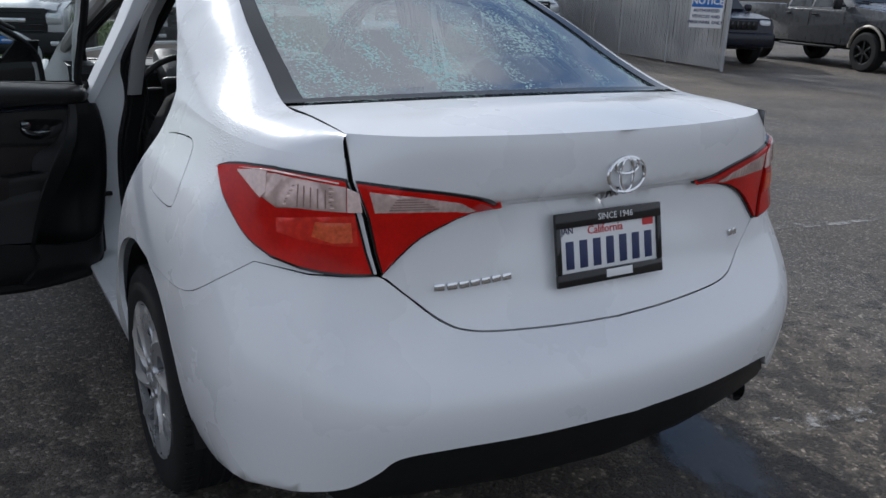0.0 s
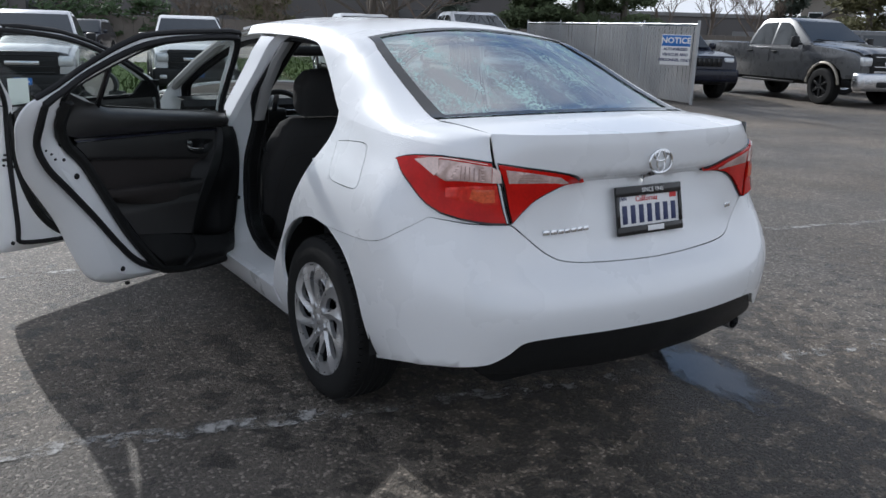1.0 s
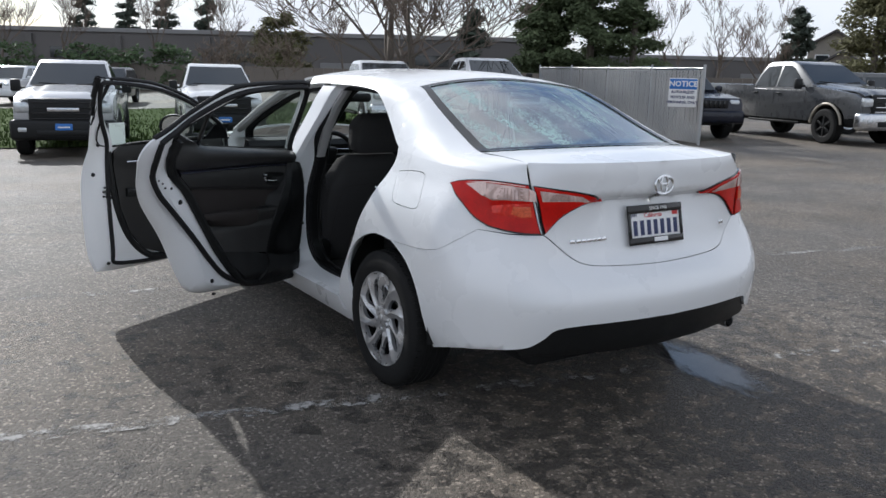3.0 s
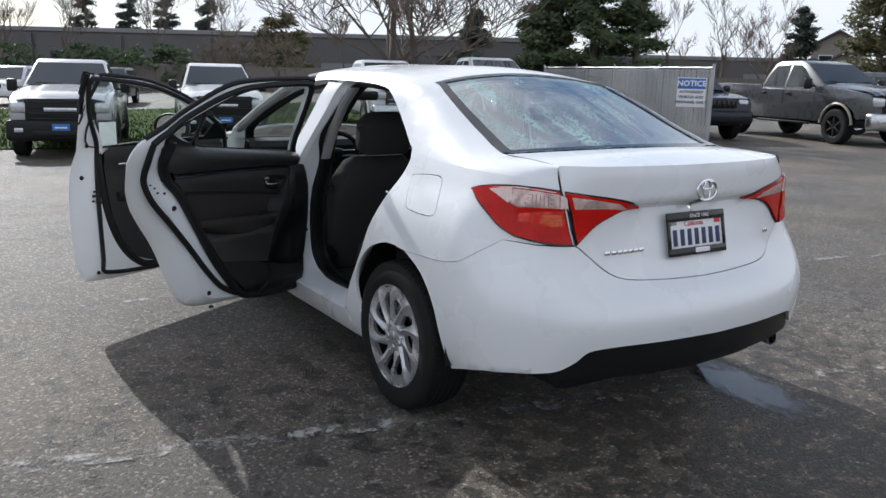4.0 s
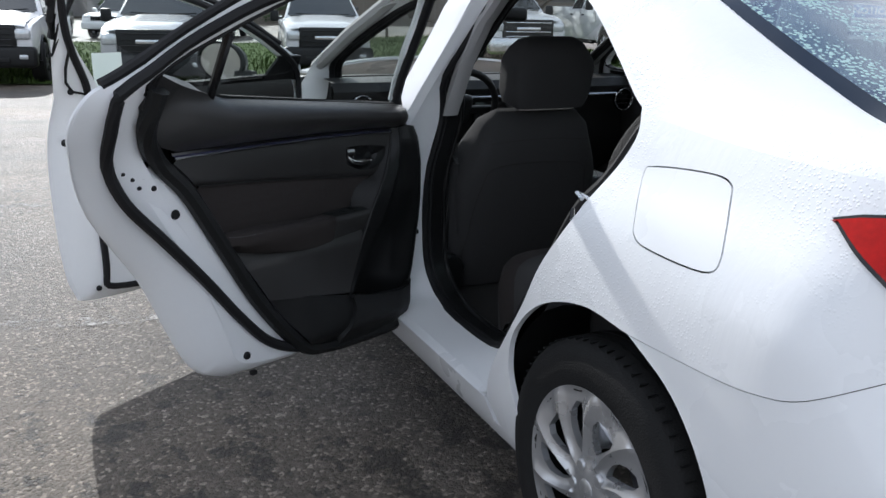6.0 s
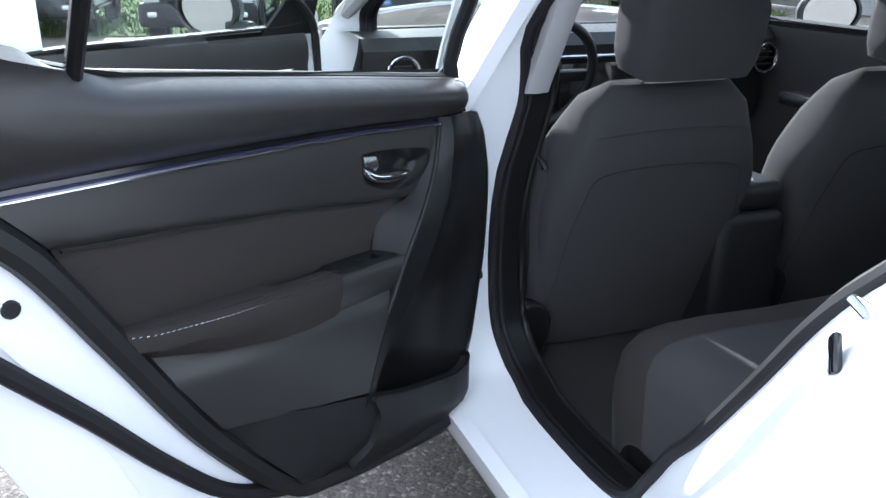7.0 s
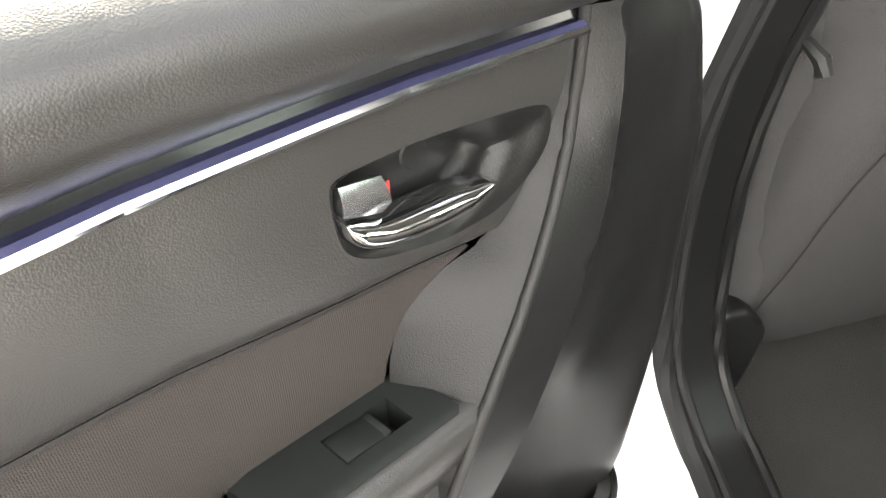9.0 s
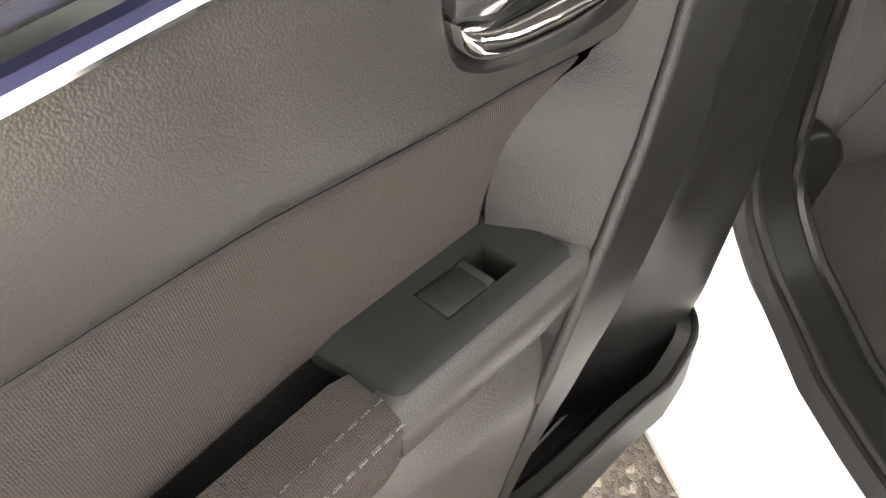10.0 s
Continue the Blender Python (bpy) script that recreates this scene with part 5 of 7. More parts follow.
holder = [tuple(p) for p in spline([(0.328, 0.446), (0.25, 0.428), (0.15, 0.414), (0.10, 0.414), (0.062, 0.424), (0.038, 0.418), (0.016, 0.39), (0.02, 0.35), (0.05, 0.312), (0.11, 0.293), (0.25, 0.290), (0.36, 0.298), (0.345, 0.34), (0.318, 0.40)], 4, True)]
trim_part("bottle_holder", fill(holder, leaf(lambda u, z: holder_n(u) - 0.03 * ease((0.36 - z) / 0.07)), 0.010, 0.02), BLACK, rear_door, "black plastic bottle holder")
holder_rim = [(holder_n(u) - 0.003, -u, z) for u, z in holder[:26]]
trim_part("holder_rim", tube(holder_rim, 0.0038, 8), POST, rear_door)
edge = [(0.895, 0.915), (0.85, 0.835), (0.760, 0.69), (0.64, 0.50), (0.495, 0.335)]
trim_part("trim_edge", tube([(max(0.036, inner_x(z) + 0.822), -u, z) for u, z in spline([(0.972, 1.09), (0.978, 1.0), (0.925, 0.92)] + edge[1:] + [(0.40, 0.297), (0.25, 0.283), (0.10, 0.285)], 8)], 0.022, 8), BLACK, rear_door)
# inside handle in its cup
def cup_n(u, z):
    """Chamfer on the hinge side, then a dished floor with a deeper hollow."""
    base = mid_n(u, z)
    q = min(math.hypot(u - a, z - c) for a, c in cup_fine)
    right = ease((0.229 - u) / 0.06)
    cham = 0.0070 * ease(q / 0.022) * right
    wall = ease((q - 0.0200 * right) / 0.013)
    pit = math.hypot((u - 0.246) / 0.052, (z - 0.857) / 0.030)
    return base - cham - 0.010 * wall - 0.007 * ease((1.12 - pit) / 0.30)


cup_fine = [tuple(p) for p in spline(cup, 8, True)]
trim_part("handle_cup", fill(dense(cup, 0.006, 4), leaf(cup_n), 0.0045, 0.010), POST, rear_door, "smooth black handle recess")
low_line = [tuple(p) for p in spline([(0.3025, 0.8530), (0.3005, 0.8410), (0.2910, 0.8305), (0.2740, 0.8235), (0.2470, 0.8185), (0.2190, 0.8210), (0.1975, 0.8305)], 6)]
top_line = [tuple(p) for p in spline([(0.3020, 0.8542), (0.2985, 0.8522), (0.2900, 0.8490), (0.2750, 0.8435), (0.2500, 0.8400), (0.2220, 0.8385), (0.1985, 0.8335)], 6)]
V, F = [], []
for (u0, z0), (u1, z1) in zip(low_line, top_line):
    w = math.hypot(u1 - u0, z1 - z0)
    for e, o in ((0.0, -0.010), (0.02, 0.002), (0.10, 0.0065), (0.28, 0.0100), (0.50, 0.0115), (0.72, 0.0105), (0.90, 0.0065), (0.98, 0.001), (1.0, -0.010)):
        V.append((0.0525 + o * min(1, 0.45 + w / 0.03), -(u0 + (u1 - u0) * e), z0 + (z1 - z0) * e))
for i in range(len(low_line) - 1):
    F += [(i * 9 + j, i * 9 + j + 1, i * 9 + 10 + j, i * 9 + 9 + j) for j in range(8)]
F += [tuple(range(9))[::-1], tuple((len(low_line) - 1) * 9 + j for j in range(9))]
trim_part("door_lever", (V, F), CHROME, rear_door, "chrome inside door lever")
trim_part("lever_block", fill(dense([(0.3010, 0.8560), (0.2995, 0.8725), (0.2740, 0.8695), (0.2695, 0.8510), (0.2740, 0.8450)], 0.004), leaf(lambda u, z: 0.0560 - 0.008 * ((z - 0.859) / 0.02) ** 2 + 0.03 * (0.284 - u)), 0.004, 0.012), SATIN, rear_door, "satin silver lock knob")
trim_part("lock_mark", block(0.0010, 0.0016, 0.011, (0.0520, -0.2688, 0.857)), REDPRINT, rear_door)
trim_part("screw_cap", moved(lathe([(0, 0.0012), (0.0085, 0.0012), (0.0095, 0.0)], 24), pose(0.0352, -0.237, 0.859)), POST, rear_door)
# quarter-light bar, latch and bolt caps
bar0, bar1 = Vector((inner_x(1.05) - belt_out(0.775, 1.05) + 0.796, -0.775, 1.045)), Vector((inner_x(1.20) - belt_out(0.79, 1.20) + 0.796, -0.79, 1.205))
part("window_bar", tube([bar0, bar0.lerp(bar1, 0.5), bar1], 0.011, 8), GLOSS, rear_door, "black window divider bar")


def fittings(door_ob, at):
    for u, z, r in at:
        part("bolt_cap", moved(lathe([(0, 0.004), (r * 0.8, 0.004), (r, 0.0), (r, -0.004)], 14), pose(inner_x(z) + 0.80 + 0.003 + (0.02 if door_ob is front_door else 0), -u, z)), RUBBER, door_ob)


fittings(rear_door, ((0.884, 0.790, 0.012), (1.008, 0.945, 0.007), (0.990, 0.890, 0.006), (0.962, 0.890, 0.006), (0.938, 0.862, 0.007), (0.690, 0.365, 0.011), (1.012, 0.905, 0.005), (0.975, 0.868, 0.005)))
part("latch_slot", block(0.008, 0.062, 0.014, (inner_x(0.918) + 0.803, -0.978, 0.918), 0.003), GLOSS, rear_door)
for u in (0.62, 0.30):
    part("bump_stop", block(0.016, 0.02, 0.014, (-0.03, -u, 0.262 + 0.02 * u), 0.004), RUBBER, rear_door)

# front door trim
def fpad_n(u, z):
    return 0.060 + 0.02 * math.sin(math.pi * min(max((z - 0.86) / 0.13, 0), 1))


part("door_card", fill(dense([(0.06, 0.965), (0.90, 0.965), (0.945, 0.93), (0.93, 0.80), (0.90, 0.60), (0.84, 0.45), (0.74, 0.34), (0.60, 0.29), (0.15, 0.285), (0.04, 0.40), (0.02, 0.70)], 0.03), leaf(fpad_n), 0.05, 0.04), VINYL, front_door, "dark vinyl front door trim")
part("door_armrest", rest_geo(0, 0, [rest_section(u, 0.04, n, t, lo) for u, n, t, lo in ((0.15, 0.10, 0.70, 0.60), (0.45, 0.13, 0.70, 0.61), (0.86, 0.08, 0.72, 0.66))]), BLACK, front_door)
part("trim_strip", tube([(0.082, -(0.12 + 0.74 * i / 12), 0.862 + 0.012 * i / 12) for i in range(13)], 0.005, 6), CHROME, front_door)
part("door_lever", tube([(0.085, -0.30, 0.83), (0.088, -0.25, 0.815), (0.085, -0.18, 0.83)], 0.009, 8), CHROME, front_door)
part("trim_edge", tube([(0.045, -u, z) for u, z in spline([(0.95, 0.965), (0.955, 0.85), (0.92, 0.62), (0.85, 0.44), (0.74, 0.32), (0.60, 0.272), (0.2, 0.265)], 8)], 0.02, 8), BLACK, front_door)
fittings(front_door, ((0.995, 0.735, 0.006), (1.005, 0.685, 0.006), (0.985, 0.680, 0.005), (0.955, 0.672, 0.008), (1.000, 0.295, 0.010), (1.045, 0.98, 0.010), (1.068, 0.815, 0.012)))
part("latch_slot", block(0.008, 0.055, 0.014, (inner_x(0.71) + 0.825, -0.985, 0.712), 0.003), GLOSS, front_door)
part("paper_slip", block(0.001, 0.11, 0.125, (0.056, -0.893, 1.035)), PAPER, front_door, "white paper slip on the window")
part("sail_trim", fill(dense([(0.03, 0.96), (0.22, 0.965), (0.16, 1.06), (0.04, 1.06)], 0.03), leaf(lambda u, z: skin_n(z) + 0.82 + 0.03), 0.03, 0.01), BLACK, front_door)


def wing_mirror(parent, m, mirror_x):
    body = lathe([(0.0, 0.075), (0.06, 0.065), (0.10, 0.035), (0.115, 0.0), (0.11, -0.012), (0.10, -0.012)], 32)
    body = [(x, y * 1.15, z * 0.75) for x, y, z in body[0]], body[1]
    ob = part("wing_mirror", moved(body, m), BLACK, parent, "black wing mirror housing")
    g = lathe([(0.0, -0.004), (0.10, -0.004)], 32)
    g = [(x, y * 1.12, z * 0.72) for x, y, z in g[0]], g[1]
    part("mirror_glass", moved(g, m), CHROME, ob, "wing mirror glass")
    part("mirror_foot", moved(block(0.04, 0.10, 0.04, (0.01, mirror_x * 0.12, -0.05), 0.012), m), BLACK, ob)


wing_mirror(front_door, pose(-0.17, -0.22, 1.03, 0, 0, 97), -1)
wing_mirror(car, pose(0.98, 2.06, 1.0, 0, 0, 83), 1)


# ---- cabin ----
def cushion(w, d, h, at, r=0.06, m=None, crownz=0.02):
    g = block(w, d, h, (0, 0, 0), r, 5)
    V = []
    for x, y, z in g[0]:
        k = (1 - (2 * x / w) ** 2) * (1 - (2 * y / d) ** 2)
        V.append((x, y, z + (crownz * k if z > 0 else 0)))
    g = moved((V, g[1]), Matrix.Translation(at))
    return moved(g, m) if m else g


def seat_back(w, h, d):
    """A seat's back: narrower shoulders, rounded all round, slightly hollow behind."""
    g = []
    n, rows = 28, 16
    V, F = [], []
    for i in range(rows + 1):
        t = i / rows
        ww = w * (0.50 - 0.02 * (1 - t) + 0.0) * (1 - 0.30 * ease((t - 0.62) / 0.38) - 0.10 * (1 - ease(t / 0.25)))
        dd = d * (0.5 + 0.12 * math.sin(math.pi * t)) * (1 - 0.45 * ease((t - 0.82) / 0.18))
        z = h * (t if t < 0.96 else t)
        if i in (0, rows):
            ww, dd = ww * 0.78, dd * 0.3
        for j in range(n):
            q = 2 * math.pi * j / n
            c, s = math.cos(q), math.sin(q)
            e = 0.42
            V.append((ww * math.copysign(abs(c) ** e, c), dd * math.copysign(abs(s) ** e, s), z))
    for i in range(rows):
        for j in range(n):
            F.append((i * n + j, i * n + (j + 1) % n, (i + 1) * n + (j + 1) % n, (i + 1) * n + j))
    F += [tuple(range(n))[::-1], tuple(rows * n + j for j in range(n))]
    return V, F


def prism(poly, depth, bevel):
    """A bevelled solid from an outline in x and z."""
    bm = bmesh.new()
    a = [bm.verts.new((x, -depth / 2, z)) for x, z in poly]
    b = [bm.verts.new((x, depth / 2, z)) for x, z in poly]
    k = len(poly)
    bm.faces.new(a)
    bm.faces.new(b[::-1])
    for i in range(k):
        bm.faces.new((a[i], b[i], b[(i + 1) % k], a[(i + 1) % k]))
    bmesh.ops.recalc_face_normals(bm, faces=bm.faces[:])
    bmesh.ops.bevel(bm, geom=bm.edges[:], offset=bevel, segments=3, profile=0.5, affect='EDGES')
    return of_bm(bm)


def front_seat(x):
    seat = new("front_seat")
    seat.parent = car
    seat.matrix_local = pose(x, 1.34, 0)
    lean = pose(0, 0.07, 0.27, 17, 0, 0)
    part("seat_back", moved(seat_back(0.56, 0.70, 0.16), lean), SEATCLOTH, seat, "dark grey cloth seat back")
    panel = [(-0.20, 0.06), (0.20, 0.06), (0.225, 0.30), (0.205, 0.46), (0.15, 0.535), (-0.15, 0.535), (-0.205, 0.46), (-0.225, 0.30)]
    pl = [tuple(p) for p in spline(panel, 5, True)]
    part("back_seam", moved(tube([(px, -0.0935, pz) for px, pz in pl[3:]], 0.0009, 6), lean), FABRIC, seat)
    part("shoulder_seam", moved(tube([(-0.205 + 0.41 * i / 14, -0.083 + 0.0 * i, 0.615 + 0.012 * math.sin(math.pi * i / 14)) for i in range(15)], 0.0008, 6), lean), FABRIC, seat)
    part("headrest", moved(seat_back(0.31, 0.235, 0.13), lean @ pose(0.012, -0.02, 0.714, -8, 0, 0)), SEATCLOTH, seat, "dark cloth headrest")
    for sx in (-0.075, 0.075):
        part("headrest_post", moved(tube([(sx, 0, 0.66), (sx, -0.01, 0.76)], 0.007, 8), lean), CHROME, seat)
    part("seat_cushion", cushion(0.52, 0.50, 0.17, (0, 0.32, 0.36), 0.06), SEATCLOTH, seat)
    part("seat_base", block(0.46, 0.44, 0.14, (0, 0.32, 0.23), 0.02), BLACK, seat)
    for sx in (-1, 1):
        cover = prism([(sx * x, z) for x, z in ((0.225, 0.388), (0.236, 0.412), (0.260, 0.434), (0.285, 0.438), (0.312, 0.425), (0.315, 0.29), (0.250, 0.29), (0.234, 0.345))], 0.15, 0.010)
        part("recliner_cover", moved(cover, pose(0, -0.015, 0)), POST, seat)


front_seat(-0.295)
front_seat(0.40)
part("cabin_floor", block(1.40, 2.0, 0.03, (0, 1.45, 0.265), 0.01), CARPET, car)
bench = new("rear_seat")
bench.parent = car
bench.matrix_local = pose(0, 0.62, 0)


def bench_sheet(i0, i1, lift=0.0):
    """The cushion's top and front as one soft sheet, from the back edge down its face."""
    prof = spline([(-0.26, 0.545), (-0.10, 0.552), (0.08, 0.566), (0.19, 0.568), (0.238, 0.545), (0.252, 0.49), (0.246, 0.42), (0.235, 0.33)], 6)[i0:i1]
    xs = [-0.635, -0.63, -0.615, -0.585, -0.54, -0.45, -0.30, -0.12, 0.0, 0.12, 0.30, 0.45, 0.54, 0.585, 0.615, 0.63, 0.635]
    drop = [0.20, 0.06, 0.028, 0.010, 0.002, 0.0, 0.004, 0.002, 0.010, 0.002, 0.004, 0.0, 0.002, 0.010, 0.028, 0.06, 0.20]
    k = len(xs)
    V = [(x * 0.965, p[0] + lift - 0.3 * d * ease((p[0] - 0.10) / 0.12), p[1] + lift - d) for p in prof for x, d in zip(xs, drop)]
    F = [(r * k + q, r * k + q + 1, r * k + k + q + 1, r * k + k + q) for r in range(len(prof) - 1) for q in range(k - 1)]
    return V, F


part("seat_cushion", bench_sheet(0, 99), SEATCLOTH, bench, "dark cloth rear bench cushion")
part("front_roll", bench_sheet(15, 31, 0.0015), FABRIC, bench, "brown woven front edge of the bench")
part("cushion_base", block(1.20, 0.46, 0.24, (0, -0.02, 0.40), 0.04, 3), BLACK, bench)
part("seat_back", moved(cushion(1.24, 0.16, 0.62, (0, 0, 0.31), 0.06), pose(0, -0.30, 0.46, 24, 0, 0)), SEATCLOTH, bench)
part("parcel_shelf", block(1.15, 0.42, 0.03, (0, -0.14, 1.03), 0.01), BLACK, car)
console = part("centre_console", block(0.20, 0.62, 0.34, (0, 1.52, 0.44), 0.03, 3), BLACK, car, "black centre console")
part("armrest_lid", block(0.17, 0.30, 0.07, (0, 1.36, 0.645), 0.025, 3), BLACK, console)
part("paper_note", moved(block(0.09, 0.004, 0.05), pose(-0.04, 1.24, 0.685, -40, 0, 12)), PAPER, console, "folded pale paper")


def dash_section(x):
    k = 1 - (x / 0.75) ** 2
    return [(2.58 + 0.12 * k, 0.93), (2.20, 0.965), (2.08, 0.955), (2.045, 0.92), (2.06, 0.86), (2.10, 0.80), (2.09, 0.70), (2.14, 0.55), (2.30, 0.45)]


V, F = [], []
xs_d = np.linspace(-0.74, 0.74, 25)
for x in xs_d:
    V += [(x, y, z) for y, z in dash_section(x)]
F = [(i * 9 + j, i * 9 + j + 1, (i + 1) * 9 + j + 1, (i + 1) * 9 + j) for i in range(24) for j in range(8)]
dash = part("dashboard", flipped((V, F)), BLACK, car, "black dashboard with silver trim line")
part("dash_trim", tube([(-0.30 + 1.0 * i / 20, 2.045, 0.884) for i in range(21)], 0.006, 6), SATIN, dash)
part("screen", block(0.26, 0.03, 0.16, (0.04, 2.075, 0.79), 0.01), GLOSS, dash, "dark touch screen")
for x in (-0.62, 0.705):
    part("air_vent", moved(join(lathe([(0.055, 0), (0.052, 0.012), (0.042, 0.008), (0.04, -0.02), (0.0, -0.022)], 28)), pose(x, 2.05, 0.855, 0, 0, -90)), GLOSS, dash)
    part("vent_ring", moved(tube([(0, 0.05 * math.cos(q), 0.05 * math.sin(q)) for q in np.linspace(0, 2 * math.pi, 28, endpoint=False)], 0.004, 6, True), pose(x, 2.038, 0.855, 0, 0, -90)), SATIN, dash)
    for k in (-1, 0, 1):
        part("vent_fin", moved(block(0.01, 0.075 - 0.02 * abs(k), 0.004), pose(x, 2.045, 0.855 + 0.02 * k, 0, 0, -90)), BLACK, dash)
wheel_m = pose(-0.285, 1.86, 0.85, 0, 0, 0) @ pose(0, 0, 0, -65, 0, 0)
st = part("steering_wheel", moved(tube([(0.185 * math.cos(q), 0.185 * math.sin(q), 0) for q in np.linspace(0, 2 * math.pi, 48, endpoint=False)], 0.015, 10, True), wheel_m), BLACK, car, "black three-spoke steering wheel")
part("wheel_hub", moved(block(0.17, 0.13, 0.05, (0, 0, 0.02), 0.025, 3), wheel_m), BLACK, st)
for a in (0, 180, 270):
    part("wheel_spoke", moved(block(0.12, 0.035, 0.02, (0.115, 0, 0.01), 0.006), wheel_m @ pose(0, 0, 0, 0, 0, a)), SATIN if a == 270 else BLACK, st)
part("steering_column", moved(block(0.12, 0.12, 0.3, (0, 0, 0.17), 0.03), wheel_m), BLACK, car)
part("seat_belt", tube([(-0.60, 1.27, 1.12), (-0.585, 1.25, 0.80), (-0.56, 1.26, 0.55), (-0.55, 1.30, 0.33)], 0.022, 6, flat=0.12), SEATCLOTH, car)
part("belt_tongue", tube([(-0.600, 1.256, 0.795), (-0.598, 1.236, 0.792), (-0.595, 1.216, 0.788), (-0.592, 1.200, 0.781), (-0.591, 1.195, 0.768)], [0.005, 0.006, 0.0065, 0.0085, 0.008], 8), BLACK, car)


def pillar_cover(s):
    V = []
    for z, y, x in ((0.93, 1.19, 0.648), (1.10, 1.112, 0.632), (1.22, 1.06, 0.600), (1.31, 1.01, 0.56)):
        V += [(s * x, y - 0.004, z), (s * (x - 0.020), y - 0.012, z), (s * (x - 0.052), y, z), (s * (x - 0.058), y + 0.06, z), (s * (x - 0.05), y + 0.13, z), (s * x, y + 0.14, z)]
    F = [(6 * i + j, 6 * i + (j + 1) % 6, 6 * i + 6 + (j + 1) % 6, 6 * i + 6 + j) for i in range(3) for j in range(6)] + [(0, 1, 2, 3, 4, 5), (23, 22, 21, 20, 19, 18)]
    return V, F


for s in (-1, 1):
    part("pillar_trim", pillar_cover(s), HEADLINER, car, "pale grey upper pillar trim")
    part("pillar_lower_trim", moved(block(0.055, 0.10, 0.62, (0, 0, 0), 0.018, 3), pose(s * 0.624, 1.292, 0.625, 4, 0, 0)), BLACK, car)
part("rear_mirror", block(0.22, 0.04, 0.06, (0.0, 1.98, 1.24), 0.02, 3), BLACK, car)
part("striker_plate", moved(block(0.010, 0.024, 0.042, (0, 0, 0), 0.004), pose(-0.772, 0.245, 0.828, -38, 0, -35)), GLOSS, car)
part("striker", tube([(-0.765, 0.222, 0.876), (-0.762, 0.246, 0.884), (-0.742, 0.262, 0.876), (-0.730, 0.246, 0.868)], 0.005, 8), SATIN, car, "bright door striker loop")
for k, z in ((0, 0.5),):
    part("inner_quarter", join(block(0.06, 0.30, 0.40, (-0.72, 0.05, 0.62), 0.03, 3)), BLACK, car)
    part("inner_quarter", join(block(0.10, 0.45, 0.45, (0.72, 0.16, 0.55), 0.05, 3)), BLACK, car)
for k in (0, 1):
    part("rear_headrest", moved(seat_back(0.26, 0.16, 0.11), pose(-0.33 + 0.66 * k, 0.10, 1.0, 15, 0, 0)), SEATCLOTH, car)
part("firewall", block(1.5, 0.04, 0.7, (0, 2.52, 0.6), 0.01), BLACK, car)
part("boot_wall", block(1.3, 0.03, 0.62, (0, 0.12, 0.66), 0.01, m=None), BLACK, car)
for s in (-1, 1):
    part("front_pillar_trim", tube([(s * 0.60, 1.72, 1.30), (s * 0.66, 2.05, 1.16), (s * 0.72, 2.36, 1.0)], 0.028, 8), HEADLINER, car)
# closed doors on the far side carry a plain dark card
part("door_card", fill(dense([(0.12, 0.96), (1.18, 0.96), (1.18, 0.30), (0.48, 0.30), (0.30, 0.60)], 0.05), lambda y, z: (Vector((0.725 - 0.02 * math.sin(6 * z), y, z)), Vector((-1, 0, 0))), 0.06, 0.02), VINYL, car)
part("door_card", fill(dense([(1.32, 0.96), (2.28, 0.96), (2.28, 0.32), (1.40, 0.30)], 0.05), lambda y, z: (Vector((0.735 - 0.02 * math.sin(6 * z), y, z)), Vector((-1, 0, 0))), 0.06, 0.02), VINYL, car)
part("door_grip", block(0.05, 0.34, 0.05, (0.69, 1.75, 0.74), 0.02), SATIN, car)


# ---- the lot ----
def ground_z(x, y):
    """The lot is level round the sedan and falls gently to the far left."""
    return -min(max(0.0, y - 5.0) * 0.045, 0.42) * ease((14 - x) / 10)


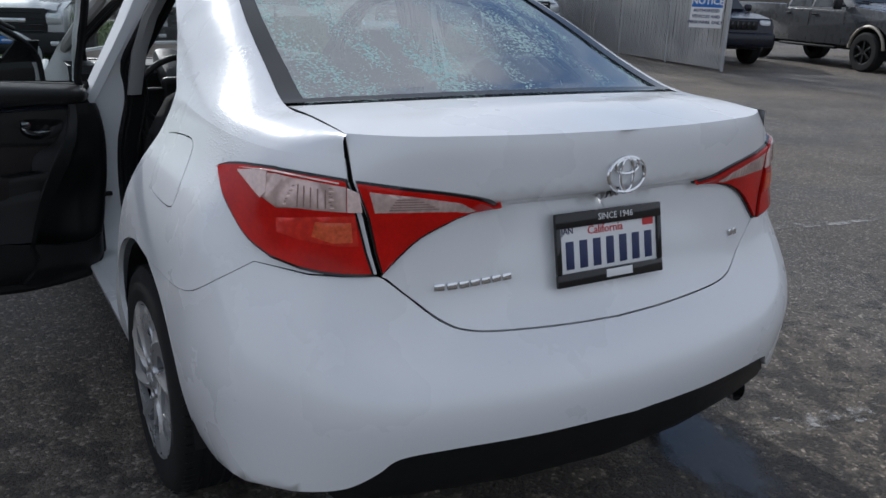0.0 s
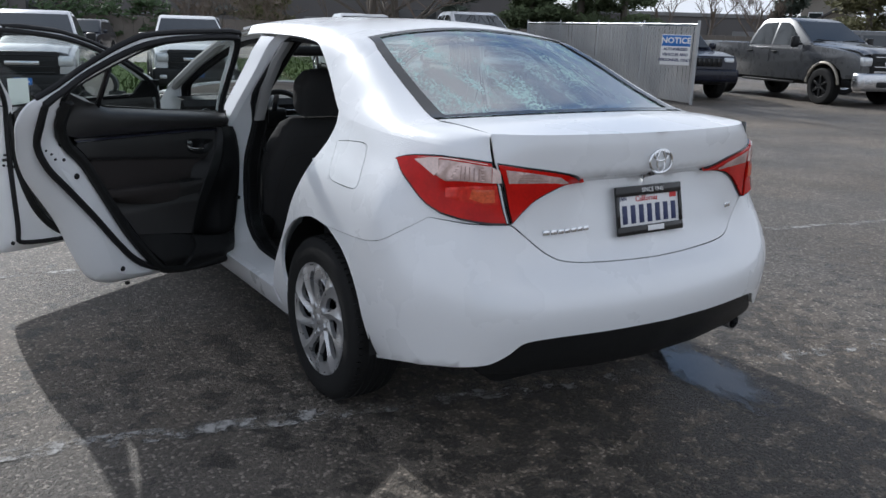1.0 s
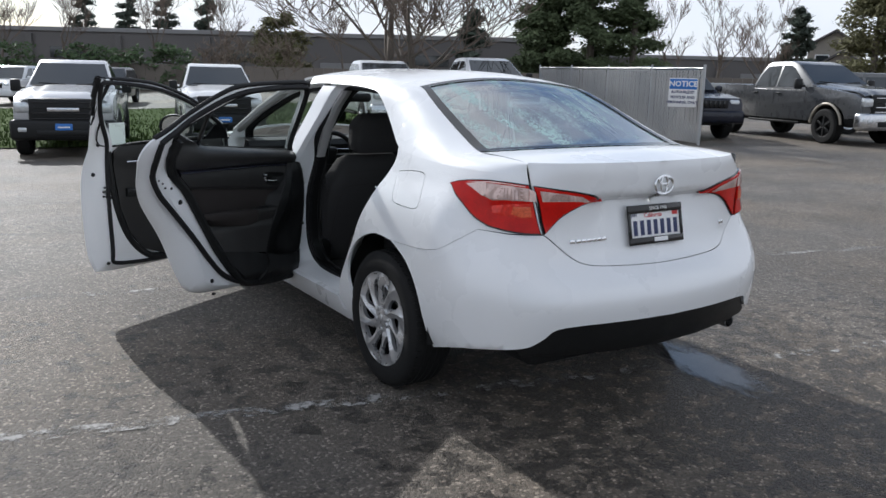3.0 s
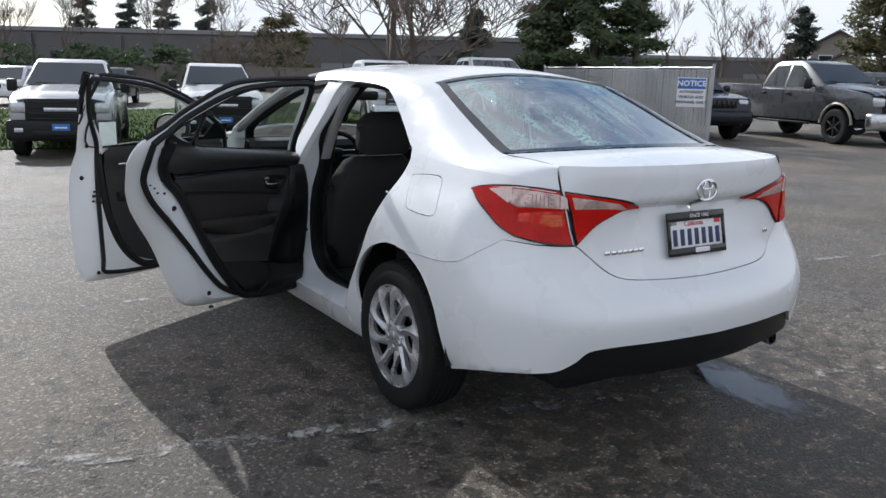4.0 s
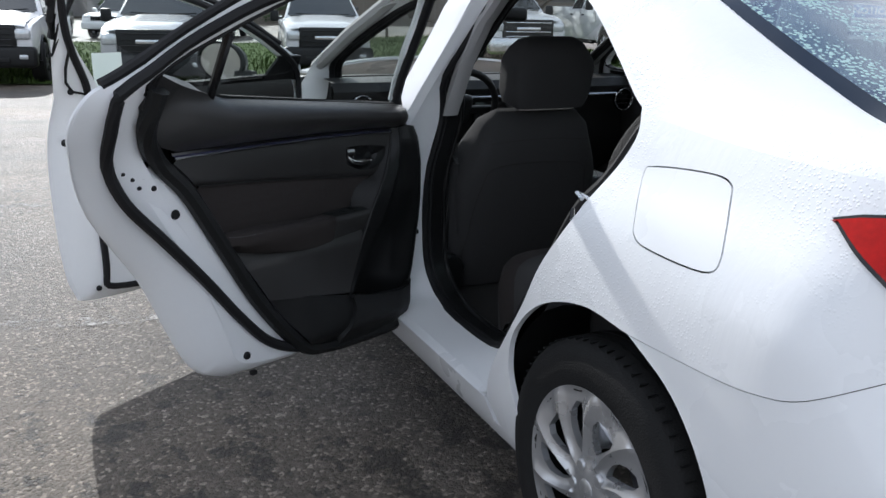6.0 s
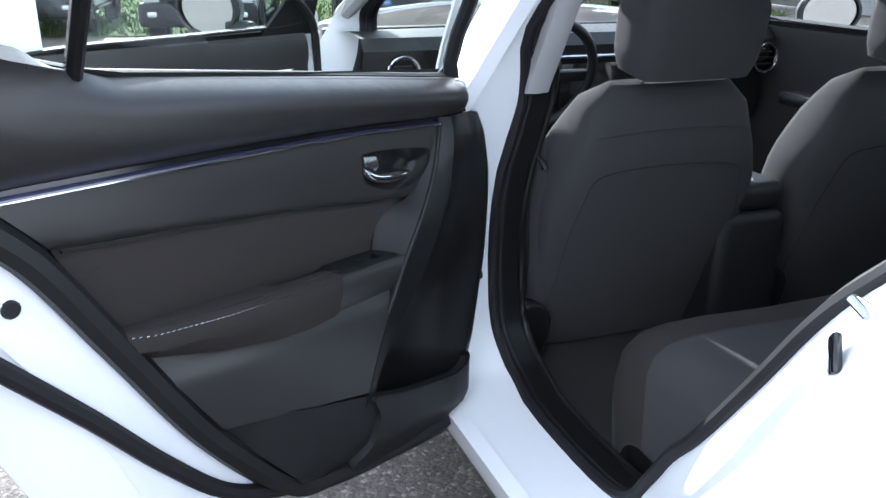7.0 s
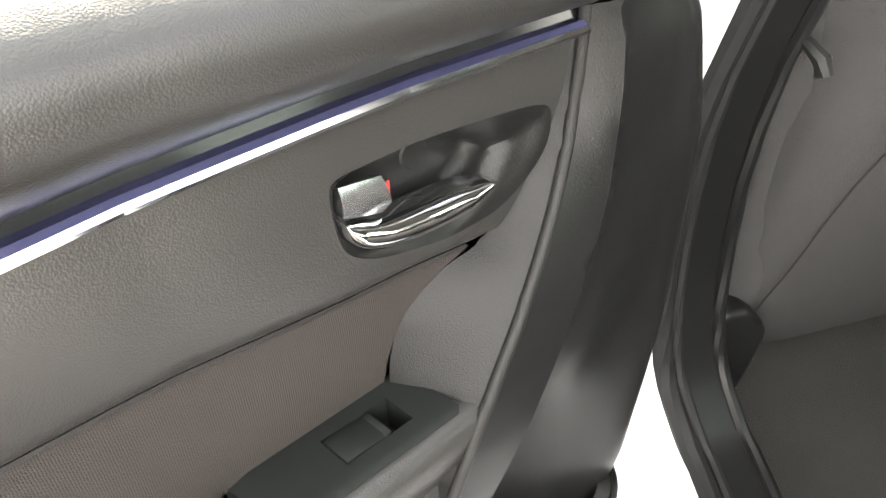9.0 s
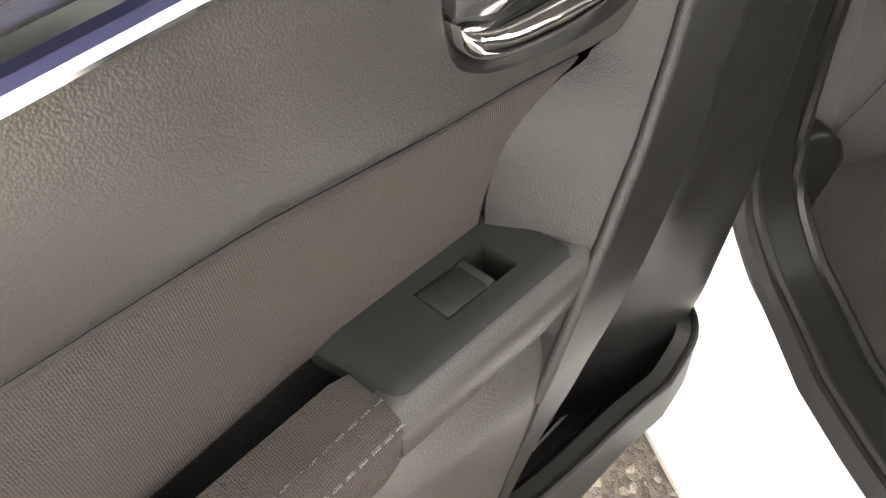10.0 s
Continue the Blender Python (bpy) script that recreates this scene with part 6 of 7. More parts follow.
def asphalt_material():
    m = bpy.data.materials.new("asphalt")
    m.use_nodes = True
    n, l = m.node_tree.nodes, m.node_tree.links
    p = n["Principled BSDF"]
    co = n.new("ShaderNodeTexCoord")

    def noise_at(scale, detail, rough=0.6):
        t = n.new("ShaderNodeTexNoise")
        t.inputs["Scale"].default_value, t.inputs["Detail"].default_value, t.inputs["Roughness"].default_value = scale, detail, rough
        l.new(co.outputs["Object"], t.inputs["Vector"])
        return t.outputs["Fac"]

    def ramp(src, lo, hi, a, b):
        r = n.new("ShaderNodeMapRange")
        r.inputs["From Min"].default_value, r.inputs["From Max"].default_value = lo, hi
        r.inputs["To Min"].default_value, r.inputs["To Max"].default_value = a, b
        l.new(src, r.inputs["Value"])
        return r.outputs[0]

    def math_node(op, a, b):
        r = n.new("ShaderNodeMath")
        r.operation = op
        for i, v in enumerate((a, b)):
            if isinstance(v, float):
                r.inputs[i].default_value = v
            else:
                l.new(v, r.inputs[i])
        return r.outputs[0]

    stones = n.new("ShaderNodeTexVoronoi")
    stones.inputs["Scale"].default_value = 90
    l.new(co.outputs["Object"], stones.inputs["Vector"])
    sep = n.new("ShaderNodeSeparateColor")
    l.new(stones.outputs["Color"], sep.inputs[0])
    stone = math_node('ADD', ramp(sep.outputs[0], 0.0, 1.0, 0.66, 1.18), ramp(sep.outputs[1], 0.82, 1.0, 0.0, 1.7))
    grain = ramp(noise_at(260, 3), 0.3, 0.7, 0.8, 1.2)
    broad = ramp(noise_at(0.7, 6), 0.3, 0.7, 0.72, 1.28)
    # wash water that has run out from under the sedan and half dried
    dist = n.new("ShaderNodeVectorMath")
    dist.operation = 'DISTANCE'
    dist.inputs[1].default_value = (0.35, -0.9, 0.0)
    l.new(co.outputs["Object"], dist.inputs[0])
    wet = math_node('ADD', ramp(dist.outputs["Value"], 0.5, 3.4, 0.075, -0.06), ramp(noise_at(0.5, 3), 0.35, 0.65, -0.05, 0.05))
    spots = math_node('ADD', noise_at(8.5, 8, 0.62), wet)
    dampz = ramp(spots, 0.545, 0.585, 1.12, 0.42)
    # slightly darker overall within 3.2 m of that point
    near_tone = ramp(dist.outputs["Value"], 1.0, 3.2, 0.96, 1.0)
    val = math_node('MULTIPLY', math_node('MULTIPLY', math_node('MULTIPLY', stone, near_tone), grain), math_node('MULTIPLY', broad, dampz))
    mixc = n.new("ShaderNodeMix")
    mixc.data_type = 'RGBA'
    mixc.blend_type = 'MULTIPLY'
    mixc.inputs[0].default_value = 1.0
    tone = n.new("ShaderNodeMix")
    tone.data_type = 'RGBA'
    tone.inputs[6].default_value, tone.inputs[7].default_value = (0.134, 0.121, 0.106, 1), (0.162, 0.134, 0.104, 1)
    l.new(ramp(noise_at(0.22, 4), 0.42, 0.60, 0.0, 1.0), tone.inputs[0])
    l.new(tone.outputs[2], mixc.inputs[6])
    l.new(val, mixc.inputs[7])
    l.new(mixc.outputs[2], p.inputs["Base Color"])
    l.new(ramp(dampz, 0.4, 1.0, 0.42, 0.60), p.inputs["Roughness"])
    p.inputs["Specular IOR Level"].default_value = 0.35
    b = n.new("ShaderNodeBump")
    b.inputs["Strength"].default_value, b.inputs["Distance"].default_value = 1.0, 0.013
    l.new(math_node('ADD', math_node('MULTIPLY', stones.outputs["Distance"], -1.0), noise_at(320, 3)), b.inputs["Height"])
    l.new(b.outputs["Normal"], p.inputs["Normal"])
    return m


ASPHALT = asphalt_material()
xs = np.concatenate((np.linspace(-400, -30, 12), np.linspace(-25, 45, 57), np.linspace(60, 600, 14)))
ys = np.concatenate((np.linspace(-300, -20, 10), np.linspace(-15, 60, 61), np.linspace(80, 900, 16)))
V = [(x, y, ground_z(x, y)) for x in xs for y in ys]
F = [(i * len(ys) + j, (i + 1) * len(ys) + j, (i + 1) * len(ys) + j + 1, i * len(ys) + j + 1) for i in range(len(xs) - 1) for j in range(len(ys) - 1)]
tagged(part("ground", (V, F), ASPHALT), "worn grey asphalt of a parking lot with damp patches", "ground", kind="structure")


def worn_material(name, base, keep):
    """Old paint that has flaked: what is left of it by noise, the rest clear."""
    m = surface(name, base, 0.8, vary=0.25, scale=9, bump=0.5, bscale=200)
    n, l = m.node_tree.nodes, m.node_tree.links
    co = n.new("ShaderNodeTexCoord")
    t = n.new("ShaderNodeTexNoise")
    t.inputs["Scale"].default_value, t.inputs["Detail"].default_value, t.inputs["Roughness"].default_value = 9, 9, 0.75
    l.new(co.outputs["Object"], t.inputs["Vector"])
    r = n.new("ShaderNodeMapRange")
    r.inputs["From Min"].default_value, r.inputs["From Max"].default_value = keep, keep + 0.12
    l.new(t.outputs["Fac"], r.inputs["Value"])
    l.new(r.outputs[0], n["Principled BSDF"].inputs["Alpha"])
    return m


STALL = worn_material("worn_white_line", (0.30, 0.29, 0.275), 0.49)


def stall_line(x0, y0, x1, y1, w=0.10):
    a, b = Vector((x0, y0, 0)), Vector((x1, y1, 0))
    d = (b - a).normalized()
    s = Vector((-d.y, d.x, 0)) * w / 2
    k = 24
    V = []
    for i in range(k + 1):
        p = a.lerp(b, i / k)
        for e in (-1, 1):
            q = p + s * (e + 0.12 * noise.noise(Vector((p.x * 3, e, y0))))
            V.append((q.x, q.y, ground_z(q.x, q.y) + 0.004))
    F = [(2 * i, 2 * i + 2, 2 * i + 3, 2 * i + 1) for i in range(k)]
    return tagged(part("stall_line", (V, F), STALL), "faded white parking stall line on asphalt", "line", "stall lines", "structure")


for c in (-2.6, -0.38, 1.82, 4.02, 6.2, 8.4):
    stall_line(-3.9, c + 3.9 * 0.236, 5.2, c - 5.2 * 0.236)

# shallow puddle left by the wash water, thinning out to its rim
def puddle_material():
    m = bpy.data.materials.new("standing_water")
    m.use_nodes = True
    n, l = m.node_tree.nodes, m.node_tree.links
    p = n["Principled BSDF"]
    p.inputs["Base Color"].default_value = (0.05, 0.05, 0.052, 1)
    p.inputs["Roughness"].default_value = 0.10
    co, far, nz, add, fade = n.new("ShaderNodeTexCoord"), n.new("ShaderNodeVectorMath"), n.new("ShaderNodeTexNoise"), n.new("ShaderNodeMath"), n.new("ShaderNodeMapRange")
    far.operation, add.operation = 'LENGTH', 'MULTIPLY_ADD'
    nz.inputs["Scale"].default_value, nz.inputs["Detail"].default_value, nz.inputs["Roughness"].default_value = 3.2, 8, 0.65
    l.new(co.outputs["Object"], far.inputs[0])
    l.new(co.outputs["Object"], nz.inputs["Vector"])
    l.new(nz.outputs["Fac"], add.inputs[0])
    add.inputs[1].default_value = 1.5
    l.new(far.outputs["Value"], add.inputs[2])
    fade.inputs["From Min"].default_value, fade.inputs["From Max"].default_value = 1.20, 1.62
    fade.inputs["To Min"].default_value, fade.inputs["To Max"].default_value = 0.92, 0.0
    l.new(add.outputs[0], fade.inputs["Value"])
    l.new(fade.outputs[0], p.inputs["Alpha"])
    return m


pud = [(math.cos(q), math.sin(q)) for q in np.linspace(0, 2 * math.pi, 40, endpoint=False)]
puddle = part("puddle", fill(pud, lambda x, y: (Vector((x, y, 0)), Vector((0, 0, 1))), 0.2, 0.0), puddle_material())
puddle.matrix_world = pose(0.68, -0.58, 0.005, 0, 0, 78) @ Matrix.Diagonal((0.50, 0.20, 1, 1))
tagged(puddle, "shallow puddle of wash water on the asphalt", "puddle")


# ---- parked vehicles ----
def solid(profile, wfn, bevel=0.03, seg=2):
    """A body from a side outline (y, z); wfn(z, y) is its half width."""
    bm = bmesh.new()
    L = [bm.verts.new((-wfn(z, y), y, z)) for y, z in profile]
    R = [bm.verts.new((wfn(z, y), y, z)) for y, z in profile]
    k = len(profile)
    bm.faces.new(L)
    bm.faces.new(R[::-1])
    for i in range(k):
        bm.faces.new((L[i], R[i], R[(i + 1) % k], L[(i + 1) % k]))
    bmesh.ops.recalc_face_normals(bm, faces=bm.faces[:])
    side = [e for e in bm.edges if (e.verts[0].co.x > 0) == (e.verts[1].co.x > 0)]
    bmesh.ops.bevel(bm, geom=side, offset=bevel, segments=seg, profile=0.6, affect='EDGES')
    return of_bm(bm)


def side_panel(poly, wfn, out, d=0.012):
    """A pane set into both flanks; returns left and right geometry."""
    res = []
    for s in (-1, 1):
        V = [(s * (wfn(z, y) + out), y, z) for y, z in poly] + [(s * (wfn(z, y) + out - d), y, z) for y, z in poly]
        k = len(poly)
        F = [tuple(range(k)) if s < 0 else tuple(range(k))[::-1]] + [(i, (i + 1) % k, k + (i + 1) % k, k + i) if s > 0 else (i, k + i, k + (i + 1) % k, (i + 1) % k) for i in range(k)]
        res.append((V, F))
    return res


CARGLASS = surface("tinted_glass", (0.026, 0.031, 0.033), 0.05, vary=0.4, scale=2, spec=0.9)
HEADLAMP = surface("headlamp", (0.55, 0.57, 0.58), 0.12, metal=0.4, vary=0.4, scale=25, coat=1)
BLUEPLATE = surface("blue_plate", (0.03, 0.16, 0.50), 0.4, vary=0.1)


def road_wheel(parent, x, y, r, w, rim_mat):
    wh = new("wheel")
    wh.parent = parent
    wh.matrix_local = pose(x, y, r, 0, 0, 0 if x < 0 else 180)
    part("tyre", lathe([(r * 0.62, -w / 2), (r * 0.72, -w * 0.52), (r * 0.92, -w * 0.5), (r, -w * 0.38), (r, w * 0.38), (r * 0.92, w * 0.5), (r * 0.6, w * 0.5)], 32), TYRE, wh)
    sp = [block(0.03, r * 0.13, r * 0.55, (-w * 0.42, 0, r * 0.31), 0.008, 1, m=pose(0, 0, 0, 60 * k, 0, 0)) for k in range(6)]
    part("rim", join(lathe([(r * 0.62, -w * 0.46), (r * 0.58, -w * 0.44), (r * 0.55, -w * 0.2), (0, -w * 0.2)], 32), lathe([(0, -w * 0.46), (r * 0.14, -w * 0.45), (r * 0.16, -w * 0.3)], 16), *sp), rim_mat, wh)


def pickup(m, paint, low_paint, label, grille_mat, bar_mat, rim_mat, plate_mat=None):
    """A crew-cab pickup, nose towards +y, standing on z = 0."""
    t = empty("pickup_truck", m, label, "pickup truck", "parked pickup trucks")
    lw = lambda z, y: 0.96 - 0.05 * max(0, z - 0.9) - 0.06 * ease((y - 2.3) / 0.6) - 0.03 * ease((0.65 - z) / 0.3)
    body = [(-2.85, 0.62), (-2.88, 1.05), (-2.84, 1.33), (-0.95, 1.33), (-0.90, 1.24), (0.95, 1.24), (1.18, 1.33), (2.0, 1.27), (2.62, 1.18), (2.80, 1.09), (2.86, 0.80), (2.80, 0.62),
            (2.42, 0.60), (2.33, 0.78), (2.10, 0.92), (1.82, 0.95), (1.55, 0.90), (1.36, 0.74), (1.30, 0.50), (-1.28, 0.50), (-1.34, 0.74), (-1.52, 0.90), (-1.80, 0.95), (-2.08, 0.90), (-2.28, 0.74), (-2.34, 0.60)]
    part("body", solid(body, lw, 0.045), paint, t)
    cw = lambda z, y: 0.93 - 0.36 * max(0, z - 1.20)
    cab = [(-0.98, 1.20), (-0.88, 1.55), (-0.72, 1.86), (-0.55, 1.92), (0.20, 1.935), (0.42, 1.88), (1.24, 1.36), (1.25, 1.18)]
    part("cab", solid(cab, cw, 0.05), paint, t)
    for poly in ([(-0.86, 1.28), (-0.76, 1.62), (-0.62, 1.80), (-0.12, 1.83), (-0.10, 1.29)], [(-0.03, 1.29), (-0.05, 1.83), (0.24, 1.82), (0.42, 1.74), (1.00, 1.31)]):
        for g in side_panel(poly, cw, 0.006):
            part("side_window", g, CARGLASS, t, smooth=False)
    wsv = [(-0.80, 1.165, 1.40), (0.80, 1.165, 1.40), (0.65, 0.475, 1.845), (-0.65, 0.475, 1.845)]
    off = Vector((0, 0.62, 0.78)) * 0.016
    wsg = [tuple(Vector(v) + off) for v in wsv] + wsv
    part("windscreen", (wsg, [(0, 1, 2, 3), (4, 5, 1, 0), (5, 6, 2, 1), (6, 7, 3, 2), (7, 4, 0, 3)]), CARGLASS, t, smooth=False)
    part("rear_glass", block(1.3, 0.02, 0.36, (0, -0.87, 1.58), 0.01, m=None), CARGLASS, t)
    def hood(u, v):
        e = abs(2 * v - 1)
        rise = 0.035 * ease((0.62 - e) / 0.12) - 0.05 * ease((e - 0.82) / 0.18)
        y = 1.14 + 1.66 * u
        return Vector(((2 * v - 1) * (0.86 - 0.07 * u), y, 1.385 - 0.135 * u - 0.085 * max(0, (u - 0.8) / 0.2) ** 2 + rise * (1 - 0.5 * u)))

    part("bonnet", thick(flipped(grid(hood, 14, 22)), -0.02), paint, t, "sculpted bonnet with a raised centre")
    part("cowl", block(1.52, 0.10, 0.05, (0, 1.16, 1.375), 0.015), BLACK, t)
    for k in (-1, 1):
        part("wiper", tube([(k * 0.10, 1.19, 1.415), (k * 0.36, 1.16, 1.43), (k * 0.62, 1.13, 1.445)], 0.010, 5), BLACK, t)
    part("grille", block(1.26, 0.10, 0.46, (0, 2.845, 0.95), 0.05, 3), grille_mat, t, "wide front grille")
    for k in range(4):
        part("grille_bar", block(1.10, 0.03, 0.022, (0, 2.895, 0.79 + 0.105 * k), 0.006), bar_mat if k != 2 else grille_mat, t)
    part("name_bar", block(0.58, 0.02, 0.075, (0, 2.908, 0.965), 0.008), SATIN, t, "plain silver name bar")
    for s in (-1, 1):
        part("headlamp", block(0.28, 0.18, 0.20, (s * 0.74, 2.815, 1.0), 0.05, 3), HEADLAMP, t)
        part("fog_lamp", block(0.16, 0.06, 0.09, (s * 0.74, 2.96, 0.58), 0.02, 2), HEADLAMP, t)
        part("wing_mirror", block(0.20, 0.10, 0.26, (s * 1.10, 0.98, 1.38), 0.04, 2), BLACK, t)
        part("mirror_arm", block(0.14, 0.05, 0.05, (s * 0.97, 0.99, 1.33), 0.01), BLACK, t)
        part("door_handle", block(0.03, 0.18, 0.04, (s * 0.955, 0.12, 1.13), 0.01), BLACK, t)
        part("door_handle", block(0.03, 0.18, 0.04, (s * 0.955, -0.78, 1.13), 0.01), BLACK, t)
        part("door_gap", block(0.004, 0.012, 0.66, (s * 0.952, -0.06, 0.88)), GLOSS, t)
        part("door_gap", block(0.004, 0.012, 0.66, (s * 0.952, 1.08, 0.88)), GLOSS, t)
        part("side_step", block(0.10, 1.9, 0.06, (s * 0.93, 0.0, 0.44), 0.02), BLACK, t)
        part("tail_lamp", block(0.06, 0.10, 0.34, (s * 0.90, -2.85, 1.05), 0.02), RED, t)
        for yy in (1.83, -1.81):
            road_wheel(t, s * 0.86, yy, 0.405, 0.28, rim_mat)
            arch = [(s * 0.945, yy + 0.50 * math.cos(q), 0.42 + 0.52 * math.sin(q)) for q in np.linspace(0.1, math.pi - 0.1, 15)]
            part("arch_flare", tube(arch, 0.035, 6), low_paint, t)
    part("front_bumper", block(1.94, 0.28, 0.40, (0, 2.84, 0.57), 0.08, 3), SATIN if bar_mat is CHROME else low_paint, t)
    part("bumper_intake", block(1.0, 0.04, 0.12, (0, 2.985, 0.52), 0.02), BLACK, t)
    part("rear_bumper", block(1.80, 0.20, 0.20, (0, -2.90, 0.60), 0.04), low_paint, t)
    part("chassis", block(1.5, 5.0, 0.18, (0, 0, 0.50), 0.03), BLACK, t)
    part("load_bed", block(1.55, 1.75, 0.02, (0, -1.9, 1.336), 0.005), BLACK, t)
    if plate_mat:
        part("front_plate", block(0.31, 0.015, 0.16, (0, 2.99, 0.62), 0.004), plate_mat, t, "blue dealer plate")
        part("plate_bar", block(0.22, 0.004, 0.03, (0, 2.999, 0.63)), WHITE, t)
    return t


TRUCKWHITE = surface("truck_white", (0.72, 0.73, 0.74), 0.25, vary=0.03, coat=0.6)
TRUCKBLACK = surface("truck_black", (0.012, 0.012, 0.014), 0.25, vary=0.2, coat=0.8)
TRUCKGREY = surface("truck_grey", (0.085, 0.088, 0.092), 0.28, metal=0.2, vary=0.08, coat=0.8)
TRUCKSILVER = surface("truck_silver", (0.50, 0.51, 0.53), 0.22, metal=0.4, vary=0.04, coat=0.7)
TAN = surface("truck_tan", (0.30, 0.27, 0.22), 0.35, metal=0.3, vary=0.08, coat=0.5)
SUVBLUE = surface("suv_navy", (0.008, 0.010, 0.020), 0.25, vary=0.2, coat=0.25, spec=0.3)


def stand(x, y, yaw, z=None):
    return pose(x, y, ground_z(x, y) if z is None else z, 0, 0, yaw)


def behind(x, y, yaw, d=2.9):
    """Centre of a vehicle whose nose is at x, y."""
    q = radians(yaw)
    return x + math.sin(q) * d, y - math.cos(q) * d


cx, cy = behind(-0.10, 14.55, 166)
pickup(stand(cx, cy, 166), TRUCKSILVER, BLACK, "silver pickup truck with a black bumper parked facing the sedan", BLACK, GLOSS, BLACK, BLUEPLATE)
cx, cy = behind(3.70, 16.4, 167)
pickup(stand(cx, cy, 167), TRUCKWHITE, BLACK, "white pickup truck with a black front bumper", BLACK, GLOSS, SATIN, BLUEPLATE)
cx, cy = behind(-2.95, 17.0, 172)
pickup(stand(cx, cy, 172), TRUCKWHITE, BLACK, "white pickup truck with a black lower front", BLACK, GLOSS, BLACK)
cx, cy = behind(8.55, 16.2, 166)
pickup(stand(cx, cy, 166), TRUCKWHITE, TRUCKWHITE, "white pickup truck half hidden behind the sedan roof", BLACK, CHROME, SATIN, BLUEPLATE)
cx, cy = behind(11.6, 15.2, 166)
pickup(stand(cx, cy, 166), TRUCKWHITE, TRUCKWHITE, "white pickup truck parked next to the slatted fence", BLACK, CHROME, SATIN)
pickup(stand(17.06, 10.18, 165, 0), TRUCKGREY, TAN, "dark grey pickup truck with tan lower body and raised tyres", BLACK, CHROME, BLACK)


def suv(m, paint, label, boxy=1.0):
    t = empty("parked_suv", m, label, "car", "parked cars")
    lw = lambda z, y: 0.91 - 0.05 * max(0, z - 0.8) - 0.05 * ease((y - 1.8) / 0.5)
    body = [(-2.25, 0.55), (-2.30, 0.95), (-2.22, 1.12), (0.95, 1.12), (1.60, 1.08), (2.18, 1.0), (2.28, 0.85), (2.28, 0.55), (1.85, 0.45), (1.78, 0.68), (1.42, 0.80), (1.08, 0.68), (1.0, 0.40), (-1.02, 0.40), (-1.10, 0.68), (-1.45, 0.80), (-1.80, 0.68), (-1.88, 0.48)]
    part("body", solid(body, lw, 0.05), paint, t)
    cw = lambda z, y: 0.87 - 0.30 * max(0, z - 1.1)
    cab = [(-2.22, 1.10), (-2.15, 1.45), (-1.95, 1.68), (-1.6, 1.72), (0.1, 1.72), (0.32, 1.66), (1.05, 1.12)]
    part("cab", solid(cab, cw, 0.06), paint, t)
    for poly in ([(-2.05, 1.18), (-1.90, 1.55), (-1.15, 1.60), (-1.12, 1.18)], [(-1.05, 1.18), (-1.06, 1.60), (-0.25, 1.61), (-0.23, 1.18)], [(-0.15, 1.18), (-0.17, 1.61), (0.16, 1.60), (0.80, 1.19)]):
        for g in side_panel(poly, cw, 0.006):
            part("side_window", g, CARGLASS, t, smooth=False)
    wsv = [(-0.78, 1.02, 1.16), (0.78, 1.02, 1.16), (0.64, 0.37, 1.645), (-0.64, 0.37, 1.645)]
    off = Vector((0, 0.6, 0.8)) * 0.016
    part("windscreen", ([tuple(Vector(v) + off) for v in wsv] + wsv, [(0, 1, 2, 3), (4, 5, 1, 0), (5, 6, 2, 1), (6, 7, 3, 2), (7, 4, 0, 3)]), CARGLASS, t, smooth=False)
    part("grille", block(0.95, 0.06, 0.20, (0, 2.27, 0.86), 0.03), BLACK, t)
    for k in range(7):
        part("grille_slot", block(0.06, 0.03, 0.16, (-0.36 + 0.12 * k, 2.30, 0.86), 0.015), GLOSS, t)
    for s in (-1, 1):
        part("headlamp", block(0.26, 0.10, 0.18, (s * 0.66, 2.22, 0.88), 0.05, 3), HEADLAMP, t)
        part("wing_mirror", block(0.18, 0.08, 0.16, (s * 1.0, 0.78, 1.20), 0.04), paint, t)
        for yy in (1.43, -1.45):
            road_wheel(t, s * 0.80, yy, 0.36, 0.24, SATIN)
    part("front_bumper", block(1.80, 0.22, 0.30, (0, 2.24, 0.56), 0.07, 3), paint, t)
    part("chassis", block(1.4, 4.0, 0.15, (0, 0, 0.42), 0.03), BLACK, t)
    return t


suv(stand(14.20, 12.25, 158, 0), SUVBLUE, "dark blue SUV with a slotted grille near the fence")
suv(stand(21.5, 10.5, -125, 0), TRUCKGREY, "grey SUV parked behind the grey pickup")
for k, (x, y, pm, lab) in enumerate(((-9, 38, TRUCKWHITE, "white car in the far row"), (-5.5, 39, TRUCKBLACK, "black car in the far row"), (-2.0, 40, TRUCKGREY, "grey car in the far row"), (1.5, 40, TRUCKWHITE, "white car parked far off"), (5.5, 39, SUVBLUE, "dark car parked far off"), (10, 36, TRUCKGREY, "grey car by the far fence"))):
    suv(stand(x, y, 150 + 8 * (k % 3)), pm, lab)


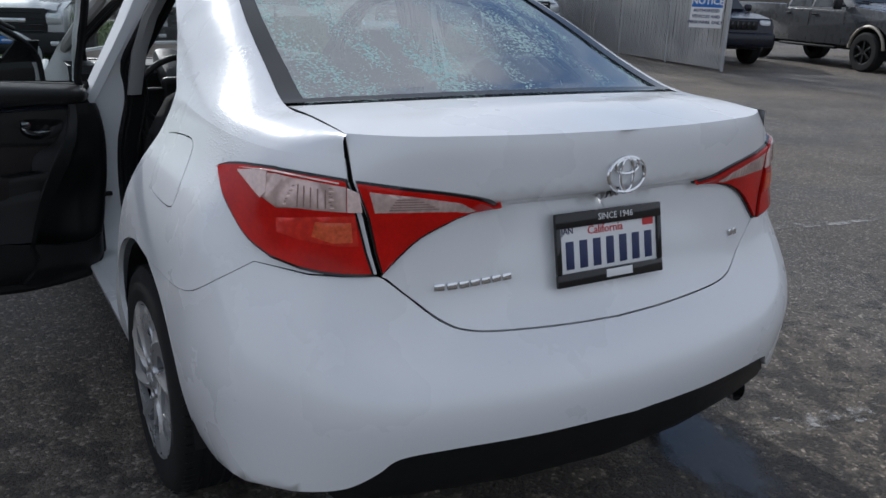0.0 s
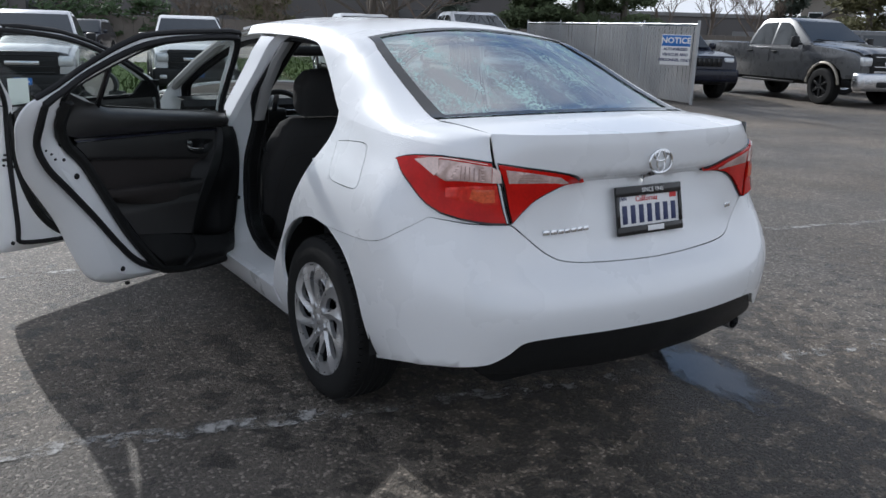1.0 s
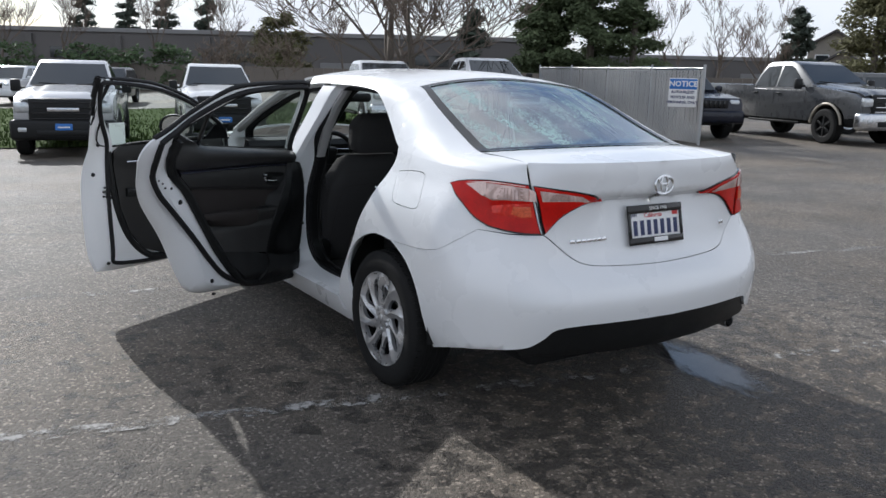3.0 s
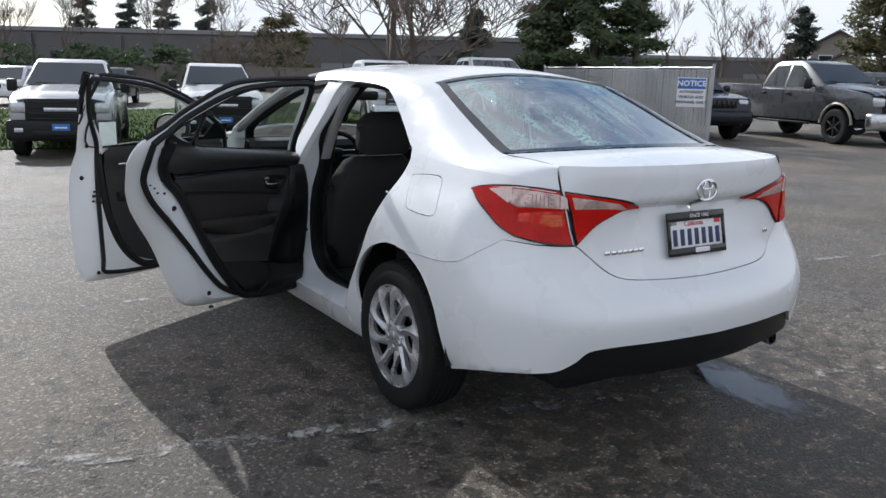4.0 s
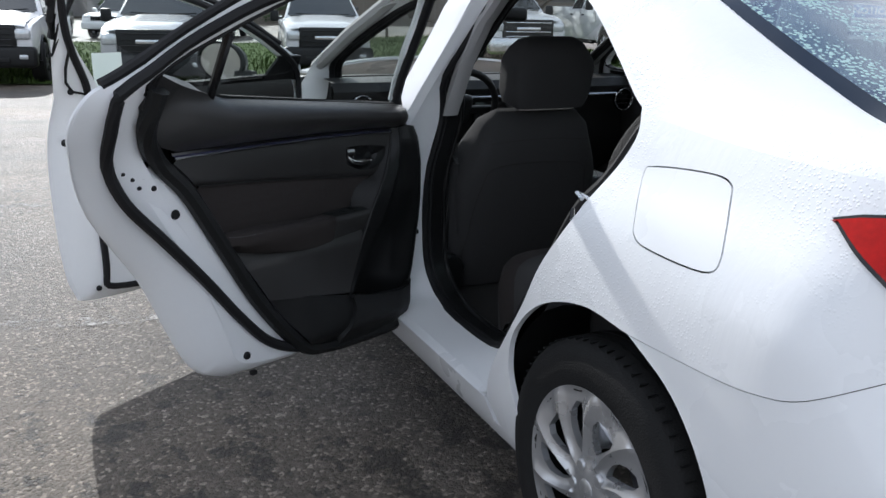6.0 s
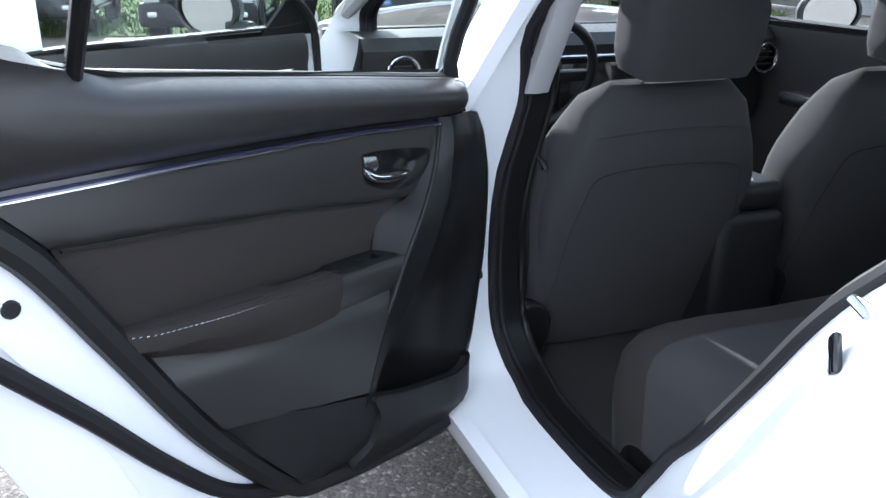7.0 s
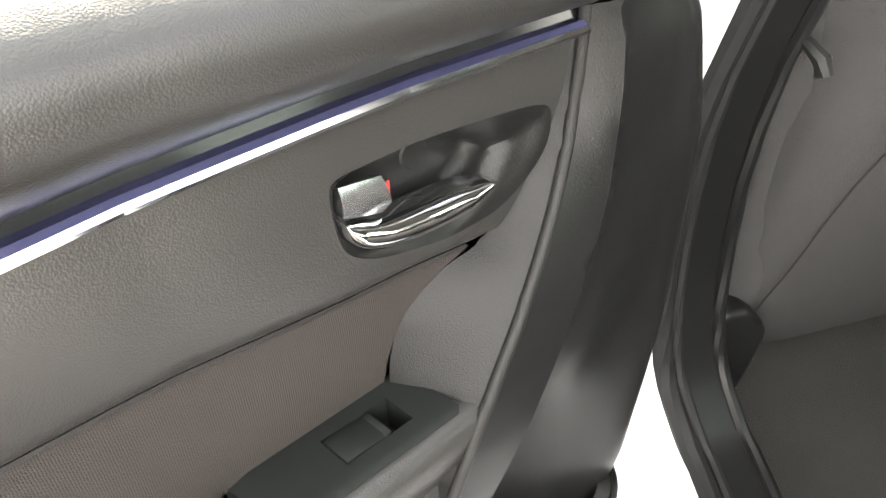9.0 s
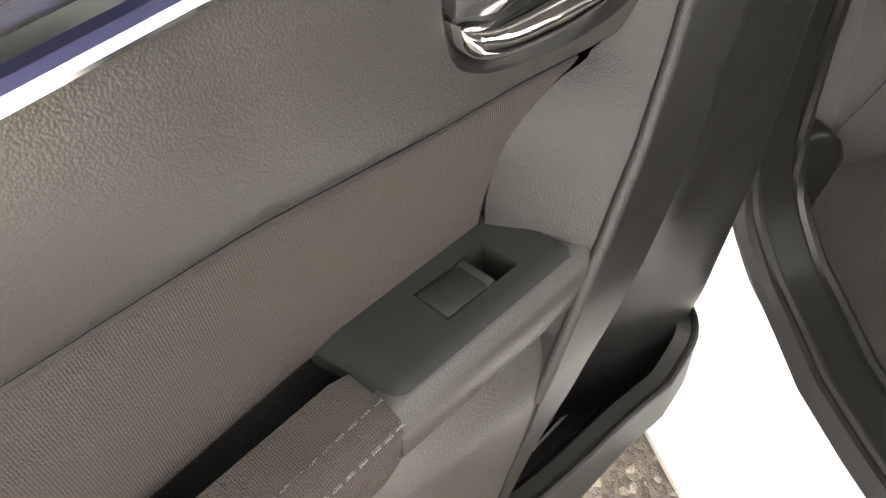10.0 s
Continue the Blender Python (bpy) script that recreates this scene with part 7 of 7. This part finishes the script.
# ---- slatted chain-link fence with a notice ----
SLAT = surface("fence_slat", (0.34, 0.335, 0.325), 0.6, vary=0.14, scale=3)
STEEL = surface("galvanised_steel", (0.42, 0.43, 0.44), 0.4, metal=0.8, vary=0.12, scale=12)
f0, f1 = Vector((12.02, 9.25, 0)), Vector((13.76, 17.06, 0))
fence = empty("slatted_fence", Matrix.Translation(f0), "chain-link fence filled with pale grey privacy slats", "fence")
fd = (f1 - f0).normalized()
fyaw = math.degrees(math.atan2(fd.y, fd.x))
flen = (f1 - f0).length
slat_me = None
n_slat = int(flen / 0.062)
for k in range(n_slat):
    if slat_me is None:
        ob = part("slat", block(0.048, 0.012, 1.58, (0, 0, 0.83), 0.003, 1), SLAT, fence)
        slat_me = ob.data
    else:
        ob = new("slat", slat_me)
        ob.parent = fence
    p = fd * (0.05 + 0.062 * k)
    ob.matrix_local = pose(p.x, p.y, 0.012 * noise.noise(Vector((k * 0.7, 0, 0))), 0, 2.0 * noise.noise(Vector((k * 1.3, 4, 0))), fyaw)
for k in range(5):
    p = fd * (flen * k / 4)
    part("post", moved(tube([(0, 0, 0), (0, 0, 1.74)], 0.034 if k == 0 else 0.025, 10), Matrix.Translation(p)), STEEL, fence)
part("rail", tube([Vector((0, 0, 1.66)), fd * flen + Vector((0, 0, 1.66))], 0.02, 8), STEEL, fence)
wires = []
side = Vector((-fd.y, fd.x, 0)) * 0.016
for k in range(int(flen / 0.11)):
    for sg in (-1, 1):
        a = fd * (0.11 * k) + side + Vector((0, 0, 0.08 if sg > 0 else 1.62))
        b = fd * min(0.11 * k + 1.54, flen) + side + Vector((0, 0, 1.62 if sg > 0 else 0.08))
        wires.append(tube([a, b], 0.006, 3))
tagged(part("mesh_wire", join(*wires), STEEL, fence, smooth=False), kind="stuff")

sign_m = look(f0 + fd * 0.42 + Vector((-0.40, -0.12, 1.13)), f0 + fd * 0.42 + Vector((-0.40, -0.12, 1.13)) + Vector((0.80, 0.60, 0)))
sign = empty("notice_sign", sign_m, "white metal notice with a blue heading on the fence", "sign")
part("board", block(0.60, 0.62, 0.006, (0, 0, 0), 0.002), WHITE, sign)
part("heading", block(0.58, 0.22, 0.004, (0, 0.185, 0.005), 0.001), BLUEPLATE, sign)
lettering("NOTICE", 0.165, WHITE, sign, pose(0, 0.185, 0.0085), bold=0.005)
for k, txt in enumerate(("AUTHORIZED", "VEHICLES AND", "PERSONNEL ONLY")):
    lettering(txt, 0.078, NAVY, sign, pose(0, 0.01 - 0.11 * k, 0.005), bold=0.003)

# ---- far fence, grass, buildings ----
GRASS = surface("grass", (0.060, 0.092, 0.026), 1.0, vary=0.35, scale=1.5, bump=0.3, bscale=60, spec=0.05)
rng = random.Random(7)


def grass_strip(x0, y0, x1, y1, w):
    a, b = Vector((x0, y0, 0)), Vector((x1, y1, 0))
    d = (b - a).normalized()
    s = Vector((-d.y, d.x, 0))
    V, F = [], []
    for k in range(41):
        p = a.lerp(b, k / 40)
        for e in (0, 0.5, 1):
            q = p + s * w * e
            V.append((q.x, q.y, ground_z(q.x, q.y) + 0.03 + 0.03 * e))
    F = [(3 * k + j, 3 * k + 3 + j, 3 * k + 4 + j, 3 * k + 1 + j) for k in range(40) for j in range(2)]
    L = (b - a).length
    for k in range(26000):
        p = a + d * rng.random() * L + s * rng.random() * w
        z = ground_z(p.x, p.y) + 0.03
        h, t = 0.05 + 0.07 * rng.random(), rng.random() * 6.28
        o = Vector((math.cos(t), math.sin(t), 0)) * 0.025
        i = len(V)
        V += [tuple(p + o + Vector((0, 0, z))), tuple(p - o + Vector((0, 0, z))), (p.x + o.y, p.y - o.x, z + h)]
        F.append((i, i + 1, i + 2))
    return tagged(part("grass", (V, F), GRASS, smooth=False), "strip of rough green grass behind the trucks", "grass", kind="stuff")


grass_strip(-16, 20.6, 12, 14.0, 17)
DARKWALL = surface("dark_wall", (0.13, 0.123, 0.12), 0.85, vary=0.18, scale=0.4, bump=0.2, bscale=20)
DOORGREY = surface("shutter_grey", (0.22, 0.22, 0.22), 0.6, vary=0.1, scale=2)


def long_building(m, w, h, d, label):
    b = empty("warehouse", m, label, "building")
    part("wall", block(w, d, h, (0, d / 2, h / 2), 0.03, 1), DARKWALL, b)
    part("roof_edge", block(w + 0.3, d + 0.3, 0.35, (0, d / 2, h + 0.1), 0.03, 1), DOORGREY, b)
    k = int(w / 7)
    for i in range(k):
        x = -w / 2 + w * (i + 0.5) / k
        part("column", block(0.5, 0.3, h - 0.3, (x - w / k / 2 + 0.3, -0.15, (h - 0.3) / 2), 0.03, 1), DARKWALL, b)
        if i % 2:
            part("shutter", block(3.0, 0.12, 2.3, (x, -0.04, 1.2), 0.02, 1), DOORGREY, b)
        else:
            part("window", block(3.6, 0.10, 0.9, (x, -0.03, h * 0.6), 0.02, 1), CARGLASS, b)
    return b


long_building(pose(6, 76, -0.3, 0, 0, -33), 90, 4.5, 14, "long low dark warehouse behind the trees")
long_building(pose(48, 58, -0.3, 0, 0, -33), 46, 3.6, 12, "low dark building behind the evergreens")
SIDING = surface("house_siding", (0.26, 0.235, 0.20), 0.8, vary=0.12, scale=1.5)
ROOFING = surface("roof_shingle", (0.085, 0.08, 0.078), 0.9, vary=0.2, scale=3, bump=0.4, bscale=30)


def house(m, w, d, h, ridge_h, label):
    b = empty("house", m, label, "house")
    V = [(-w / 2, 0, 0), (w / 2, 0, 0), (w / 2, 0, h), (0, 0, ridge_h), (-w / 2, 0, h)]
    V += [(x, d, z) for x, y, z in V]
    part("wall", (V, [(0, 1, 2, 3, 4), (9, 8, 7, 6, 5), (0, 4, 9, 5), (1, 6, 7, 2)]), SIDING, b, smooth=False)
    for s in (-1, 1):
        e = w / 2 + 0.5
        k = (ridge_h - h) / (w / 2)
        top, low = (0, ridge_h + 0.05), (s * e, h - 0.5 * k + 0.05)
        R = [(top[0], -0.5, top[1]), (low[0], -0.5, low[1]), (low[0], d + 0.5, low[1]), (top[0], d + 0.5, top[1])]
        R += [(x, y, z + 0.18) for x, y, z in R]
        part("roof", (R, [(0, 1, 2, 3), (7, 6, 5, 4), (0, 4, 5, 1), (1, 5, 6, 2), (2, 6, 7, 3), (3, 7, 4, 0)]), ROOFING, b, smooth=False)
    for x in (-w * 0.22, w * 0.22):
        win = part("window", block(1.2, 0.10, 1.2, (x, -0.02, h * 0.72), 0.02, 1), WHITE, b)
        part("pane", block(1.04, 0.12, 1.04, (x, -0.03, h * 0.72), 0.01, 1), CARGLASS, win)


house(pose(68, 42.5, 0, 0, 0, -60), 4.4, 8, 4.6, 5.9, "two-storey brown house with a gable roof")
house(pose(63.5, 38.8, 0, 0, 0, -60), 4.2, 7, 2.6, 3.9, "low brown house with a gable roof")
FENCEWOOD = surface("weathered_fence", (0.16, 0.14, 0.12), 0.85, vary=0.25, scale=2)
wf = empty("board_fence", pose(18, 48, -0.2, 0, 0, -33), "weathered brown board fence along the lot", "fence")
for k in range(90):
    ob = part("board", block(0.62, 0.04, 1.75 + 0.05 * rng.random(), (0, 0, 0.88), 0.01, 1), FENCEWOOD, wf) if k == 0 else new("board", ob.data)
    ob.parent = wf
    ob.matrix_local = pose(-14 + 0.64 * k, 0.02 * rng.random(), 0.02 * rng.random())

# ---- trees ----
BARK = surface("bark", (0.125, 0.105, 0.088), 0.9, vary=0.3, scale=5, bump=0.7, bscale=30)
TWIG = surface("twig", (0.16, 0.125, 0.10), 0.9, vary=0.3, scale=5)
NEEDLE = surface("needles", (0.085, 0.108, 0.055), 0.9, vary=0.5, scale=1.2, spec=0.15)
# distance haze greyed into the needle colour of the far conifers
HAZENEEDLE = surface("hazed_needles", (0.075, 0.090, 0.072), 0.95, vary=0.4, scale=1.2, spec=0.1)
OLIVE = surface("olive_leaf", (0.105, 0.100, 0.040), 0.8, vary=0.45, scale=1.2)
SHRUB = surface("shrub_leaf", (0.05, 0.085, 0.03), 0.8, vary=0.4, scale=1.5)


def limbs(rg, base, way, length, r, depth, out, spread=0.6, up=0.12, kids=3):
    pts, rad = [base], [r]
    p, d = base.copy(), way.copy()
    k = 5
    for i in range(k):
        d = (d + Vector((rg.uniform(-1, 1), rg.uniform(-1, 1), rg.uniform(-0.6, 1))) * 0.16 + Vector((0, 0, up * 0.3))).normalized()
        p = p + d * length / k
        pts.append(p.copy())
        rad.append(r * (1 - 0.62 * (i + 1) / k))
    out.append((pts, rad, depth))
    if depth == 0:
        return
    for j in range(kids + (1 if depth > 1 else 2)):
        i = rg.randint(2, k)
        q = Vector((rg.uniform(-1, 1), rg.uniform(-1, 1), rg.uniform(-0.1, 0.8))).normalized()
        w = (d * (1 - spread) + q * spread).normalized()
        limbs(rg, pts[i], w, length * rg.uniform(0.50, 0.78), rad[i] * 0.62, depth - 1, out, spread, up, kids)


def bare_tree(x, y, h, seed, label, depth=4, spread=0.6, z0=-0.3, fork=0.40):
    rg = random.Random(seed)
    t = empty("bare_tree", pose(x, y, z0), label, "tree", "bare trees")
    out = []
    if fork < 0.4:
        # short bole that divides low into long limbs
        bole = Vector((0.03 * h, 0, h * fork))
        out.append(([Vector((0, 0, 0)), bole * 0.5 + Vector((0.02, 0.02, 0)), bole], [h * 0.020, h * 0.016, h * 0.014], depth + 1))
        for k in range(5):
            a = 6.283 * k / 5 + rg.uniform(-0.4, 0.4)
            limbs(rg, bole * rg.uniform(0.75, 1.0), Vector((math.cos(a) * 0.75, math.sin(a) * 0.75, rg.uniform(0.45, 1.1))).normalized(), h * 0.36, h * 0.0075, depth - 1, out, spread, 0.05, 4)
        # upright leader
        limbs(rg, bole, Vector((0.05, 0.05, 1)), h * 0.55, h * 0.014, depth - 1, out, spread, 0.3, 4)
    else:
        limbs(rg, Vector((0, 0, 0)), Vector((0.04, 0, 1)), h * 0.40, h * 0.019, depth, out, spread)
    part("trunk", tube(out[0][0], out[0][1], 9), BARK, t)
    big = [tube(p, r, 6) for p, r, d in out[1:] if d >= depth - 1]
    for g in big:
        part("limb", g, BARK, t)
    small = [tube(p, [max(q, 0.013) for q in r], 3) for p, r, d in out if d < depth - 1]
    tagged(part("twig_spray", join(*small), TWIG, t, smooth=False), kind="stuff")


def leafy(x, y, h, w, seed, material, label, name, cone=True, n=4500, z0=-0.3, leaf_size=0.22):
    """A tapered trunk with boughs and a crown of many small leaf clumps."""
    rg = random.Random(seed)
    t = empty(name, pose(x, y, z0), label, "tree", "evergreen trees")
    part("trunk", tube([(0, 0, 0), (0.05, 0, h * 0.5), (0, 0.05, h * 0.97)], [h * 0.03, h * 0.018, 0.02], 8), BARK, t)
    boughs = []
    for k in range(46):
        f = rg.uniform(0.12, 0.97)
        a = rg.uniform(0, 6.283)
        reach = (w * (1 - f) ** 0.75 * rg.uniform(0.7, 1.15) if cone else w * math.sqrt(max(0.05, 1 - (2 * f - 1.05) ** 2)) * rg.uniform(0.6, 1.1)) + 0.2
        z = h * f
        boughs.append((Vector((0, 0, z)), Vector((math.cos(a), math.sin(a), rg.uniform(-0.12, 0.25))), reach))
    part("bough_spray", join(*[tube([b, b + d * r], [0.05, 0.015], 4) for b, d, r in boughs]), BARK, t)
    V, F = [], []
    for k in range(n):
        b, d, r = boughs[rg.randrange(len(boughs))]
        p = b + d * r * math.sqrt(rg.random()) + Vector((rg.gauss(0, 1), rg.gauss(0, 1), rg.gauss(0, 0.6))) * 0.11 * w
        s = leaf_size * rg.uniform(0.5, 1.3)
        u = Vector((rg.gauss(0, 1), rg.gauss(0, 1), rg.gauss(0, 0.6))).normalized()
        v = u.orthogonal().normalized()
        i = len(V)
        V += [p - u * s, p + v * s * 0.4, p + u * s, p - v * s * 0.35 + Vector((0, 0, s * 0.2))]
        F += [(i, i + 1, i + 2), (i, i + 2, i + 3)]
    tagged(part("crown", (V, F), material, t, smooth=False), kind="stuff")


bare_tree(10.7, 21.5, 8.5, 3, "bare spreading tree with a divided trunk", 4, 0.62, fork=0.24)
bare_tree(11.35, 21.1, 8.5, 9, "bare tree leaning over the parked trucks", 4, 0.62, fork=0.20)
for k, (px, py, hh) in enumerate(((9.6, 33, 4.0), (11.3, 32.5, 4.2), (8.2, 35, 3.6), (17, 31, 3.8))):
    bare_tree(px, py, hh, 20 + k, "leafless brown shrub tree", 4, 0.8)
for k, (px, py, hh) in enumerate(((44.5, 40, 9), (47.5, 38.5, 9.5), (50, 36.6, 9), (53, 38, 7), (-1, 66, 9), (7, 62, 9.5), (12, 60, 9), (17, 57, 8.5), (3.5, 70, 9), (24, 52, 7))):
    bare_tree(px, py, hh, 40 + k, "bare winter tree in the distance", 4, 0.5)
for k, (px, py, hh, ww) in enumerate(((33.9, 41.8, 9.5, 2.5), (36.3, 39.8, 11, 3.3), (38.4, 37.9, 10.0, 2.7), (35.2, 42.6, 8.5, 2.4))):
    leafy(px, py, hh, ww, 60 + k, NEEDLE, "dense dark green evergreen tree", "evergreen_tree", True, 24000, leaf_size=0.17)
for k, (px, py, hh) in enumerate(((11.5, 80.6, 8.6), (15.1, 79.9, 8.4), (18.4, 79.2, 8.2), (22.0, 78.2, 8.0), (31.2, 46.3, 5.2), (54.6, 36.9, 6.4))):
    leafy(px, py, hh + 1.0, 1.6, 70 + k, HAZENEEDLE, "slender conifer beyond the warehouse", "conifer", True, 7000, leaf_size=0.2)
leafy(38.5, 21.2, 7.6, 2.6, 90, OLIVE, "olive green evergreen tree by the houses", "evergreen_tree", True, 17000, leaf_size=0.14)
leafy(40.5, 20.0, 7.0, 2.6, 91, OLIVE, "olive green evergreen tree by the houses", "evergreen_tree", True, 17000, leaf_size=0.14)
leafy(20.4, 54.4, 5.6, 2.0, 95, OLIVE, "rounded dull green tree by the warehouse", "round_tree", False, 9000, leaf_size=0.16)
for k, (px, py) in enumerate(((7.0, 55), (9.5, 54), (12, 53), (3, 57), (-2, 58))):
    leafy(px, py, 3.0, 1.6, 100 + k, SHRUB, "green shrub in front of the warehouse", "shrub", False, 1100, leaf_size=0.2)
# plain far ridge of trees that closes the horizon
FARWOOD = surface("far_wood", (0.09, 0.085, 0.075), 0.95, vary=0.3, scale=0.05)
V, F = [], []
for k in range(121):
    q = radians(-200 + 400 * k / 120)
    r = 170
    hgt = 5.2 + 1.8 * noise.noise(Vector((k * 0.35, 2, 0))) + 1.0 * noise.noise(Vector((k * 1.7, 7, 0)))
    V += [(r * math.sin(q), r * math.cos(q), -2), (r * math.sin(q), r * math.cos(q), hgt)]
F = [(2 * k, 2 * k + 2, 2 * k + 3, 2 * k + 1) for k in range(120)]
tagged(part("backdrop", (V, F), FARWOOD, smooth=False), "distant line of bare woods", "backdrop", kind="structure")
